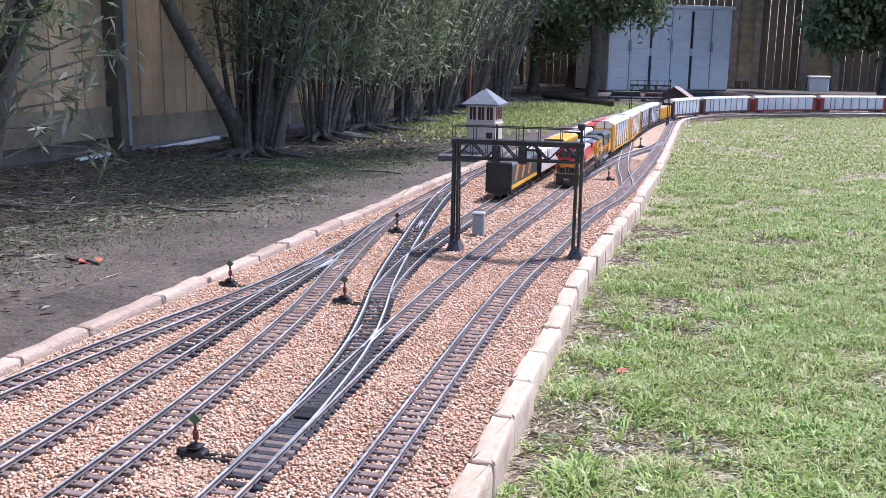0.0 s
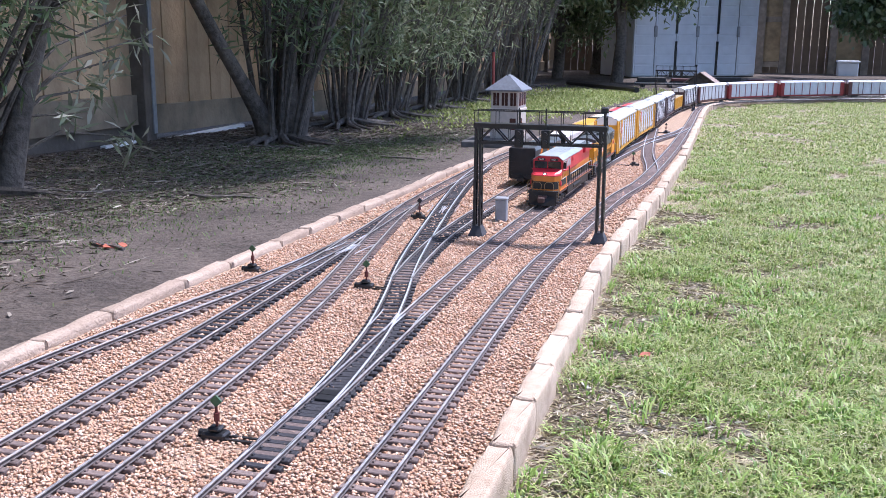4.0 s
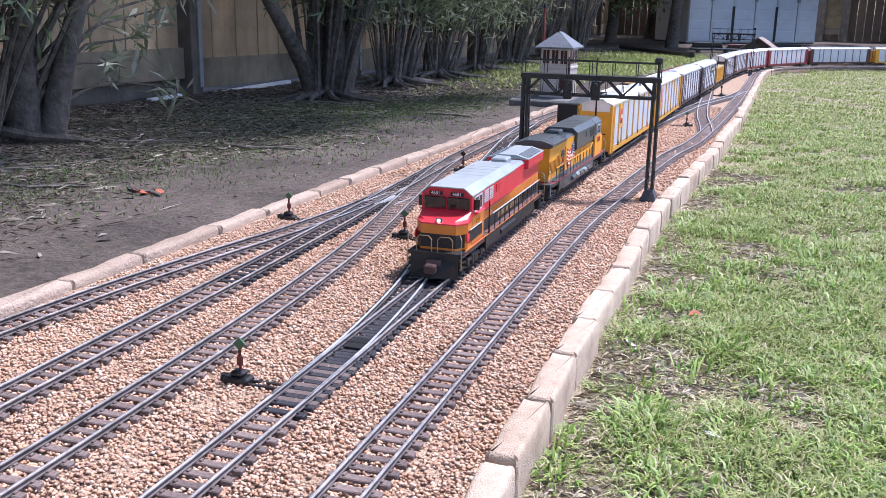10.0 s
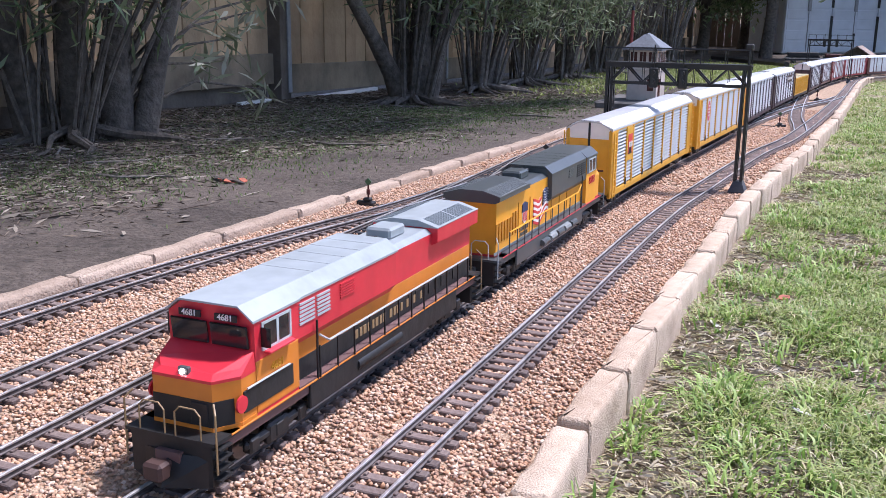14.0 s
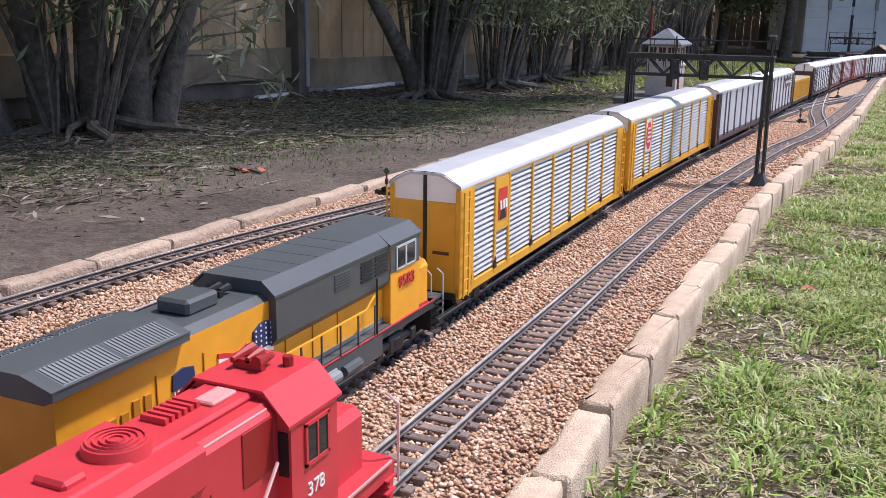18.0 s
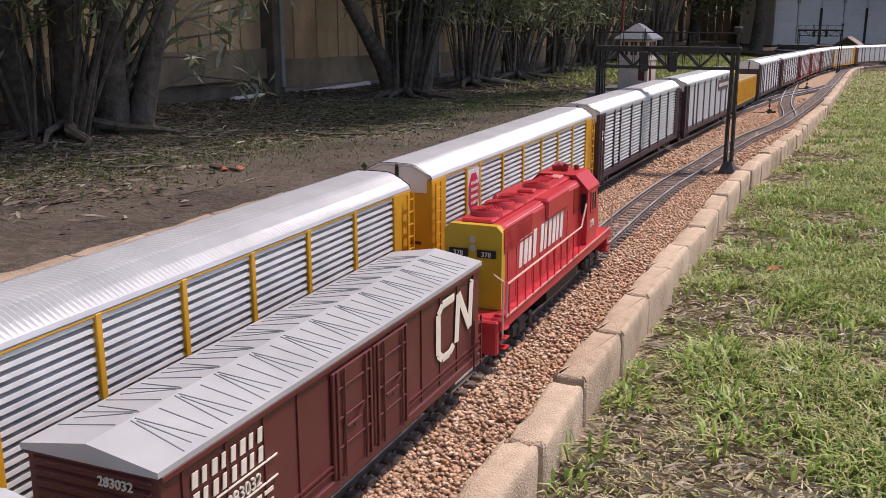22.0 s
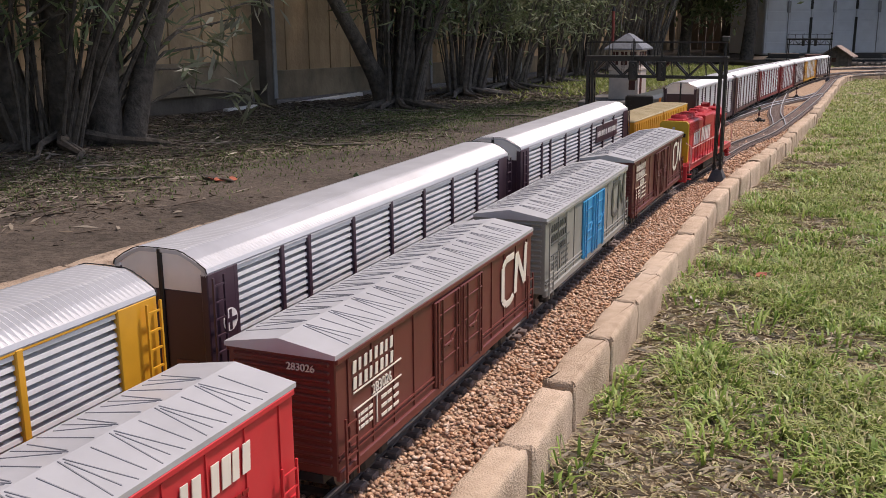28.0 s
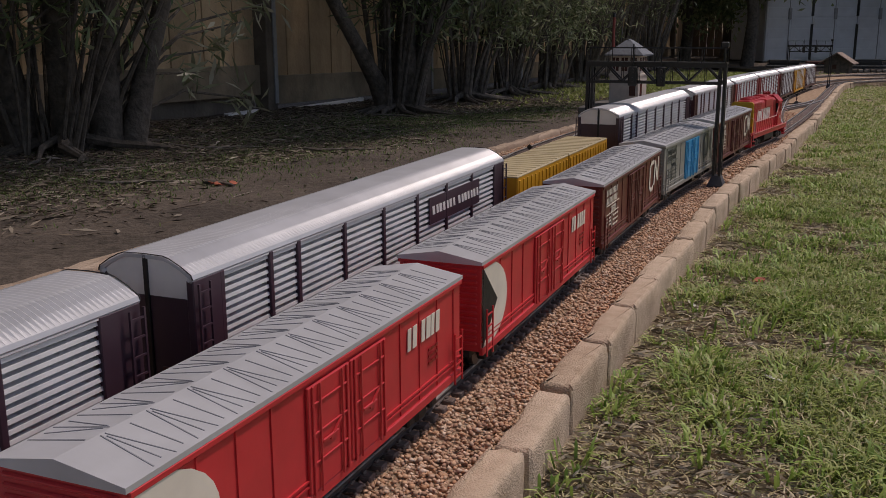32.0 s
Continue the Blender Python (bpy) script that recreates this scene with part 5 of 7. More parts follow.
    part("cab_roof", MB().prism([(-0.0495, 0.1245), (-0.029, 0.1430), (0.029, 0.1430), (0.0495, 0.1245), (0.0495, 0.1265), (0.029, 0.1448), (-0.029, 0.1448), (-0.0495, 0.1265)], 0.117, 0.186), p_red, top)
    for sx in (-1, 1):
        part("rear_window", MB().bx(sx * 0.0385, sx * 0.046, 0.1195, 0.1215, 0.094, 0.121), m_screen, top)
        part("windscreen", MB().bx(sx * 0.006, sx * 0.042, 0.1805, 0.1822, 0.108, 0.128, 0.001), m_screen, top)
        # Glare along the hood's top edge, painted as a pale red strip.
        part("hood_shoulder", MB().box((sx * (w - 0.0035), -0.05, hh - 0.003), (0.0016, 0.33, 0.0016), 0.0004, 0, Matrix.Rotation(sx * 0.7, 3, "Y")), p_red_pale, top, "pale strip painted as glare on the edge of the hood")
        part("walkway_edge", MB().bx(sx * 0.0505, sx * 0.0522, -hl + 0.02, hl - 0.02, 0.0515, 0.0545, 0.0005), p_red_pale, top, "pale edge of the walkway")
    part("roof_hatch", MB().bx(-0.004, 0.012, 0.086, 0.112, hh + 0.0035, hh + 0.0065, 0.001), p_red_pale, top, "pale roof hatch")
    part("equipment_panel", MB().bx(w - 0.0005, w + 0.0009, 0.082, 0.116, 0.100, 0.132, 0.0005), p_dred, top, "dark red intake grille")
    part("short_hood", MB().prism([(-w, 0.052), (-w, 0.092), (-w + 0.006, 0.098), (w - 0.006, 0.098), (w, 0.092), (w, 0.052)], 0.181, 0.238), p_red, top)
    part("air_horn", MB().cyl((-0.014, 0.142, 0.1505), (-0.014, 0.167, 0.1505), 0.002, 8, 0.005).cyl((-0.004, 0.146, 0.1505), (-0.004, 0.163, 0.1505), 0.002, 8, 0.0045).cyl((0.005, 0.164, 0.1505), (0.005, 0.144, 0.1505), 0.002, 8, 0.0045).bx(-0.016, 0.008, 0.146, 0.151, 0.1440, 0.1505), p_dred, top)
    part("roof_beacon", MB().cyl((0.017, 0.166, 0.1435), (0.017, 0.166, 0.151), 0.004, 8), p_dred, top)
    for sx in (-1, 1):
        part("end_number_board", MB().bx(sx * 0.006, sx * 0.030, y0 - 0.0045, y0 - 0.002, 0.106, 0.114, 0.0005), p_black, top)
    for sx in (-1, 1):
        number(top, "378", 0.0085, p_white, sx * 0.018, y0 - 0.0048, 0.1073, end=-1)
    part("rear_headlight", MB().cyl((0, y0 - 0.004, 0.124), (0, y0, 0.124), 0.0035, 10).cyl((0, y0 - 0.004, 0.115), (0, y0, 0.115), 0.0035, 10), p_lgrey, top)
    for e in (-1, 1):
        part("pilot", MB().bx(-0.046, 0.046, e * (hl - 0.014), e * (hl - 0.004), 0.008, 0.05, 0.002), p_red, top)
        part("coupler", MB().bx(-0.006, 0.006, e * (hl - 0.01), e * (hl + 0.02), 0.016, 0.028, 0.002).bx(-0.011, 0.011, e * (hl + 0.006), e * (hl + 0.022), 0.015, 0.033, 0.003), p_black, top)
        for sx in (-1, 1):
            st = MB()
            for k in range(3):
                st.bx(sx * 0.040, sx * 0.053, e * (hl - 0.03), e * (hl - 0.014), 0.014 + k * 0.012, 0.0155 + k * 0.012)
            part("steps", st, p_red, top)
            part("grab_rail", MB().tube([(sx * 0.0515, e * (hl - 0.008), 0.03), (sx * 0.0515, e * (hl - 0.008), 0.092), (sx * 0.04, e * (hl - 0.008), 0.098)], 0.0012, 5), p_rail_w, top)
    lift = 1.19
    for ob in top.children_recursive:
        p = ob.matrix_basis.translation
        if p.z > 0.06:
            p.z = 0.052 + (p.z - 0.052) * lift
        elif ob.data is not None:
            for v in ob.data.vertices:
                if v.co.z > 0.0545:
                    v.co.z = 0.052 + (v.co.z - 0.052) * lift
    for y in (-0.175, 0.175):
        truck(top, y, 2, 0.066, 0.078)
    return top


p_yellow2 = paint("paint_mustard", (0.55, 0.36, 0.03))
p_dred = paint("paint_deep_red", (0.26, 0.012, 0.012))
p_rail_w = paint("paint_pink_rail", (0.70, 0.42, 0.40))
p_red_pale = paint("paint_pale_red", (0.66, 0.26, 0.25))


# ---- the autorack train ----
def ar_logo(y0, y1, z0, z1, m, inner=None):
    def draw(top):
        for sx in (-1, 1):
            a, b = (-y1, -y0) if sx > 0 else (y0, y1)
            x = sx * (AR_W / 2 - 0.0008)
            part("emblem_panel", MB().plate([(a, z0), (b, z0), (b, z1), (a, z1)], x, x + sx * 0.0016), m, top)
            if inner:
                inner(top, x + sx * 0.0016, a, b, z0, z1, sx)
    return draw


def emblem_tfm(top, x, a, b, z0, z1, sx):
    c, d, h = (a + b) / 2, (b - a) * 0.36, (z1 - z0) * 0.30
    zc = (z0 + z1) / 2
    part("emblem", MB().plate([(c - d, zc - h), (c + d, zc - h), (c + d, zc + h), (c - d, zc + h)], x, x + sx * 0.0007), p_cp, top)
    part("emblem", MB().plate([(c - d * 0.8, zc - h), (c + d * 0.8, zc - h), (c, zc + h * 0.2)], x, x + sx * 0.0011), p_black, top)
    bars(top, "emblem_word", x + sx * 0.0012, c - d * 0.9, c + d * 0.9, zc - 0.008, 0.013, 3, p_white, "white bars for painted letters", 0.15)


def emblem_octagon(top, x, a, b, z0, z1, sx):
    c, d, h = (a + b) / 2, (b - a) * 0.46, (z1 - z0) * 0.46
    zc = (z0 + z1) / 2
    oc = [(c + d * math.cos(math.pi / 8 + k * math.pi / 4), zc + h * math.sin(math.pi / 8 + k * math.pi / 4)) for k in range(8)]
    part("emblem", MB().plate(oc, x, x + sx * 0.0007), p_crim, top)
    for k, n in enumerate((6, 4, 8, 5)):
        z = zc + h * (0.42 - 0.30 * k)
        bars(top, "emblem_word", x + sx * 0.0007, c - d * 0.62, c + d * 0.62, z, h * 0.13, n, p_white, "white bars for painted letters")


p_crim = paint("paint_crimson", (0.55, 0.02, 0.07))


def cross_emblem(top):
    hl = AR_L / 2 - 0.014
    for sx in (-1, 1):
        x = sx * (AR_W / 2 + 0.001)
        for y in (hl - 0.032,):
            ring_ = [(y + 0.0115 * math.cos(k * math.pi / 8), 0.128 + 0.0115 * math.sin(k * math.pi / 8)) for k in range(16)]
            part("emblem", MB().plate(ring_, x, x + sx * 0.0006), p_white, top, "round white emblem with a cross")
            part("emblem_cross", MB().plate([(y - 0.002, 0.118), (y + 0.002, 0.118), (y + 0.002, 0.138), (y - 0.002, 0.138)], x, x + sx * 0.0009).plate([(y - 0.010, 0.126), (y + 0.010, 0.126), (y + 0.010, 0.130), (y - 0.010, 0.130)], x, x + sx * 0.0011), p_purple, top)


def word_panel(y0, y1, n):
    def draw(top):
        for sx in (-1, 1):
            a, b = (-y1, -y0) if sx > 0 else (y0, y1)
            x = sx * (AR_W / 2 - 0.0006)
            part("name_board", MB().plate([(a, 0.129), (b, 0.129), (b, 0.167), (a, 0.167)], x, x + sx * 0.0014), p_purple, top)
            bars(top, "name_bars", x + sx * 0.0014, a + 0.006, b - 0.006, 0.142, 0.012, n, p_white, "white bars for painted letters", 0.15)
    return draw


def container_car(name, label):
    """A low yellow articulated wagon with two long ribbed boxes."""
    top = thing(name, label, "railway wagon", "long autorack train")
    hl = 0.345
    part("underframe", MB().bx(-0.05, 0.05, -hl, hl, 0.026, 0.040, 0.002).bx(-0.01, 0.01, -hl - 0.04, hl + 0.04, 0.02, 0.03), p_black, top)
    for e in (-1, 1):
        y0, y1 = (0.004, hl - 0.01) if e > 0 else (-hl + 0.01, -0.004)
        bx_ = part("container", MB().bx(-0.05, 0.05, y0, y1, 0.040, 0.140, 0.002), p_yellow, top, "yellow ribbed container")
        for sx in (-1, 1):
            rb_ = MB()
            n = 14
            for k in range(n):
                y = y0 + 0.012 + (y1 - y0 - 0.024) * k / (n - 1)
                rb_.bx(sx * 0.0495, sx * 0.0515, y - 0.004, y + 0.004, 0.048, 0.132, 0.0008)
            part("side_rib", rb_, p_yellow, bx_)
        rt = MB()
        for k in range(12):
            y = y0 + 0.014 + (y1 - y0 - 0.028) * k / 11
            rt.bx(-0.047, 0.047, y - 0.005, y + 0.005, 0.139, 0.1415, 0.0008)
        part("roof", MB().bx(-0.0502, 0.0502, y0 - 0.0004, y1 + 0.0004, 0.1365, 0.1402, 0.001), p_tanroof, bx_, "tan ribbed container roof")
        part("roof_rib", rt, p_tanroof, bx_)
        bars(top, "name_bars", 0.0517, (y0 + y1) / 2 - 0.04, (y0 + y1) / 2 + 0.04, 0.098, 0.012, 6, p_navy, "dark bars for painted letters")
        truck(top, e * (hl - 0.06), 2, 0.056)
    return top


p_tanroof = paint("paint_tan_roof", (0.50, 0.42, 0.27))

kcs = wide_cab_loco("diesel_locomotive", "red, orange and black diesel locomotive with a grey roof", KCS)
up = wide_cab_loco("diesel_locomotive", "yellow diesel locomotive with a dark grey roof and a painted flag", UP)
consist = [(kcs, -0.027, 0.69, 1), (up, 0.707, 0.69, -1)]
sofar = 1.42
p_dkred = paint("paint_dark_red", (0.24, 0.022, 0.03))
racks = [
    (p_yellow, "yellow-framed autorack wagon with silver louvred sides", ar_logo(0.2485, 0.2965, 0.097, 0.175, p_yellow, emblem_tfm)),
    (p_yellow, "yellow-framed autorack wagon with a red octagon emblem", ar_logo(0.2485, 0.2965, 0.099, 0.172, p_silver, emblem_octagon)),
    (p_purple, "dark purple-framed autorack wagon with a white round emblem", cross_emblem),
    (p_purple, "dark brown-framed autorack wagon with silver louvred sides", word_panel(-0.31, -0.11, (7, 7))),
    None,
    (p_purple, "black-framed autorack wagon with silver louvred sides", None),
    (p_brown, "brown-framed autorack wagon with silver louvred sides", None),
    (p_dkred, "dark red-framed autorack wagon with silver louvred sides", None),
    (p_dkred, "dark red-framed autorack wagon with silver louvred sides", None),
    (p_brown, "brown-framed autorack wagon with silver louvred sides", None),
    (p_yellow, "yellow-framed autorack wagon with silver louvred sides", None),
    (p_brown, "brown-framed autorack wagon with silver louvred sides", None),
]
for r in racks:
    if r is None:
        consist.append((container_car("container_wagon", "low wagon carrying two yellow containers"), sofar + 0.02, 0.69, 1))
        sofar += 0.79
    else:
        consist.append((autorack("autorack_wagon", r[0], r[1], None, r[2]), sofar, AR_L, 1))
        sofar += 0.928


# ---- the boxcar train ----
def cn_mark(m, n_m):
    def draw(top):
        for sx in (-1, 1):
            x = sx * (BC_W / 2 + 0.0006)
            y = 0.155 if sx > 0 else -0.235
            lg = MB()
            w = 0.011
            pts = [(0.035, 0.128), (0.012, 0.128), (0.004, 0.120), (0.004, 0.076), (0.012, 0.068), (0.026, 0.068), (0.034, 0.074)]
            for (a, b), (c, d) in zip(pts, pts[1:]):
                lg.tube([(x, y + a, b), (x, y + c, d)], 0.0047, 6)
            for (a, b), (c, d) in zip([(0.040, 0.074), (0.044, 0.128), (0.068, 0.080), (0.072, 0.132)], [(0.044, 0.128), (0.068, 0.080), (0.072, 0.132), (0.073, 0.134)]):
                lg.tube([(x, y + a, b), (x, y + c, d)], 0.0047, 6)
            lg.v = [(x + (p[0] - x) * 0.07, y + (p[1] - y) * 1.3 - 0.012, 0.066 + (p[2] - 0.066) * 0.93) for p in lg.v]
            part("emblem", lg, m, top, "painted band emblem")
            q = -0.235 if sx > 0 else 0.14
            for k, (n, h, wd) in enumerate(((8, 0.0105, 0.082), (8, 0.0105, 0.082))):
                bars(top, "name_bars", sx * BC_W / 2 - sx * 0.0002, q, q + wd, 0.1165 - k * 0.0145, h, n, m, "painted name as bars", 0.1 * sx, 0.5)
            for z in (0.0985, 0.0825):
                part("rule_line", MB().plate([(q, z), (q + 0.095, z), (q + 0.095, z + 0.0012), (q, z + 0.0012)], sx * (BC_W / 2 - 0.0004), sx * (BC_W / 2 + 0.0006)), m, top)
            number(top, n_m, 0.0135, m, sx * (BC_W / 2 - 0.0002), q + 0.055, 0.0850, side=sx)
            for k in range(3):
                bars(top, "data_bar", sx * BC_W / 2 - sx * 0.0002, q + 0.004, q + 0.036, 0.0745 - k * 0.006, 0.0028, 4, m, "small lettering as bars", 0, 0.8)
                bars(top, "data_bar", sx * BC_W / 2 - sx * 0.0002, q + 0.052, q + 0.090, 0.0745 - k * 0.0085, 0.003, 3, m, "small lettering as bars", 0, 0.8)
            part("rule_line", MB().plate([(q + 0.043, 0.056), (q + 0.0442, 0.056), (q + 0.0442, 0.086), (q + 0.043, 0.086)], sx * (BC_W / 2 - 0.0004), sx * (BC_W / 2 + 0.0006)), m, top)
        number(top, n_m, 0.009, m, 0.02, -BC_L / 2 - 0.0024, 0.1255, end=-1)
    return draw


def cp_mark(top):
    for sx in (-1, 1):
        x = sx * (BC_W / 2 + 0.0003)
        s = sx
        hl = BC_L / 2
        half = [(-hl + 0.001, 0.036)] + [(-hl + 0.001 + 0.085 * math.sin(k * math.pi / 14) ** 0.8, 0.0875 - 0.0505 * math.cos(k * math.pi / 14)) for k in range(15)] + [(-hl + 0.001, 0.138)]
        part("emblem_half_disc", MB().plate([(s * y, z) for y, z in half], x - sx * 0.001, x + sx * 0.0004), p_cream, top, "cream half-disc emblem")
        part("emblem_triangle", MB().plate([(s * y, z) for y, z in ((-hl + 0.001, 0.040), (-hl + 0.050, 0.0875), (-hl + 0.001, 0.135))], x - sx * 0.001, x + sx * 0.0008), p_black, top, "black triangle emblem")
        q = (0.125, 0.205) if sx > 0 else (-0.205, -0.125)
        bars(top, "name_bars", sx * BC_W / 2 - sx * 0.0002, *q, 0.100, 0.022, (2, 4), p_cream, "cream painted name as bars", 0.06 * sx, 0.72)
        for k in range(3):
            bars(top, "data_bar", sx * BC_W / 2 - sx * 0.0002, q[0] + 0.05, q[0] + 0.075, 0.085 - k * 0.007, 0.003, 3, p_dred, "small lettering as bars", 0, 0.8)


gp = gp_loco("diesel_locomotive", "bright red four-axle diesel locomotive with a mustard hood end")
boxes = [
    boxcar("boxcar", p_boxred, "dark maroon boxcar with white lettering and a silver roof", None, cn_mark(p_cream, "283032")),
    boxcar("boxcar", p_grey, "grey boxcar with bright blue doors and a silver roof", p_blue, cn_mark(p_dark, "235091")),
    boxcar("boxcar", p_boxred2, "brown boxcar with white lettering and a silver roof", None, cn_mark(p_cream, "283026")),
    boxcar("boxcar", p_cp, "bright red boxcar with a black triangle emblem and a silver roof", None, cp_mark),
    boxcar("boxcar", p_cp, "bright red boxcar with a black triangle emblem and a silver roof", None, cp_mark),
]

# ---- parked cars on the storage track ----
ARC5, ARC6, ARCP = arc(LINE5), arc(LINE6), arc(LINE_P)


def on_line(line, s_arc, s, half, flip=1):
    """The pose of a wagon whose middle lies s along a line, bogies half its length apart; flip 1 faces up the line."""
    a = [np.interp(s - half, s_arc, line[:, i]) for i in (0, 1)]
    b = [np.interp(s + half, s_arc, line[:, i]) for i in (0, 1)]
    rz = math.degrees(math.atan2(-(b[0] - a[0]), b[1] - a[1]))
    za, zb = float(grade(a[1])), float(grade(b[1]))
    tilt = math.degrees(math.atan2(zb - za, 2 * half)) * (1 if flip > 0 else -1)
    return pose((a[0] + b[0]) / 2, (a[1] + b[1]) / 2, (za + zb) / 2, tilt, 0, rz + (0 if flip > 0 else 180))


def hopper(name, label, body, m):
    top = thing(name, label, "railway wagon", "parked wagons", m)
    prof = [(-0.047, 0.036), (-0.047, 0.125), (-0.036, 0.137), (0.036, 0.137), (0.047, 0.125), (0.047, 0.036)]
    part("body", MB().prism(prof, -0.26, 0.26), body, top)
    part("end_plate", MB().bx(-0.05, 0.05, -0.272, -0.262, 0.02, 0.140, 0.004), p_black, top)
    ld = MB()
    for x in (-0.05, 0.05):
        ld.cyl((x, -0.274, 0.02), (x, -0.274, 0.135), 0.0016, 4)
    for k in range(6):
        ld.cyl((-0.05, -0.275, 0.03 + k * 0.018), (-0.028, -0.275, 0.03 + k * 0.018), 0.0012, 4)
    part("ladder", ld, p_black, top)
    part("underframe", MB().bx(-0.04, 0.04, -0.28, 0.28, 0.02, 0.036).bx(-0.012, 0.012, -0.30, 0.30, 0.014, 0.028), p_black, top)
    for y in (-0.18, 0.18):
        truck(top, y, 2, 0.056)
    return top


sp = float(np.interp(4.53, LINE_P[:, 1], ARCP))
hp = hopper("hopper_wagon", "parked wagon with a black end and grey and orange sides", p_dark, on_line(LINE_P, ARCP, sp + 0.27, 0.18))
for sx in (-1, 1):
    for k in range(3):
        y = -0.2 + k * 0.13
        part("side_stripe", MB().plate([(y, 0.06), (y + 0.03, 0.06), (y + 0.08, 0.124), (y + 0.05, 0.124)], sx * 0.047, sx * 0.0482), p_orange, hp, "orange slanting stripe")
    part("sill_band", MB().bx(sx * 0.046, sx * 0.0485, -0.26, 0.26, 0.036, 0.050), p_yellow, hp)
hopper("hopper_wagon", "parked pale grey covered wagon", p_white, on_line(LINE_P, ARCP, sp + 0.27 + 0.62, 0.18))
hopper("hopper_wagon", "parked yellow covered wagon", p_yellow, on_line(LINE_P, ARCP, sp + 0.27 + 1.24, 0.18))
hopper("hopper_wagon", "parked pale grey covered wagon", p_white, on_line(LINE_P, ARCP, sp + 0.27 + 1.86, 0.18))
hopper("hopper_wagon", "parked red covered wagon", p_red, on_line(LINE_P, ARCP, sp + 0.27 + 2.48, 0.18))
hopper("hopper_wagon", "parked red covered wagon", p_red, on_line(LINE_P, ARCP, sp + 0.27 + 3.10, 0.18))

# ---- interlocking tower on a block ----
TX, TY = -0.671, 6.19
TZ = float(grade(6.1)) - 0.02
blk = thing("tower_base", "worn grey concrete block beside the track", "concrete block", m=pose(TX - 0.02, TY, TZ))
part("slab", MB().bx(-0.205, 0.105, -0.24, 0.26, -0.03, 0.045, 0.008), mat("block_concrete", (0.13, 0.125, 0.12), 0.9, 0, 0.2, 30, 0.4), blk)
tw = thing("signal_tower", "small cream model signal tower with a grey hipped roof", "model building", m=pose(TX - 0.015, TY, TZ + 0.045, 0, 0, -4) @ Matrix.Diagonal((0.86, 0.86, 1.12, 1)))
m_cream_w = mat("tower_cream", (0.50, 0.455, 0.41), 0.7, 0, 0.08, 40)
m_slate = mat("tower_roof", (0.15, 0.165, 0.19), 0.5, 0, 0.15, 60, 0.2)
m_glass_d = mat("tower_window", (0.07, 0.03, 0.028), 0.2, 0, 0.2, 20)
part("wall", MB().bx(-0.092, 0.092, -0.095, 0.095, 0, 0.135, 0.002), m_cream_w, tw)
part("floor_band", MB().bx(-0.097, 0.097, -0.1, 0.1, 0.135, 0.147, 0.002), m_cream_w, tw)
part("upper_wall", MB().bx(-0.090, 0.090, -0.093, 0.093, 0.147, 0.232, 0.002), m_cream_w, tw)
for k in range(3):
    x = -0.056 + k * 0.056
    wd_ = part("window", MB().bx(x - 0.020, x + 0.020, -0.0955, -0.0925, 0.160, 0.222, 0.001), m_glass_d, tw)
    part("frame", MB().bx(x - 0.0015, x + 0.0015, -0.0970, -0.0945, 0.160, 0.222), m_cream_w, wd_)
for k in range(3):
    y = -0.056 + k * 0.056
    part("window", MB().bx(0.0895, 0.0925, y - 0.020, y + 0.020, 0.160, 0.222, 0.001), m_glass_d, tw)
part("door", MB().bx(0.0915, 0.0940, -0.06, -0.015, 0.0, 0.10, 0.001), m_glass_d, tw)
part("lower_window", MB().bx(0.035, 0.075, -0.0975, -0.0945, 0.045, 0.10, 0.001), m_glass_d, tw)
part("roof", MB().ring([[(-0.120, -0.125, 0.230), (0.120, -0.125, 0.230), (0.120, 0.125, 0.230), (-0.120, 0.125, 0.230)], [(-0.120, -0.125, 0.237), (0.120, -0.125, 0.237), (0.120, 0.125, 0.237), (-0.120, 0.125, 0.237)], [(-0.012, -0.03, 0.303), (0.012, -0.03, 0.303), (0.012, 0.03, 0.303), (-0.012, 0.03, 0.303)]]), m_slate, tw)
part("roof_ridge", MB().cyl((0, -0.032, 0.303), (0, 0.032, 0.303), 0.004, 6), m_slate, tw)
pl = thing("marker_pole", "thin reddish pole standing behind the tower", "pole", m=pose(TX - 0.16, TY + 0.25, float(grade(6.4)) - 0.03))
part("shaft", MB().cyl((0, 0, 0), (0, 0, 0.52), 0.008, 8), mat("brick_red", (0.24, 0.05, 0.04), 0.7), pl)
part("cap", MB().cyl((0, 0, 0.52), (0, 0, 0.545), 0.011, 8, 0.006), m_black, pl)

# ---- fence along the garden ----
FX = -3.04
fence = thing("fence_side", "weathered brown timber fence with a bottom board", "fence", kind="structure")
bd = [MB().box((0, 0, 0.94), (0.016, 0.145 + 0.002 * k, 1.64), 0.002).mesh("board", m_fence) for k in range(3)]
y = -1.0
k = 0
while y < 23.0:
    ob = new("board", bd[k % 3])
    ob.parent = fence
    ob.location = (FX - 0.02 + 0.006 * (k % 2), y, float(grade(y)) - 0.01)
    y += 0.150
    k += 1
m_bottom = mat("bottom_board", (0.21, 0.17, 0.12), 0.85, 0, 0.25, 8, 0.3, 40)
kb = MB().box((0, 0, 0.1), (0.038, 2.40, 0.185), 0.003).mesh("bottom_board", m_bottom)
PITCH = 2.5
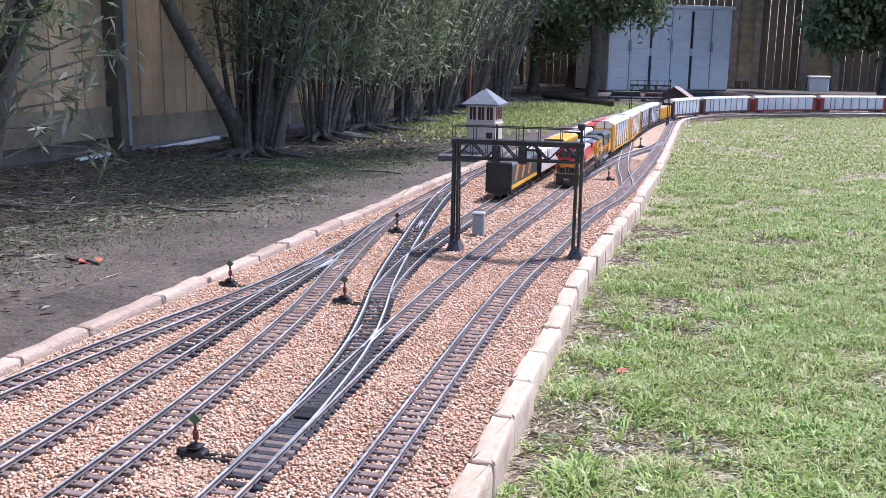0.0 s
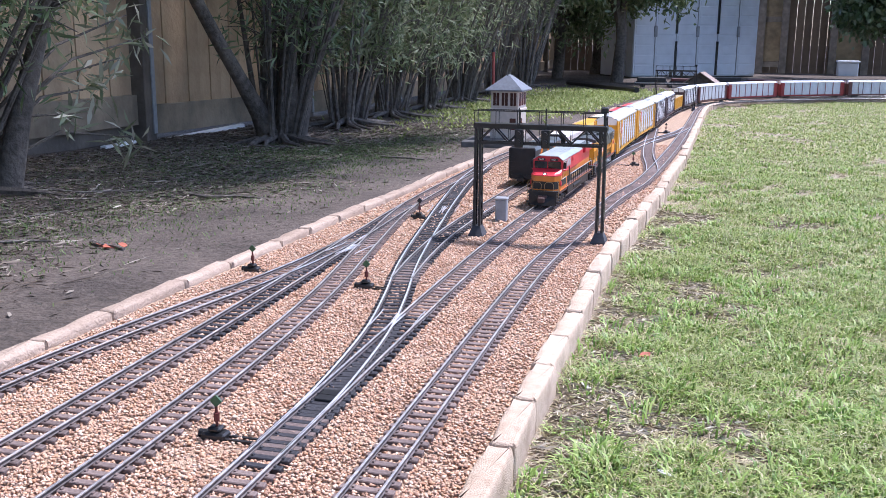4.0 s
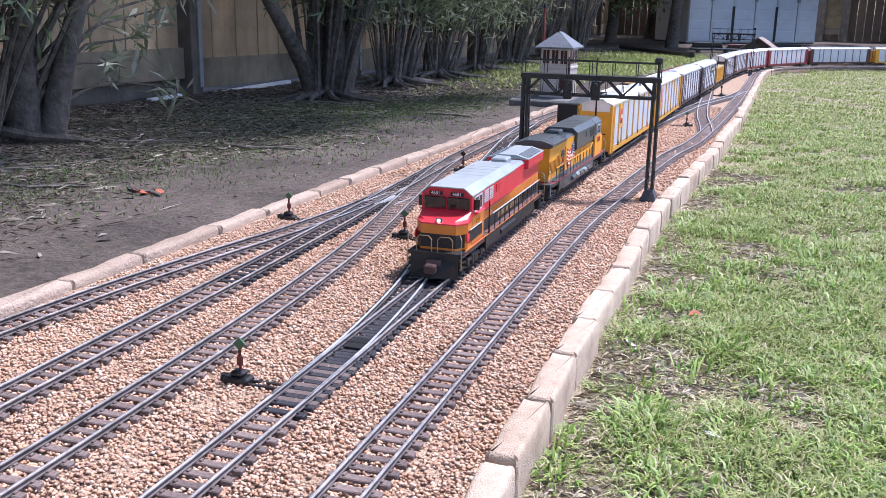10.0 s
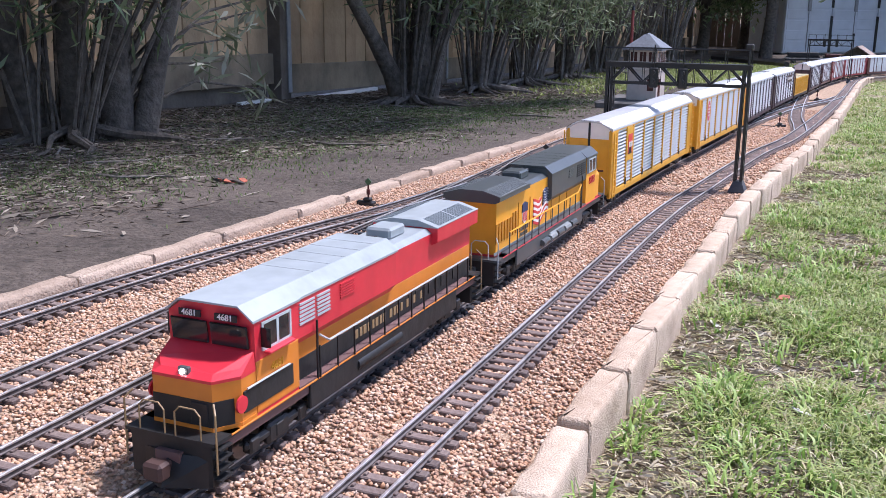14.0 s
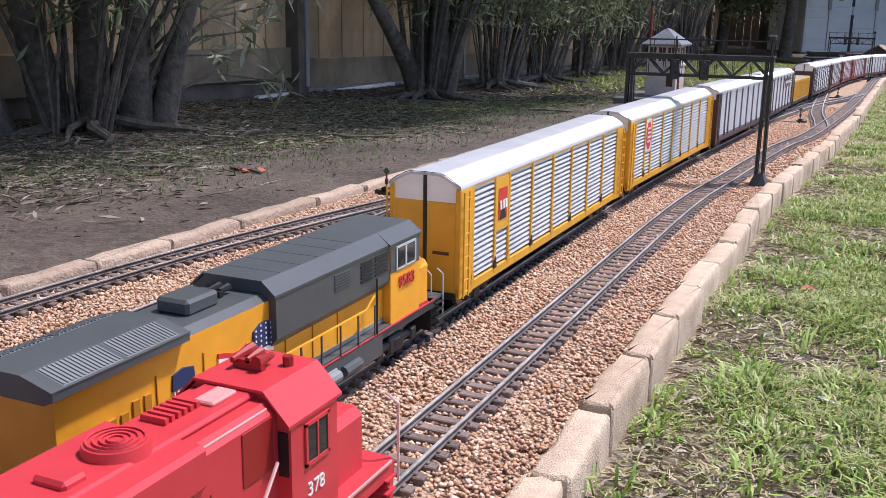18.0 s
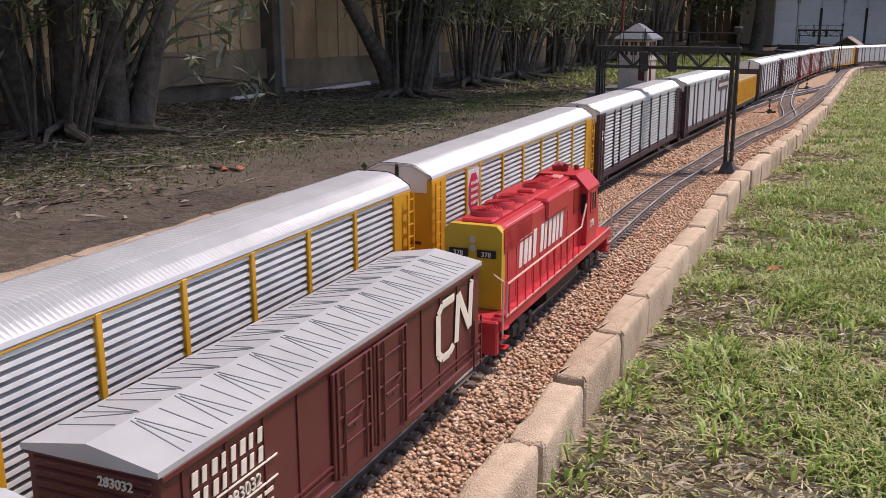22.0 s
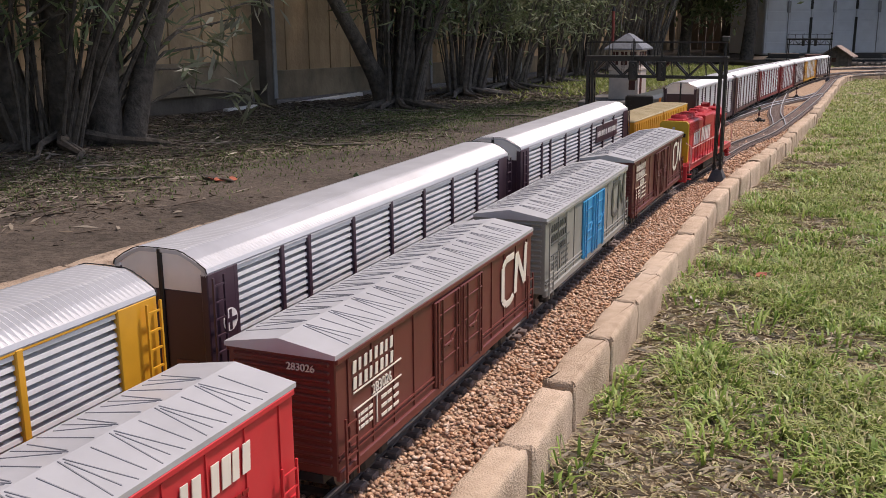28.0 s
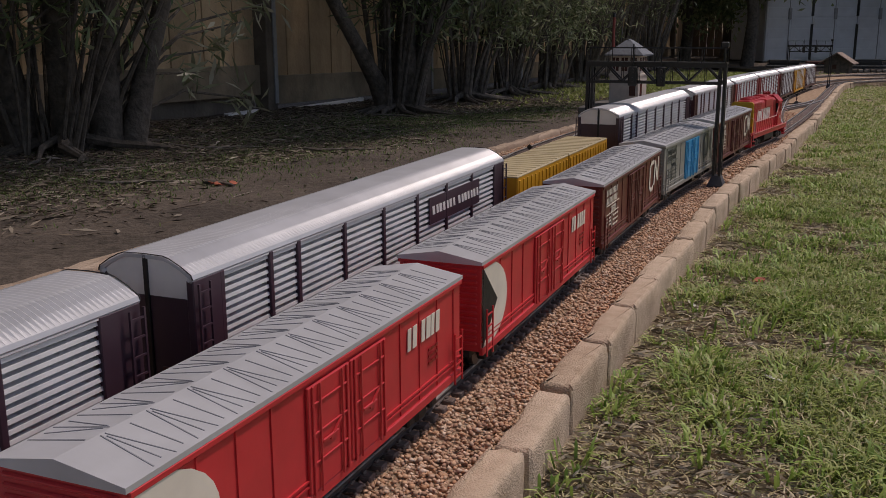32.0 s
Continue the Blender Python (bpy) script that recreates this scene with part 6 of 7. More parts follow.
for k in range(10):
    yy = 6.25 + (k - 3) * PITCH
    g0 = float(grade(yy)) - 0.085
    ob = new("bottom_board", kb)
    ob.parent = fence
    g1 = float(grade(yy + PITCH)) - 0.085
    ob.matrix_basis = pose(FX + 0.005, yy + PITCH / 2, (g0 + g1) / 2 + (0.03 if k >= 3 else 0.10), math.degrees(math.atan2(g1 - g0, PITCH)), 0, 0)
    # A dark strip stands in for the shade in the gap under the raised board.
    if k < 3:
        part("gap_board", MB().bx(-0.05, -0.03, 0.05, PITCH - 0.05, -0.02, 0.12, 0.002), m_post, fence, loc=(FX, yy, g0))
    part("fence_post", MB().box((0.03, 0, 1.0), (0.10, 0.11, 2.0), 0.004), m_post, fence, loc=(FX, yy, g0))
    part("post_strip", MB().bx(0.081, 0.089, 0.018, 0.056, 0.05, 2.0, 0.001), m_grey, fence, "pale grey strip on the post", loc=(FX, yy, g0))
# White strips stand in for sunlit ground showing through the gap below the boards.
for y0, y1 in ((5.75, 6.07), (6.43, 7.48)):
    part("base_strip", MB().bx(0.05, 0.09, y0, y1, -0.01, 0.022, 0.004), m_white, fence, "white strip standing in for sunlit ground seen under the fence", loc=(FX, 0, float(grade((y0 + y1) / 2)) - 0.085))
for z in (1.0, 1.62):
    part("fence_rail", MB().bx(-0.06, -0.03, -1, 23.0, z, z + 0.09), m_post, fence, loc=(FX, 0, 0))

back = thing("fence_back", "weathered brown timber fence with framed panels behind the garden", "fence", kind="structure")
BY, BZ = 22.6, -0.26
kk = 0
x = -6.0
bb = MB().box((0, 0, 1.1), (0.15, 0.018, 2.2), 0.002).mesh("board", m_fence_shaded)
while x < 14:
    ob = new("board", bb)
    ob.parent = back
    ob.location = (x, BY + 0.01 * (kk % 2), BZ)
    x += 0.155
    kk += 1
m_post2 = mat("fence_frame", (0.22, 0.18, 0.14), 0.85, 0, 0.3, 8, 0.4, 40)
for x in (1.30, 1.76, 2.72, 3.35, 4.6, 6.4, 8.2):
    part("fence_post", MB().box((0, -0.06, 1.2), (0.14, 0.10, 2.4), 0.005), m_post2, back, loc=(x, BY, BZ))
m_new_board = mat("new_board", (0.27, 0.20, 0.115), 0.8, 0, 0.25, 8, 0.3, 40)
for x0, x1 in ((1.37, 1.69), (2.79, 3.28)):
    for z in (0.16, 1.08, 2.05):
        part("fence_rail", MB().bx(x0, x1, -0.05, -0.012, z, z + 0.11, 0.003), m_post2, back, loc=(0, BY, BZ))
    part("gate_panel", MB().bx(x0, x1, -0.028, -0.013, 0.28, 2.0, 0.002), m_new_board, back, "paler boarded panel in a frame", loc=(0, BY, BZ))

# ---- shed ----
shed = thing("storage_shed", "pale blue-white plastic storage shed with ribbed double doors", "shed", m=pose(-1.06, 19.1, -0.27, 0, 0, math.degrees(math.atan2(1.5, 2.2))))
SW = 2.66
part("body", MB().bx(0, SW, 0, 1.2, 0.06, 1.58, 0.01), m_shed, shed)
part("floor_frame", MB().bx(0, SW, 0.02, 1.2, 0.0, 0.06), m_black, shed)
for k in range(6):
    x = k * SW / 6
    w = SW / 6
    dr = part("door", MB().bx(x + 0.008, x + w - 0.008, -0.03, 0.0, 0.08, 1.55, 0.006), m_shed, shed)
    for q in range(8):
        part("panel", MB().bx(x + 0.04, x + w - 0.04, -0.037, -0.03, 0.12 + q * 0.177, 0.272 + q * 0.177, 0.006), m_shed, dr)
    if k % 2:
        part("seam", MB().bx(x - 0.005, x + 0.005, -0.034, -0.026, 0.08, 1.55), m_grey, shed)
        part("handle", MB().bx(x - 0.035, x + 0.035, -0.06, -0.03, 0.78, 0.98, 0.012), m_grey, shed, "grey moulded handle")
    elif k:
        part("strap", MB().bx(x - 0.022, x + 0.022, -0.045, -0.02, 0.08, 0.70), m_black, shed, "black gap strip")
        part("strap", MB().bx(x - 0.022, x + 0.022, -0.045, -0.02, 0.84, 1.52), m_black, shed, "black gap strip")
part("roof", MB().ring([[(-0.05, -0.06, 1.57), (SW + 0.05, -0.06, 1.57), (SW + 0.05, 1.25, 1.57), (-0.05, 1.25, 1.57)], [(-0.05, -0.06, 1.63), (SW + 0.05, -0.06, 1.63), (SW + 0.05, 1.25, 1.70), (-0.05, 1.25, 1.70)]]), m_shed, shed)
bin_ = thing("storage_bin", "pale grey plastic bin beside the back fence", "bin", m=pose(2.95, 21.8, -0.24))
part("tub", MB().bx(-0.19, 0.19, -0.15, 0.15, 0, 0.27, 0.02), m_shed, bin_)
part("lid", MB().bx(-0.21, 0.21, -0.17, 0.17, 0.27, 0.31, 0.01), m_shed, bin_)

# ---- raised trestle and clutter in front of the shed ----
TP = pose(-0.75, 15.9, -0.235, 0, 0, 12)
trs = thing("low_trestle", "dark timber trestle of a further loop of track", "trestle", m=TP)
part("deck", MB().bx(0, 3.4, -0.08, 0.08, 0.05, 0.075, 0.004), m_black, trs)
for k in range(9):
    part("bent", MB().bx(0.1 + k * 0.4, 0.15 + k * 0.4, -0.09, 0.09, -0.03, 0.05, 0.003), m_black, trs)
for y in (-0.022, 0.022):
    part("rail", MB().bx(0, 3.4, y - 0.003, y + 0.003, 0.075, 0.084), m_rail, trs)
for x, w, h, c in ((0.25, 0.42, 0.075, m_black), (0.80, 0.5, 0.06, m_red_dark), (1.35, 0.45, 0.08, m_black), (1.95, 0.55, 0.055, m_red_dark), (2.6, 0.5, 0.07, m_black), (3.1, 0.4, 0.05, m_red_dark)):
    cr = thing("parked_wagon", "dark low wagon standing on the trestle", "railway wagon", "wagons on the trestle", TP @ pose(x, 0, 0.084))
    part("body", MB().bx(-w / 2, w / 2, -0.05, 0.05, 0.02, h, 0.006), c, cr)
    part("underframe", MB().bx(-w / 2 - 0.02, w / 2 + 0.02, -0.04, 0.04, 0.0, 0.02), m_black, cr)
hut = thing("wooden_hut", "small model hut with a sloping board roof", "model building", m=pose(0.25, 14.3, -0.185, 0, 0, -12))
part("wall", MB().bx(-0.15, 0.15, -0.10, 0.10, 0, 0.15, 0.003), m_bark, hut)
part("gable", MB().prism([(-0.15, 0.15), (0.15, 0.15), (0, 0.245)], -0.098, 0.098), m_bark, hut)
m_hut_roof = mat("hut_roof", (0.26, 0.20, 0.17), 0.8, 0, 0.3, 40, 0.4)
for sx in (-1, 1):
    part("roof", MB().prism([(0, 0.262), (sx * 0.21, 0.128), (sx * 0.21, 0.116), (0, 0.25)], -0.14, 0.14), m_hut_roof, hut)
part("window", MB().bx(-0.05, 0.0, -0.103, -0.099, 0.06, 0.11), m_glass_d, hut)
lg_ = thing("log_edging", "row of short brown logs edging the far loop", "edging", kind="structure")
rq = random.Random(3)
for k in range(26):
    x = 0.42 + k * 0.075
    part("log", MB().cyl((x, 15.2 + 0.12 * math.sin(x), -0.2), (x + 0.05, 15.22 + 0.12 * math.sin(x), -0.2 + rq.uniform(0.0, 0.02)), rq.uniform(0.022, 0.034), 7), m_bark2 if k % 3 else m_bark, lg_)
edge_ = thing("timber_edging", "dark curved timber edging of the grass", "edging", kind="structure")
EDG = spline([(-1.75, 15.9), (-1.4, 15.4), (-0.78, 14.55), (-0.46, 13.9)], 0.3)
for p, q in zip(EDG, EDG[1:]):
    part("sleeper", MB().tube([(*p, float(grade(p[1])) - 0.03), (*q, float(grade(q[1])) - 0.03)], 0.04, 6), m_black, edge_)


m_leaf2 = island_mat("pale_leaf_blade", [(0.16, 0.20, 0.10), (0.26, 0.29, 0.17), (0.38, 0.39, 0.28), (0.48, 0.46, 0.36)], 0.4, spec=0.6, trans=0.3)
# ---- shrubs and trees ----
def leaf_cloud(centres, n, spread, length, width, seed, droop=0.35):
    r = np.random.RandomState(seed)
    c = np.asarray(centres)[r.randint(0, len(centres), n)] + r.normal(0, 1, (n, 3)) * spread
    d = r.normal(0, 1, (n, 3))
    d[:, 2] -= droop
    d /= np.linalg.norm(d, axis=1)[:, None]
    s = np.cross(d, r.normal(0, 1, (n, 3)))
    s /= np.linalg.norm(s, axis=1)[:, None]
    ln = length * r.uniform(0.6, 1.3, (n, 1))
    wd = width * r.uniform(0.7, 1.2, (n, 1))
    up_ = np.cross(s, d)
    mid = c + d * ln * 0.5 + up_ * ln * 0.06
    v = np.stack([c, mid + s * wd, c + d * ln, mid - s * wd], 1).reshape(-1, 3)
    f = np.arange(n * 4).reshape(n, 4)
    return v, f


def shrub(x, y, seed, stems, height, lean, leaves, trunk_r, label, spread=0.55, low=0.3, main=(), foot=0.16, shade_crown=2600, bark=None, twigs=()):
    """A clump of stems with narrow leaves; an unseen crown, added above the garden, shades the earth."""
    r = random.Random(seed)
    top = thing("shrub", label, "shrub", "shrubs along the fence", pose(x, y, float(earth(np.array(x), np.array(y))) - 0.01))
    tips = []
    trunk = MB()
    for k in range(stems):
        a = r.uniform(0, 2 * math.pi)
        b = r.uniform(0.05, 1.0)
        ex, ey = math.cos(a) * b * spread + lean[0], math.sin(a) * b * spread + lean[1]
        h = height * r.uniform(0.7, 1.1)
        sx0, sy0 = math.cos(a) * foot * r.random(), math.sin(a) * foot * r.random()
        pts = []
        for q in range(8):
            u = q / 7
            pts.append((sx0 + ex * u**1.15 + r.uniform(-0.03, 0.03) * u, sy0 + ey * u**1.15 + r.uniform(-0.03, 0.03) * u, h * u))
        rad = trunk_r * r.uniform(0.25, 0.8)
        trunk.tube(pts, [rad * (1 - 0.75 * q / 7) for q in range(8)], 6)
        for q in range(2, 8):
            p = Vector(pts[q])
            if p.z > low:
                tips.append(tuple(p))
                for _ in range(2):
                    e = p + Vector((r.uniform(-0.25, 0.25), r.uniform(-0.25, 0.25), r.uniform(-0.05, 0.25)))
                    trunk.tube([p, (p + e) / 2 + Vector((0, 0, 0.03)), e], [0.005, 0.004, 0.002], 4)
                    tips.append(tuple(e))
    for (bx0, by0, ex, ey, h, rad) in main:
        pts = [(bx0 + (ex - bx0) * (q / 8) ** 1.1 + 0.02 * math.sin(q * 1.7 + seed), by0 + (ey - by0) * (q / 8) ** 1.1 + 0.02 * math.cos(q * 2.1), h * q / 8 - 0.02) for q in range(9)]
        trunk.tube(pts, [rad * (1.45 if q == 0 else 1.12 if q == 1 else 1 - 0.06 * q) for q in range(9)], 9)
    for k in range(14):
        a = k * 0.45 + r.random()
        ln = r.uniform(0.3, 0.6)
        rr_ = 0.03 * r.uniform(0.6, 1.0)
        trunk.tube([(0, 0, 0.07), (math.cos(a) * ln * 0.4, math.sin(a) * ln * 0.4, 0.035), (math.cos(a + 0.2) * ln * 0.75, math.sin(a + 0.2) * ln * 0.75, 0.012), (math.cos(a + 0.1) * ln, math.sin(a + 0.1) * ln, -0.01)], [rr_, rr_ * 0.7, rr_ * 0.4, 0.006], 6)
    pale = []
    for e in twigs:
        a = Vector((0.12, 0.12, max(0.08, e[2] * 0.35)))
        m_ = (a + Vector(e)) / 2 + Vector((0, 0, 0.10))
        trunk.tube([a, m_, e], [0.010, 0.007, 0.003], 5)
        pale += [tuple(Vector(e) + (m_ - Vector(e)) * u) for u in (0, 0, 0.08, 0.2, 0.4)]
    if pale:
        v, f = leaf_cloud(pale, 26 * len(twigs), 0.035, 0.12, 0.010, seed + 7)
        part("twig_leaves", fast_mesh("twig_leaves", v, f, m_leaf2), None, top, "pale narrow leaves on low twigs")
    part("trunk", trunk, bark or m_bark, top, smooth=50)
    v, f = leaf_cloud(tips, leaves, 0.08, 0.095, 0.0075, seed)
    part("leaves", fast_mesh("leaves", v, f, m_leaf_sunlit if bark else m_leaf), None, top)
    # Limbs and crown out of view, added to shade the earth and fence.
    if shade_crown:
        cc = [(lean[0] + r.uniform(-0.9, 1.75), lean[1] + r.uniform(-1.3, 1.3), r.uniform(2.6, 3.9)) for _ in range(70)]
        lm = MB()
        for c in cc[::4]:
            lm.tube([(lean[0] * 0.7, lean[1] * 0.7, height * 0.75), ((lean[0] + c[0]) / 2, (lean[1] + c[1]) / 2, height * 0.5 + c[2] * 0.55), c], [0.025, 0.018, 0.006], 5)
        part("limbs", lm, m_bark, top)
        v, f = leaf_cloud(cc, shade_crown, 0.26, 0.24, 0.045, seed + 50)
        part("crown", fast_mesh("crown", v, f, m_leaf), None, top)
    return top


LS = "clump of leaning stems with narrow green leaves by the fence"
shrub(-2.52, 4.00, 11, 36, 2.3, (0.10, 0.55), 5200, 0.018, "large old shrub with thick dark trunks and spreading roots", 1.55, 0.22, main=((-0.25, -0.25, -0.7, -1.0, 2.6, 0.05), (-0.12, -0.08, -0.5, -0.45, 2.6, 0.06), (0.04, 0.0, -0.15, 0.0, 2.6, 0.055), (0.14, 0.08, 0.1, 0.45, 2.6, 0.05), (0.2, 0.16, 0.4, 1.1, 2.6, 0.04), (0.1, 0.22, 0.1, 1.7, 2.4, 0.028)), shade_crown=1100, twigs=((0.15, 1.15, 0.72), (0.2, 1.0, 0.52), (0.1, 0.95, 0.85), (0.25, 0.75, 0.40), (0.3, 0.9, 0.16), (0.1, 1.4, 0.62), (0.3, 0.5, 0.30)), foot=0.22)
shrub(-2.23, 6.56, 12, 34, 2.4, (0.15, 0.45), 5000, 0.03, "clump of leaning stems with one thick slanting trunk by the fence", 0.85, 0.5, main=((-0.05, -0.02, -0.55, -1.0, 1.8, 0.05), (0.0, 0.05, 0.1, 0.3, 2.4, 0.06), (0.05, 0.1, 0.3, 0.8, 2.4, 0.05)))
shrub(-2.33, 8.0, 13, 28, 2.4, (0.2, 0.1), 9000, 0.022, LS, 0.9, 0.2, shade_crown=350, bark=m_bark2)
shrub(-2.36, 9.15, 14, 28, 2.4, (0.2, 0.1), 9000, 0.022, LS, 0.9, 0.2, shade_crown=350, bark=m_bark2)
shrub(-2.40, 10.5, 15, 28, 2.4, (0.2, 0.1), 9000, 0.022, LS, 0.9, 0.2, shade_crown=350, bark=m_bark2)
shrub(-2.42, 11.9, 16, 44, 2.6, (0.3, 0.1), 5000, 0.03, "grey clump of spreading bare stems by the fence", 0.95, 0.5, shade_crown=350, bark=m_bark2)
shrub(-2.35, 13.4, 17, 40, 2.6, (0.3, 0.1), 2500, 0.03, "grey clump of spreading bare stems by the fence", 1.0, 0.8, shade_crown=350, bark=m_bark2)
shrub(-2.30, 15.2, 18, 40, 2.6, (0.2, 0.1), 2500, 0.03, "grey clump of spreading bare stems by the fence", 0.9, 0.8, shade_crown=900, bark=m_bark2)
# Two shrubs out of view, added for the shade their crowns cast.
shrub(-2.4, 1.6, 19, 20, 2.6, (0.2, 0.1), 1500, 0.03, LS, 0.8, 0.8, shade_crown=4500)
shrub(-2.4, -0.6, 20, 20, 2.6, (0.2, 0.1), 1500, 0.03, LS, 0.8, 0.8, shade_crown=4500)


def tree(x, y, seed, label, h0, r_crown, zc, n, shade_boughs=()):
    r = random.Random(seed)
    top = thing("tree", label, "tree", m=pose(x, y, -0.27))
    tr = MB().tube([(0, 0, 0), (0.05, 0.02, h0 * 0.5), (0.0, 0.0, h0)], [0.11, 0.09, 0.07], 8)
    tips = []
    for k in range(22):
        a, b = r.uniform(0, 6.28), r.uniform(0.3, 1)
        e = (math.cos(a) * r_crown * b, math.sin(a) * r_crown * b, zc + r.uniform(-0.5, 0.9) * r_crown * 0.8)
        tr.tube([(0, 0, h0 * r.uniform(0.6, 1)), (e[0] * 0.5, e[1] * 0.5, (h0 + e[2]) / 2 + 0.1), e], [0.05, 0.03, 0.008], 5)
        for _ in range(6):
            tips.append((e[0] + r.gauss(0, 0.18), e[1] + r.gauss(0, 0.18), e[2] + r.gauss(0, 0.15)))
    # Boughs above the view, added to shade the shed and back fence.
    for hx, hy, hz in shade_boughs:
        tr.tube([(0, 0, h0), (hx * 0.4, hy * 0.4, h0 + (hz - h0) * 0.6), (hx, hy, hz)], [0.06, 0.04, 0.01], 5)
        for _ in range(9):
            tips.append((hx + r.gauss(0, 0.5), hy + r.gauss(0, 0.5), hz + r.gauss(0, 0.2)))
    part("trunk", tr, m_bark, top, smooth=50)
    v, f = leaf_cloud(tips, n, 0.15, 0.14 if shade_boughs else 0.12, 0.04 if shade_boughs else 0.025, seed, 0.8)
    part("crown", fast_mesh("crown", v, f, m_leaf), None, top)


tree(-1.15, 17.3, 21, "dark green leafy tree in front of the shed", 1.5, 1.25, 2.05, 20000)
tree(-2.3, 18.3, 22, "dark green leafy tree in the corner of the garden", 1.3, 1.5, 1.7, 18000)
tree(3.75, 19.5, 23, "dark green leafy tree near the back fence", 1.3, 1.15, 1.6, 70000, [(-0.6 - 0.8 * (k % 3), -1.6 + 0.9 * (k // 3), 3.1 + 0.3 * (k % 2)) for k in range(12)])
tree(-1.9, 20.6, 24, "dark green leafy tree in the corner of the garden", 1.3, 1.5, 1.5, 12000)


# ---- gravel, grass and litter ----
def inside(px, py):
    return (px > xl_at(py) + 0.03) & (px < xr_at(py) - 0.024)


rs = np.random.RandomState(5)
ALL = [LINE5, LINE6, LINE_C, LINE_B, LINE_A, LINE_X, LINE_P]


def pebbles(n, y0, y1, size, seed):
    r = np.random.RandomState(seed)
    y = y0 + (y1 - y0) * r.random_sample(n)
    x = r.uniform(-0.85, 0.22, n)
    k = inside(x, y)
    x, y = x[k], y[k]
    z = -0.0152 + grade(y) + r.uniform(-0.0026, 0.0028, len(x))
    for ln in ALL:
        d = np.abs(x - np.interp(y, ln[:, 1], ln[:, 0], left=99, right=99))
        z = np.where(d < 0.021, np.maximum(z, -0.0122 + grade(y) + r.uniform(-0.0016, 0.0010, len(x))), np.where(d < 0.042, np.minimum(z, -0.0138 + grade(y)), z))
    m = len(x)
    oc = np.array([(1, 0, 0), (0, 1, 0), (-1, 0, 0), (0, -1, 0), (0, 0, 1), (0, 0, -1)], float)
    base = np.repeat(oc[None], m, 0) + r.uniform(-0.28, 0.28, (m, 6, 3))
    sc = size * r.uniform(0.6, 1.25, (m, 1, 1)) * np.stack([r.uniform(0.8, 1.4, m), r.uniform(0.8, 1.4, m), r.uniform(0.55, 0.95, m)], 1)[:, None]
    base *= sc
    a = r.uniform(0, 6.28, m)
    c, s = np.cos(a)[:, None], np.sin(a)[:, None]
    bx, by = base[..., 0] * c - base[..., 1] * s, base[..., 0] * s + base[..., 1] * c
    v = np.stack([bx + x[:, None], by + y[:, None], base[..., 2] + z[:, None]], -1).reshape(-1, 3)
    f = np.array([(0, 1, 4), (1, 2, 4), (2, 3, 4), (3, 0, 4), (1, 0, 5), (2, 1, 5), (3, 2, 5), (0, 3, 5)])
    f = (f[None] + 6 * np.arange(m)[:, None, None]).reshape(-1, 3)
    return fast_mesh("gravel", v, f, m_gravel)


gv = tagged(new("gravel", pebbles(150000, 1.35, 3.6, 0.0031, 1)), "loose tan and orange pea gravel between the tracks", "gravel", kind="stuff")
gv2 = tagged(new("gravel", pebbles(34000, 3.6, 6.5, 0.0047, 2)), "loose tan and orange pea gravel between the tracks", "gravel", kind="stuff")


def noise2(x, y, size, seed):
    """Smooth random field between 0 and 1, with features of the given size."""
    g = np.random.RandomState(seed).random_sample((257, 257))
    u, v = np.asarray(x) / size + 40.3, np.asarray(y) / size + 17.7
    i, j = np.floor(u).astype(int), np.floor(v).astype(int)
    a, b = u - i, v - j
    a, b = a * a * (3 - 2 * a), b * b * (3 - 2 * b)
    i, j = i % 256, j % 256
    return (g[i, j] * (1 - a) + g[i + 1, j] * a) * (1 - b) + (g[i, j + 1] * (1 - a) + g[i + 1, j + 1] * a) * b


def lushness(x, y):
    """How thick and green the lawn grows: thin and strawy along the edging and in patches."""
    n = 0.42 * noise2(x, y, 0.26, 1) + 0.34 * noise2(x, y, 0.10, 2) + 0.24 * noise2(x, y, 0.04, 3)
    off = x - xr_at(y)
    grow = np.clip((off - 0.02) / (0.62 - 0.30 * np.clip((y - 3) / 4, 0, 1)), 0, 1)
    return np.clip((n - 0.46) * 4.6 + 0.30 + 0.42 * grow + 0.25 * np.clip((y - 3.5) / 4, 0, 1), 0, 1)


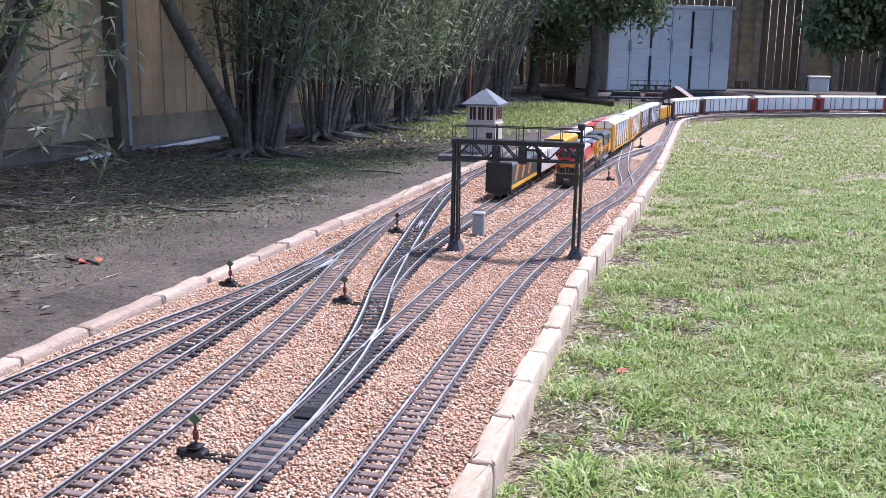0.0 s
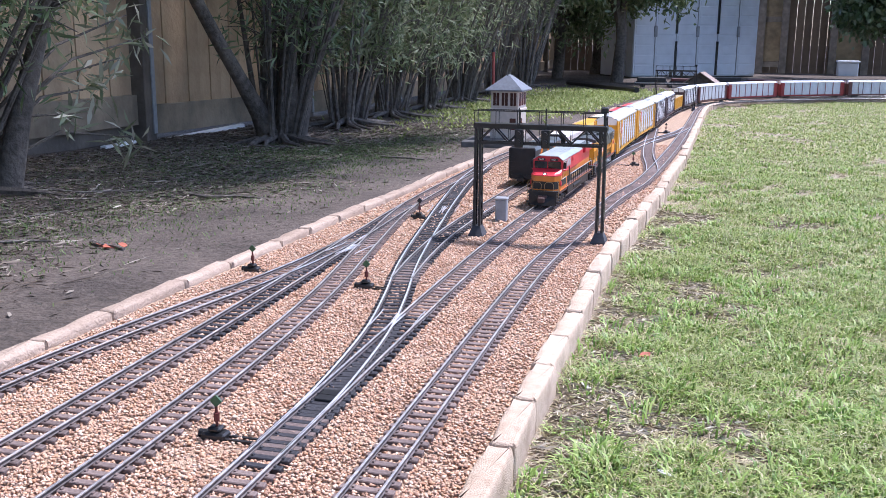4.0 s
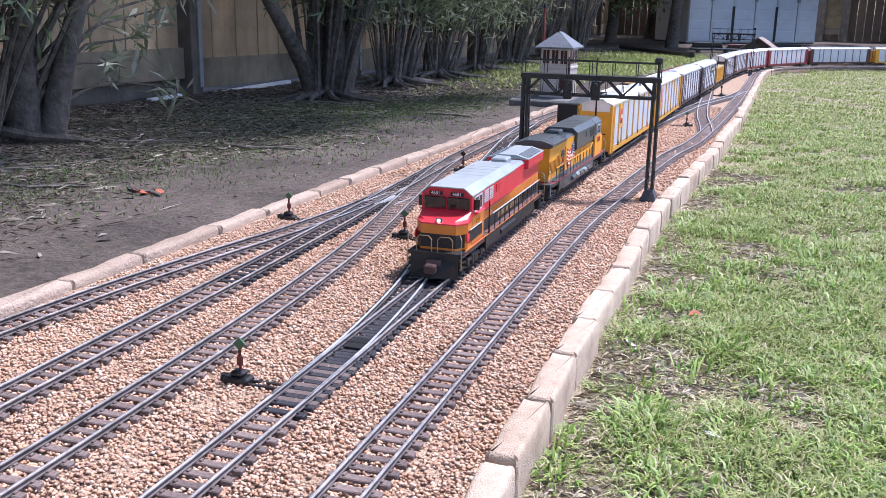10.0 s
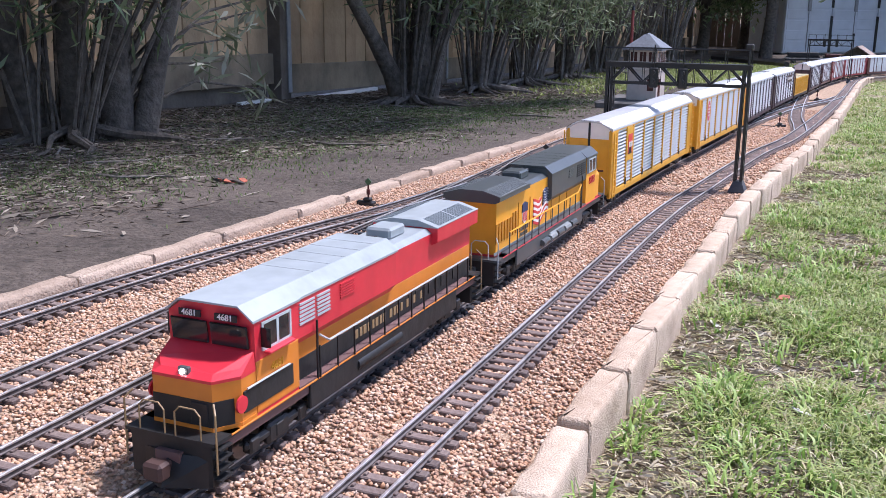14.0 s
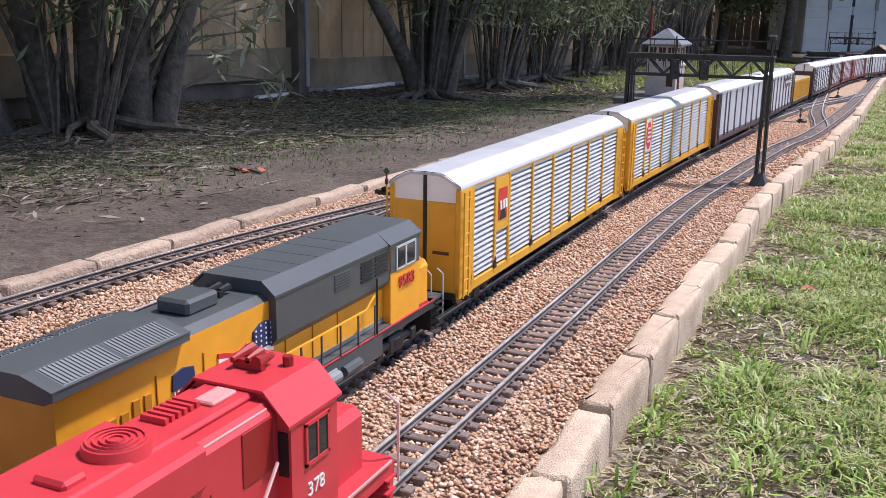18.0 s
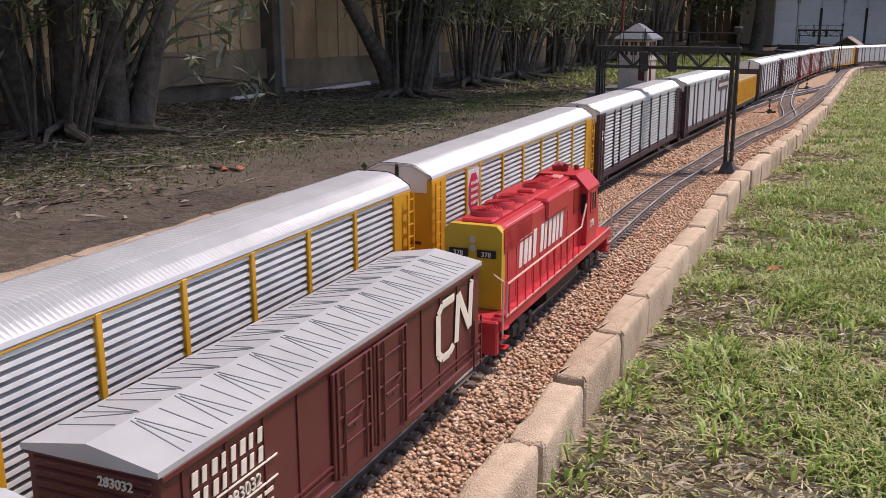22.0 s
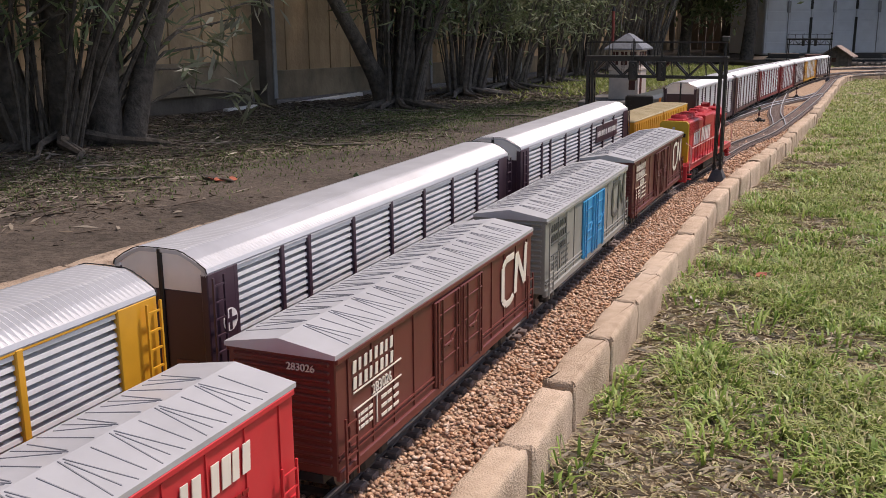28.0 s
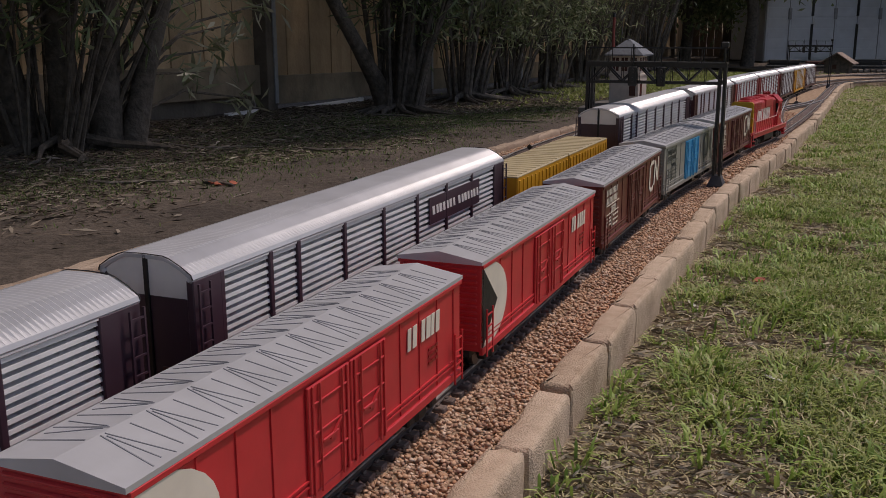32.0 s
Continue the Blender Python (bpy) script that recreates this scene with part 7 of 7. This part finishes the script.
def blades(n, x0, x1, y0, y1, h, w, seed):
    r = np.random.RandomState(seed)
    x, y = r.uniform(x0, x1, n), r.uniform(y0, y1, n)
    lush = lushness(x, y)
    keep = (r.random_sample(n) < 0.22 + 0.78 * lush) & (x > xr_at(y) + 0.026)
    x, y, lush = x[keep], y[keep], lush[keep]
    m = len(x)
    z = lawn_z(x, y)
    a = r.uniform(0, 6.28, m)
    hh = h * r.uniform(0.2, 1.1, m) * (0.35 + 0.75 * lush)
    le = h * r.uniform(0.5, 2.3, m)
    ww = w * r.uniform(0.7, 1.3, m)
    dx, dy = np.cos(a), np.sin(a)
    sx_, sy_ = -dy * ww, dx * ww
    p0 = np.stack([x - sx_, y - sy_, z - 0.004], 1)
    p1 = np.stack([x + sx_, y + sy_, z - 0.004], 1)
    q0 = np.stack([x + dx * le * 0.4 - sx_ * 0.8, y + dy * le * 0.4 - sy_ * 0.8, z + hh * 0.8], 1)
    q1 = np.stack([x + dx * le * 0.4 + sx_ * 0.8, y + dy * le * 0.4 + sy_ * 0.8, z + hh * 0.8], 1)
    t = np.stack([x + dx * le, y + dy * le, z + hh * 0.75], 1)
    v = np.stack([p0, p1, q0, q1, t], 1).reshape(-1, 3)
    f = np.array([(0, 1, 3), (0, 3, 2), (2, 3, 4)])
    f3 = f[None] + 5 * np.arange(m)[:, None, None]
    dry = r.random_sample(m) < 0.72 - 0.62 * lush
    return fast_mesh("grass", v, f3[~dry].reshape(-1, 3), m_grass), fast_mesh("grass", v, f3[dry].reshape(-1, 3), m_dry)


GL = "bright green lawn grass with dry patches"
for k, (n, x0, x1, y0, y1, h, w) in enumerate(((270000, 0.16, 1.7, 1.3, 3.6, 0.020, 0.0012), (330000, 0.16, 3.4, 3.6, 6.5, 0.020, 0.0018), (260000, 0.25, 7.5, 6.5, 13.6, 0.020, 0.0045), (60000, 0.16, 8.0, -3.0, 1.3, 0.032, 0.007), (50000, 1.7, 8.0, 1.3, 3.6, 0.032, 0.006), (40000, 3.4, 8.0, 3.6, 6.5, 0.032, 0.006))):
    green, dry = blades(n, x0, x1, y0, y1, h, w, 30 + k)
    tagged(new("grass", green), GL, "grass", kind="stuff")
    tagged(new("grass", dry), "dry straw-coloured grass in the lawn", "grass", kind="stuff")


def tufts(n, per, x0, x1, y0, y1, h, w, rad, seed):
    """Clumps of longer, brighter grass in the lawn."""
    r = np.random.RandomState(seed)
    cx, cy = r.uniform(x0, x1, n), r.uniform(y0, y1, n)
    ok = r.random_sample(n) < 0.15 + 0.85 * lushness(cx, cy)
    cx, cy = cx[ok], cy[ok]
    k = np.repeat(np.arange(len(cx)), per)
    big = r.uniform(0.5, 1.3, len(cx))[k]
    x, y = cx[k] + r.normal(0, rad, len(k)) * big, cy[k] + r.normal(0, rad, len(k)) * big
    ok = x > xr_at(y) + 0.026
    x, y, k, big = x[ok], y[ok], k[ok], big[ok]
    z = lawn_z(x, y)
    dx, dy = x - cx[k] + r.normal(0, rad * 0.7, len(x)), y - cy[k] + r.normal(0, rad * 0.7, len(x))
    d = np.hypot(dx, dy) + 1e-6
    dx, dy = dx / d, dy / d
    hh, le = h * big * r.uniform(0.4, 1.1, len(x)), h * big * r.uniform(0.3, 1.5, len(x))
    sx_, sy_ = -dy * w, dx * w
    p0, p1 = np.stack([x - sx_, y - sy_, z - 0.003], 1), np.stack([x + sx_, y + sy_, z - 0.003], 1)
    q0 = np.stack([x + dx * le * 0.4 - sx_, y + dy * le * 0.4 - sy_, z + hh * 0.75], 1)
    q1 = np.stack([x + dx * le * 0.4 + sx_, y + dy * le * 0.4 + sy_, z + hh * 0.75], 1)
    t = np.stack([x + dx * le, y + dy * le, z + hh * 0.85], 1)
    m = len(x)
    f = np.array([(0, 1, 3), (0, 3, 2), (2, 3, 4)])
    f = (f[None] + 5 * np.arange(m)[:, None, None]).reshape(-1, 3)
    return tagged(new("grass", fast_mesh("grass", np.stack([p0, p1, q0, q1, t], 1).reshape(-1, 3), f, m_tuft)), "brighter tufts of grass in the lawn", "grass", kind="stuff")


tufts(2000, 28, 0.16, 1.7, 1.3, 3.6, 0.024, 0.0017, 0.017, 71)
tufts(1500, 28, 0.16, 3.4, 3.6, 6.5, 0.024, 0.0024, 0.026, 72)


def litter(n, x0, x1, y0, y1, ln, wd, seed, label, m, lawn_side=False, near=0.0):
    r = np.random.RandomState(seed)
    x, y = r.uniform(x0, x1, n), r.uniform(y0, y1, n)
    if lawn_side:
        ok = (x > xr_at(y) + 0.03) & (r.random_sample(n) < np.maximum(np.exp(-(x - xr_at(y)) / near), 0.8 * (1 - lushness(x, y)) ** 2))
    else:
        ok = (x < xl_at(y) - 0.05) & (r.random_sample(n) < np.clip((xl_at(y) - x - 0.36 - 0.2 * np.sin(y * 4)) / 0.7, 0.025, 1))
    x, y = x[ok], y[ok]
    n = len(x)
    z = (lawn_z(x, y) if lawn_side else earth(x, y)) + r.uniform(0.0, 0.005, n)
    c = np.stack([x, y, z], 1)
    a = r.uniform(0, 6.28, n)
    d = np.stack([np.cos(a), np.sin(a), r.uniform(-0.15, 0.2, n)], 1)
    s = np.stack([-np.sin(a), np.cos(a), r.uniform(-0.4, 0.4, n)], 1)
    L_, W_ = ln * r.uniform(0.4, 1.4, (n, 1)), wd * r.uniform(0.6, 1.3, (n, 1))
    v = np.stack([c - d * L_ / 2, c + s * W_ + [0, 0, 0.003], c + d * L_ / 2, c - s * W_], 1).reshape(-1, 3)
    ob = new("leaf_litter", fast_mesh("leaf_litter", v, np.arange(n * 4).reshape(n, 4), m))
    return tagged(ob, label, "leaf litter", kind="stuff")


litter(110000, 0.16, 1.5, 1.4, 4.4, 0.026, 0.0008, 41, "dry straw and leaves between the grass and the edging", m_straw, True, 0.5)
litter(14000, 0.16, 1.5, 4.4, 9.0, 0.035, 0.0014, 43, "dry straw and leaves between the grass and the edging", m_straw, True, 0.12)
litter(46000, -3.0, -0.7, 2.2, 8.5, 0.036, 0.0014, 42, "fallen narrow dry leaves on the bare earth", m_litter)
litter(2300, -3.0, -0.95, 2.2, 7.6, 0.085, 0.0036, 44, "larger pale fallen leaves and bark strips on the earth", m_litter2)


def weeds(n, seed, patches, h, w, label, m):
    """Low green growth in loose patches on the earth."""
    r = np.random.RandomState(seed)
    P = np.array(patches)
    k = r.randint(0, len(P), n)
    x = P[k, 0] + r.normal(0, 1, n) * P[k, 2]
    y = P[k, 1] + r.normal(0, 1, n) * P[k, 3]
    ok = (x < xl_at(y) - 0.12) & (x > FX + 0.1)
    x, y = x[ok], y[ok]
    n = len(x)
    z = earth(x, y)
    a = r.uniform(0, 6.28, n)
    hh, le = h * r.uniform(0.3, 1.3, n), h * r.uniform(0.3, 1.2, n)
    dx, dy = np.cos(a), np.sin(a)
    p0 = np.stack([x + dy * w, y - dx * w, z + hh * 0.4], 1)
    p1 = np.stack([x - dy * w, y + dx * w, z + hh * 0.4], 1)
    q = np.stack([x + dx * le, y + dy * le, z + hh], 1)
    b = np.stack([x - dx * w, y - dy * w, z - 0.003], 1)
    v = np.stack([b, p0, q, p1], 1).reshape(-1, 3)
    return tagged(new("weeds", fast_mesh("weeds", v, np.arange(n * 4).reshape(n, 4), m)), label, "weeds", kind="stuff")


weeds(34000, 61, [(-1.6, 4.2, 0.5, 0.5), (-2.2, 5.3, 0.35, 0.5), (-1.35, 5.6, 0.25, 0.6), (-1.9, 3.2, 0.4, 0.4), (-1.5, 6.9, 0.3, 0.7), (-1.8, 6.0, 0.3, 0.3)], 0.010, 0.0019, "low green clover and weeds on the earth", m_weed)
weeds(16000, 62, [(-1.2, 10.6, 0.45, 1.0), (-1.1, 12.6, 0.4, 1.0), (-1.7, 11.5, 0.4, 1.5), (-0.9, 14.0, 0.5, 0.6)], 0.03, 0.008, "patch of bright green grass beyond the tower", m_grass)


def fallen_leaf(x, y, z, rz, ln, wd, m, label):
    ob = thing("fallen_leaf", label, "leaf", "fallen leaves", pose(x, y, z, 8, 12, rz))
    mb = MB()
    pts = [(0, -ln / 2), (wd * 0.8, -ln * 0.2), (wd, ln * 0.1), (wd * 0.5, ln * 0.38), (0, ln / 2), (-wd * 0.5, ln * 0.38), (-wd, ln * 0.1), (-wd * 0.8, -ln * 0.2)]
    mb.ring([[(a, b, 0.05 * abs(a) + q) for a, b in pts] for q in (0.0, 0.0012)])
    part("blade", mb, m, ob)
    part("midrib", MB().cyl((0, -ln * 0.6, 0.001), (0, ln / 2, 0.0015), 0.0009, 4), m, ob)


def dead_stick(pts, r, seed):
    ob = thing("dead_stick", "dry grey-brown root lying on the bare earth", "stick", "sticks on the earth")
    q = [(x, y, float(earth(np.array(x), np.array(y))) + r * 0.6) for x, y in pts]
    part("stem", MB().tube(q, [r, r * 0.9, r * 0.7, r * 0.4][: len(q)], 6), m_bark2, ob)


rk = random.Random(8)
for cx, cy, ln in ((-1.35, 4.15, 0.45), (-1.05, 5.4, 0.35), (-2.2, 3.6, 0.4), (-1.9, 3.75, 0.5), (-2.0, 4.3, 0.4), (-1.6, 3.3, 0.35), (-1.2, 3.2, 0.2), (-1.7, 5.2, 0.4), (-2.4, 5.6, 0.45), (-2.1, 6.2, 0.4), (-1.4, 6.4, 0.3), (-2.6, 4.6, 0.4)):
    a = rk.uniform(-0.9, 0.9)
    dead_stick([(cx + math.cos(a + 0.35 * math.sin(q)) * ln * (q / 3 - 0.5), cy + math.sin(a + 0.35 * math.sin(q)) * ln * (q / 3 - 0.5)) for q in range(4)], rk.uniform(0.004, 0.009), 1)
m_pale_leaf = mat("pale_leaf", (0.62, 0.60, 0.55), 0.7, 0, 0.1, 60)
m_red_leaf = mat("red_leaf", (0.34, 0.09, 0.05), 0.7, 0, 0.2, 60)
fallen_leaf(0.21, 2.55, -0.048, 35, 0.038, 0.007, m_pale_leaf, "pale dry leaf lying beside the edging")
fallen_leaf(0.299, 2.733, -0.042, -50, 0.024, 0.009, m_red_leaf, "reddish dry leaf lying in the grass")
for k, (dx, dy) in enumerate(((0, 0), (0.035, 0.02), (-0.03, 0.015), (0.012, -0.022))):
    fallen_leaf(-1.19 + dx, 3.19 + dy, float(earth(np.array(-1.19 + dx), np.array(3.19 + dy))) + 0.004, 40 * k, 0.04, 0.012, m_red_leaf, "reddish fallen leaf on the bare earth")
fallen_leaf(0.361, 2.226, -0.044, 70, 0.026, 0.008, m_pale_leaf, "pale dry leaf lying in the grass")


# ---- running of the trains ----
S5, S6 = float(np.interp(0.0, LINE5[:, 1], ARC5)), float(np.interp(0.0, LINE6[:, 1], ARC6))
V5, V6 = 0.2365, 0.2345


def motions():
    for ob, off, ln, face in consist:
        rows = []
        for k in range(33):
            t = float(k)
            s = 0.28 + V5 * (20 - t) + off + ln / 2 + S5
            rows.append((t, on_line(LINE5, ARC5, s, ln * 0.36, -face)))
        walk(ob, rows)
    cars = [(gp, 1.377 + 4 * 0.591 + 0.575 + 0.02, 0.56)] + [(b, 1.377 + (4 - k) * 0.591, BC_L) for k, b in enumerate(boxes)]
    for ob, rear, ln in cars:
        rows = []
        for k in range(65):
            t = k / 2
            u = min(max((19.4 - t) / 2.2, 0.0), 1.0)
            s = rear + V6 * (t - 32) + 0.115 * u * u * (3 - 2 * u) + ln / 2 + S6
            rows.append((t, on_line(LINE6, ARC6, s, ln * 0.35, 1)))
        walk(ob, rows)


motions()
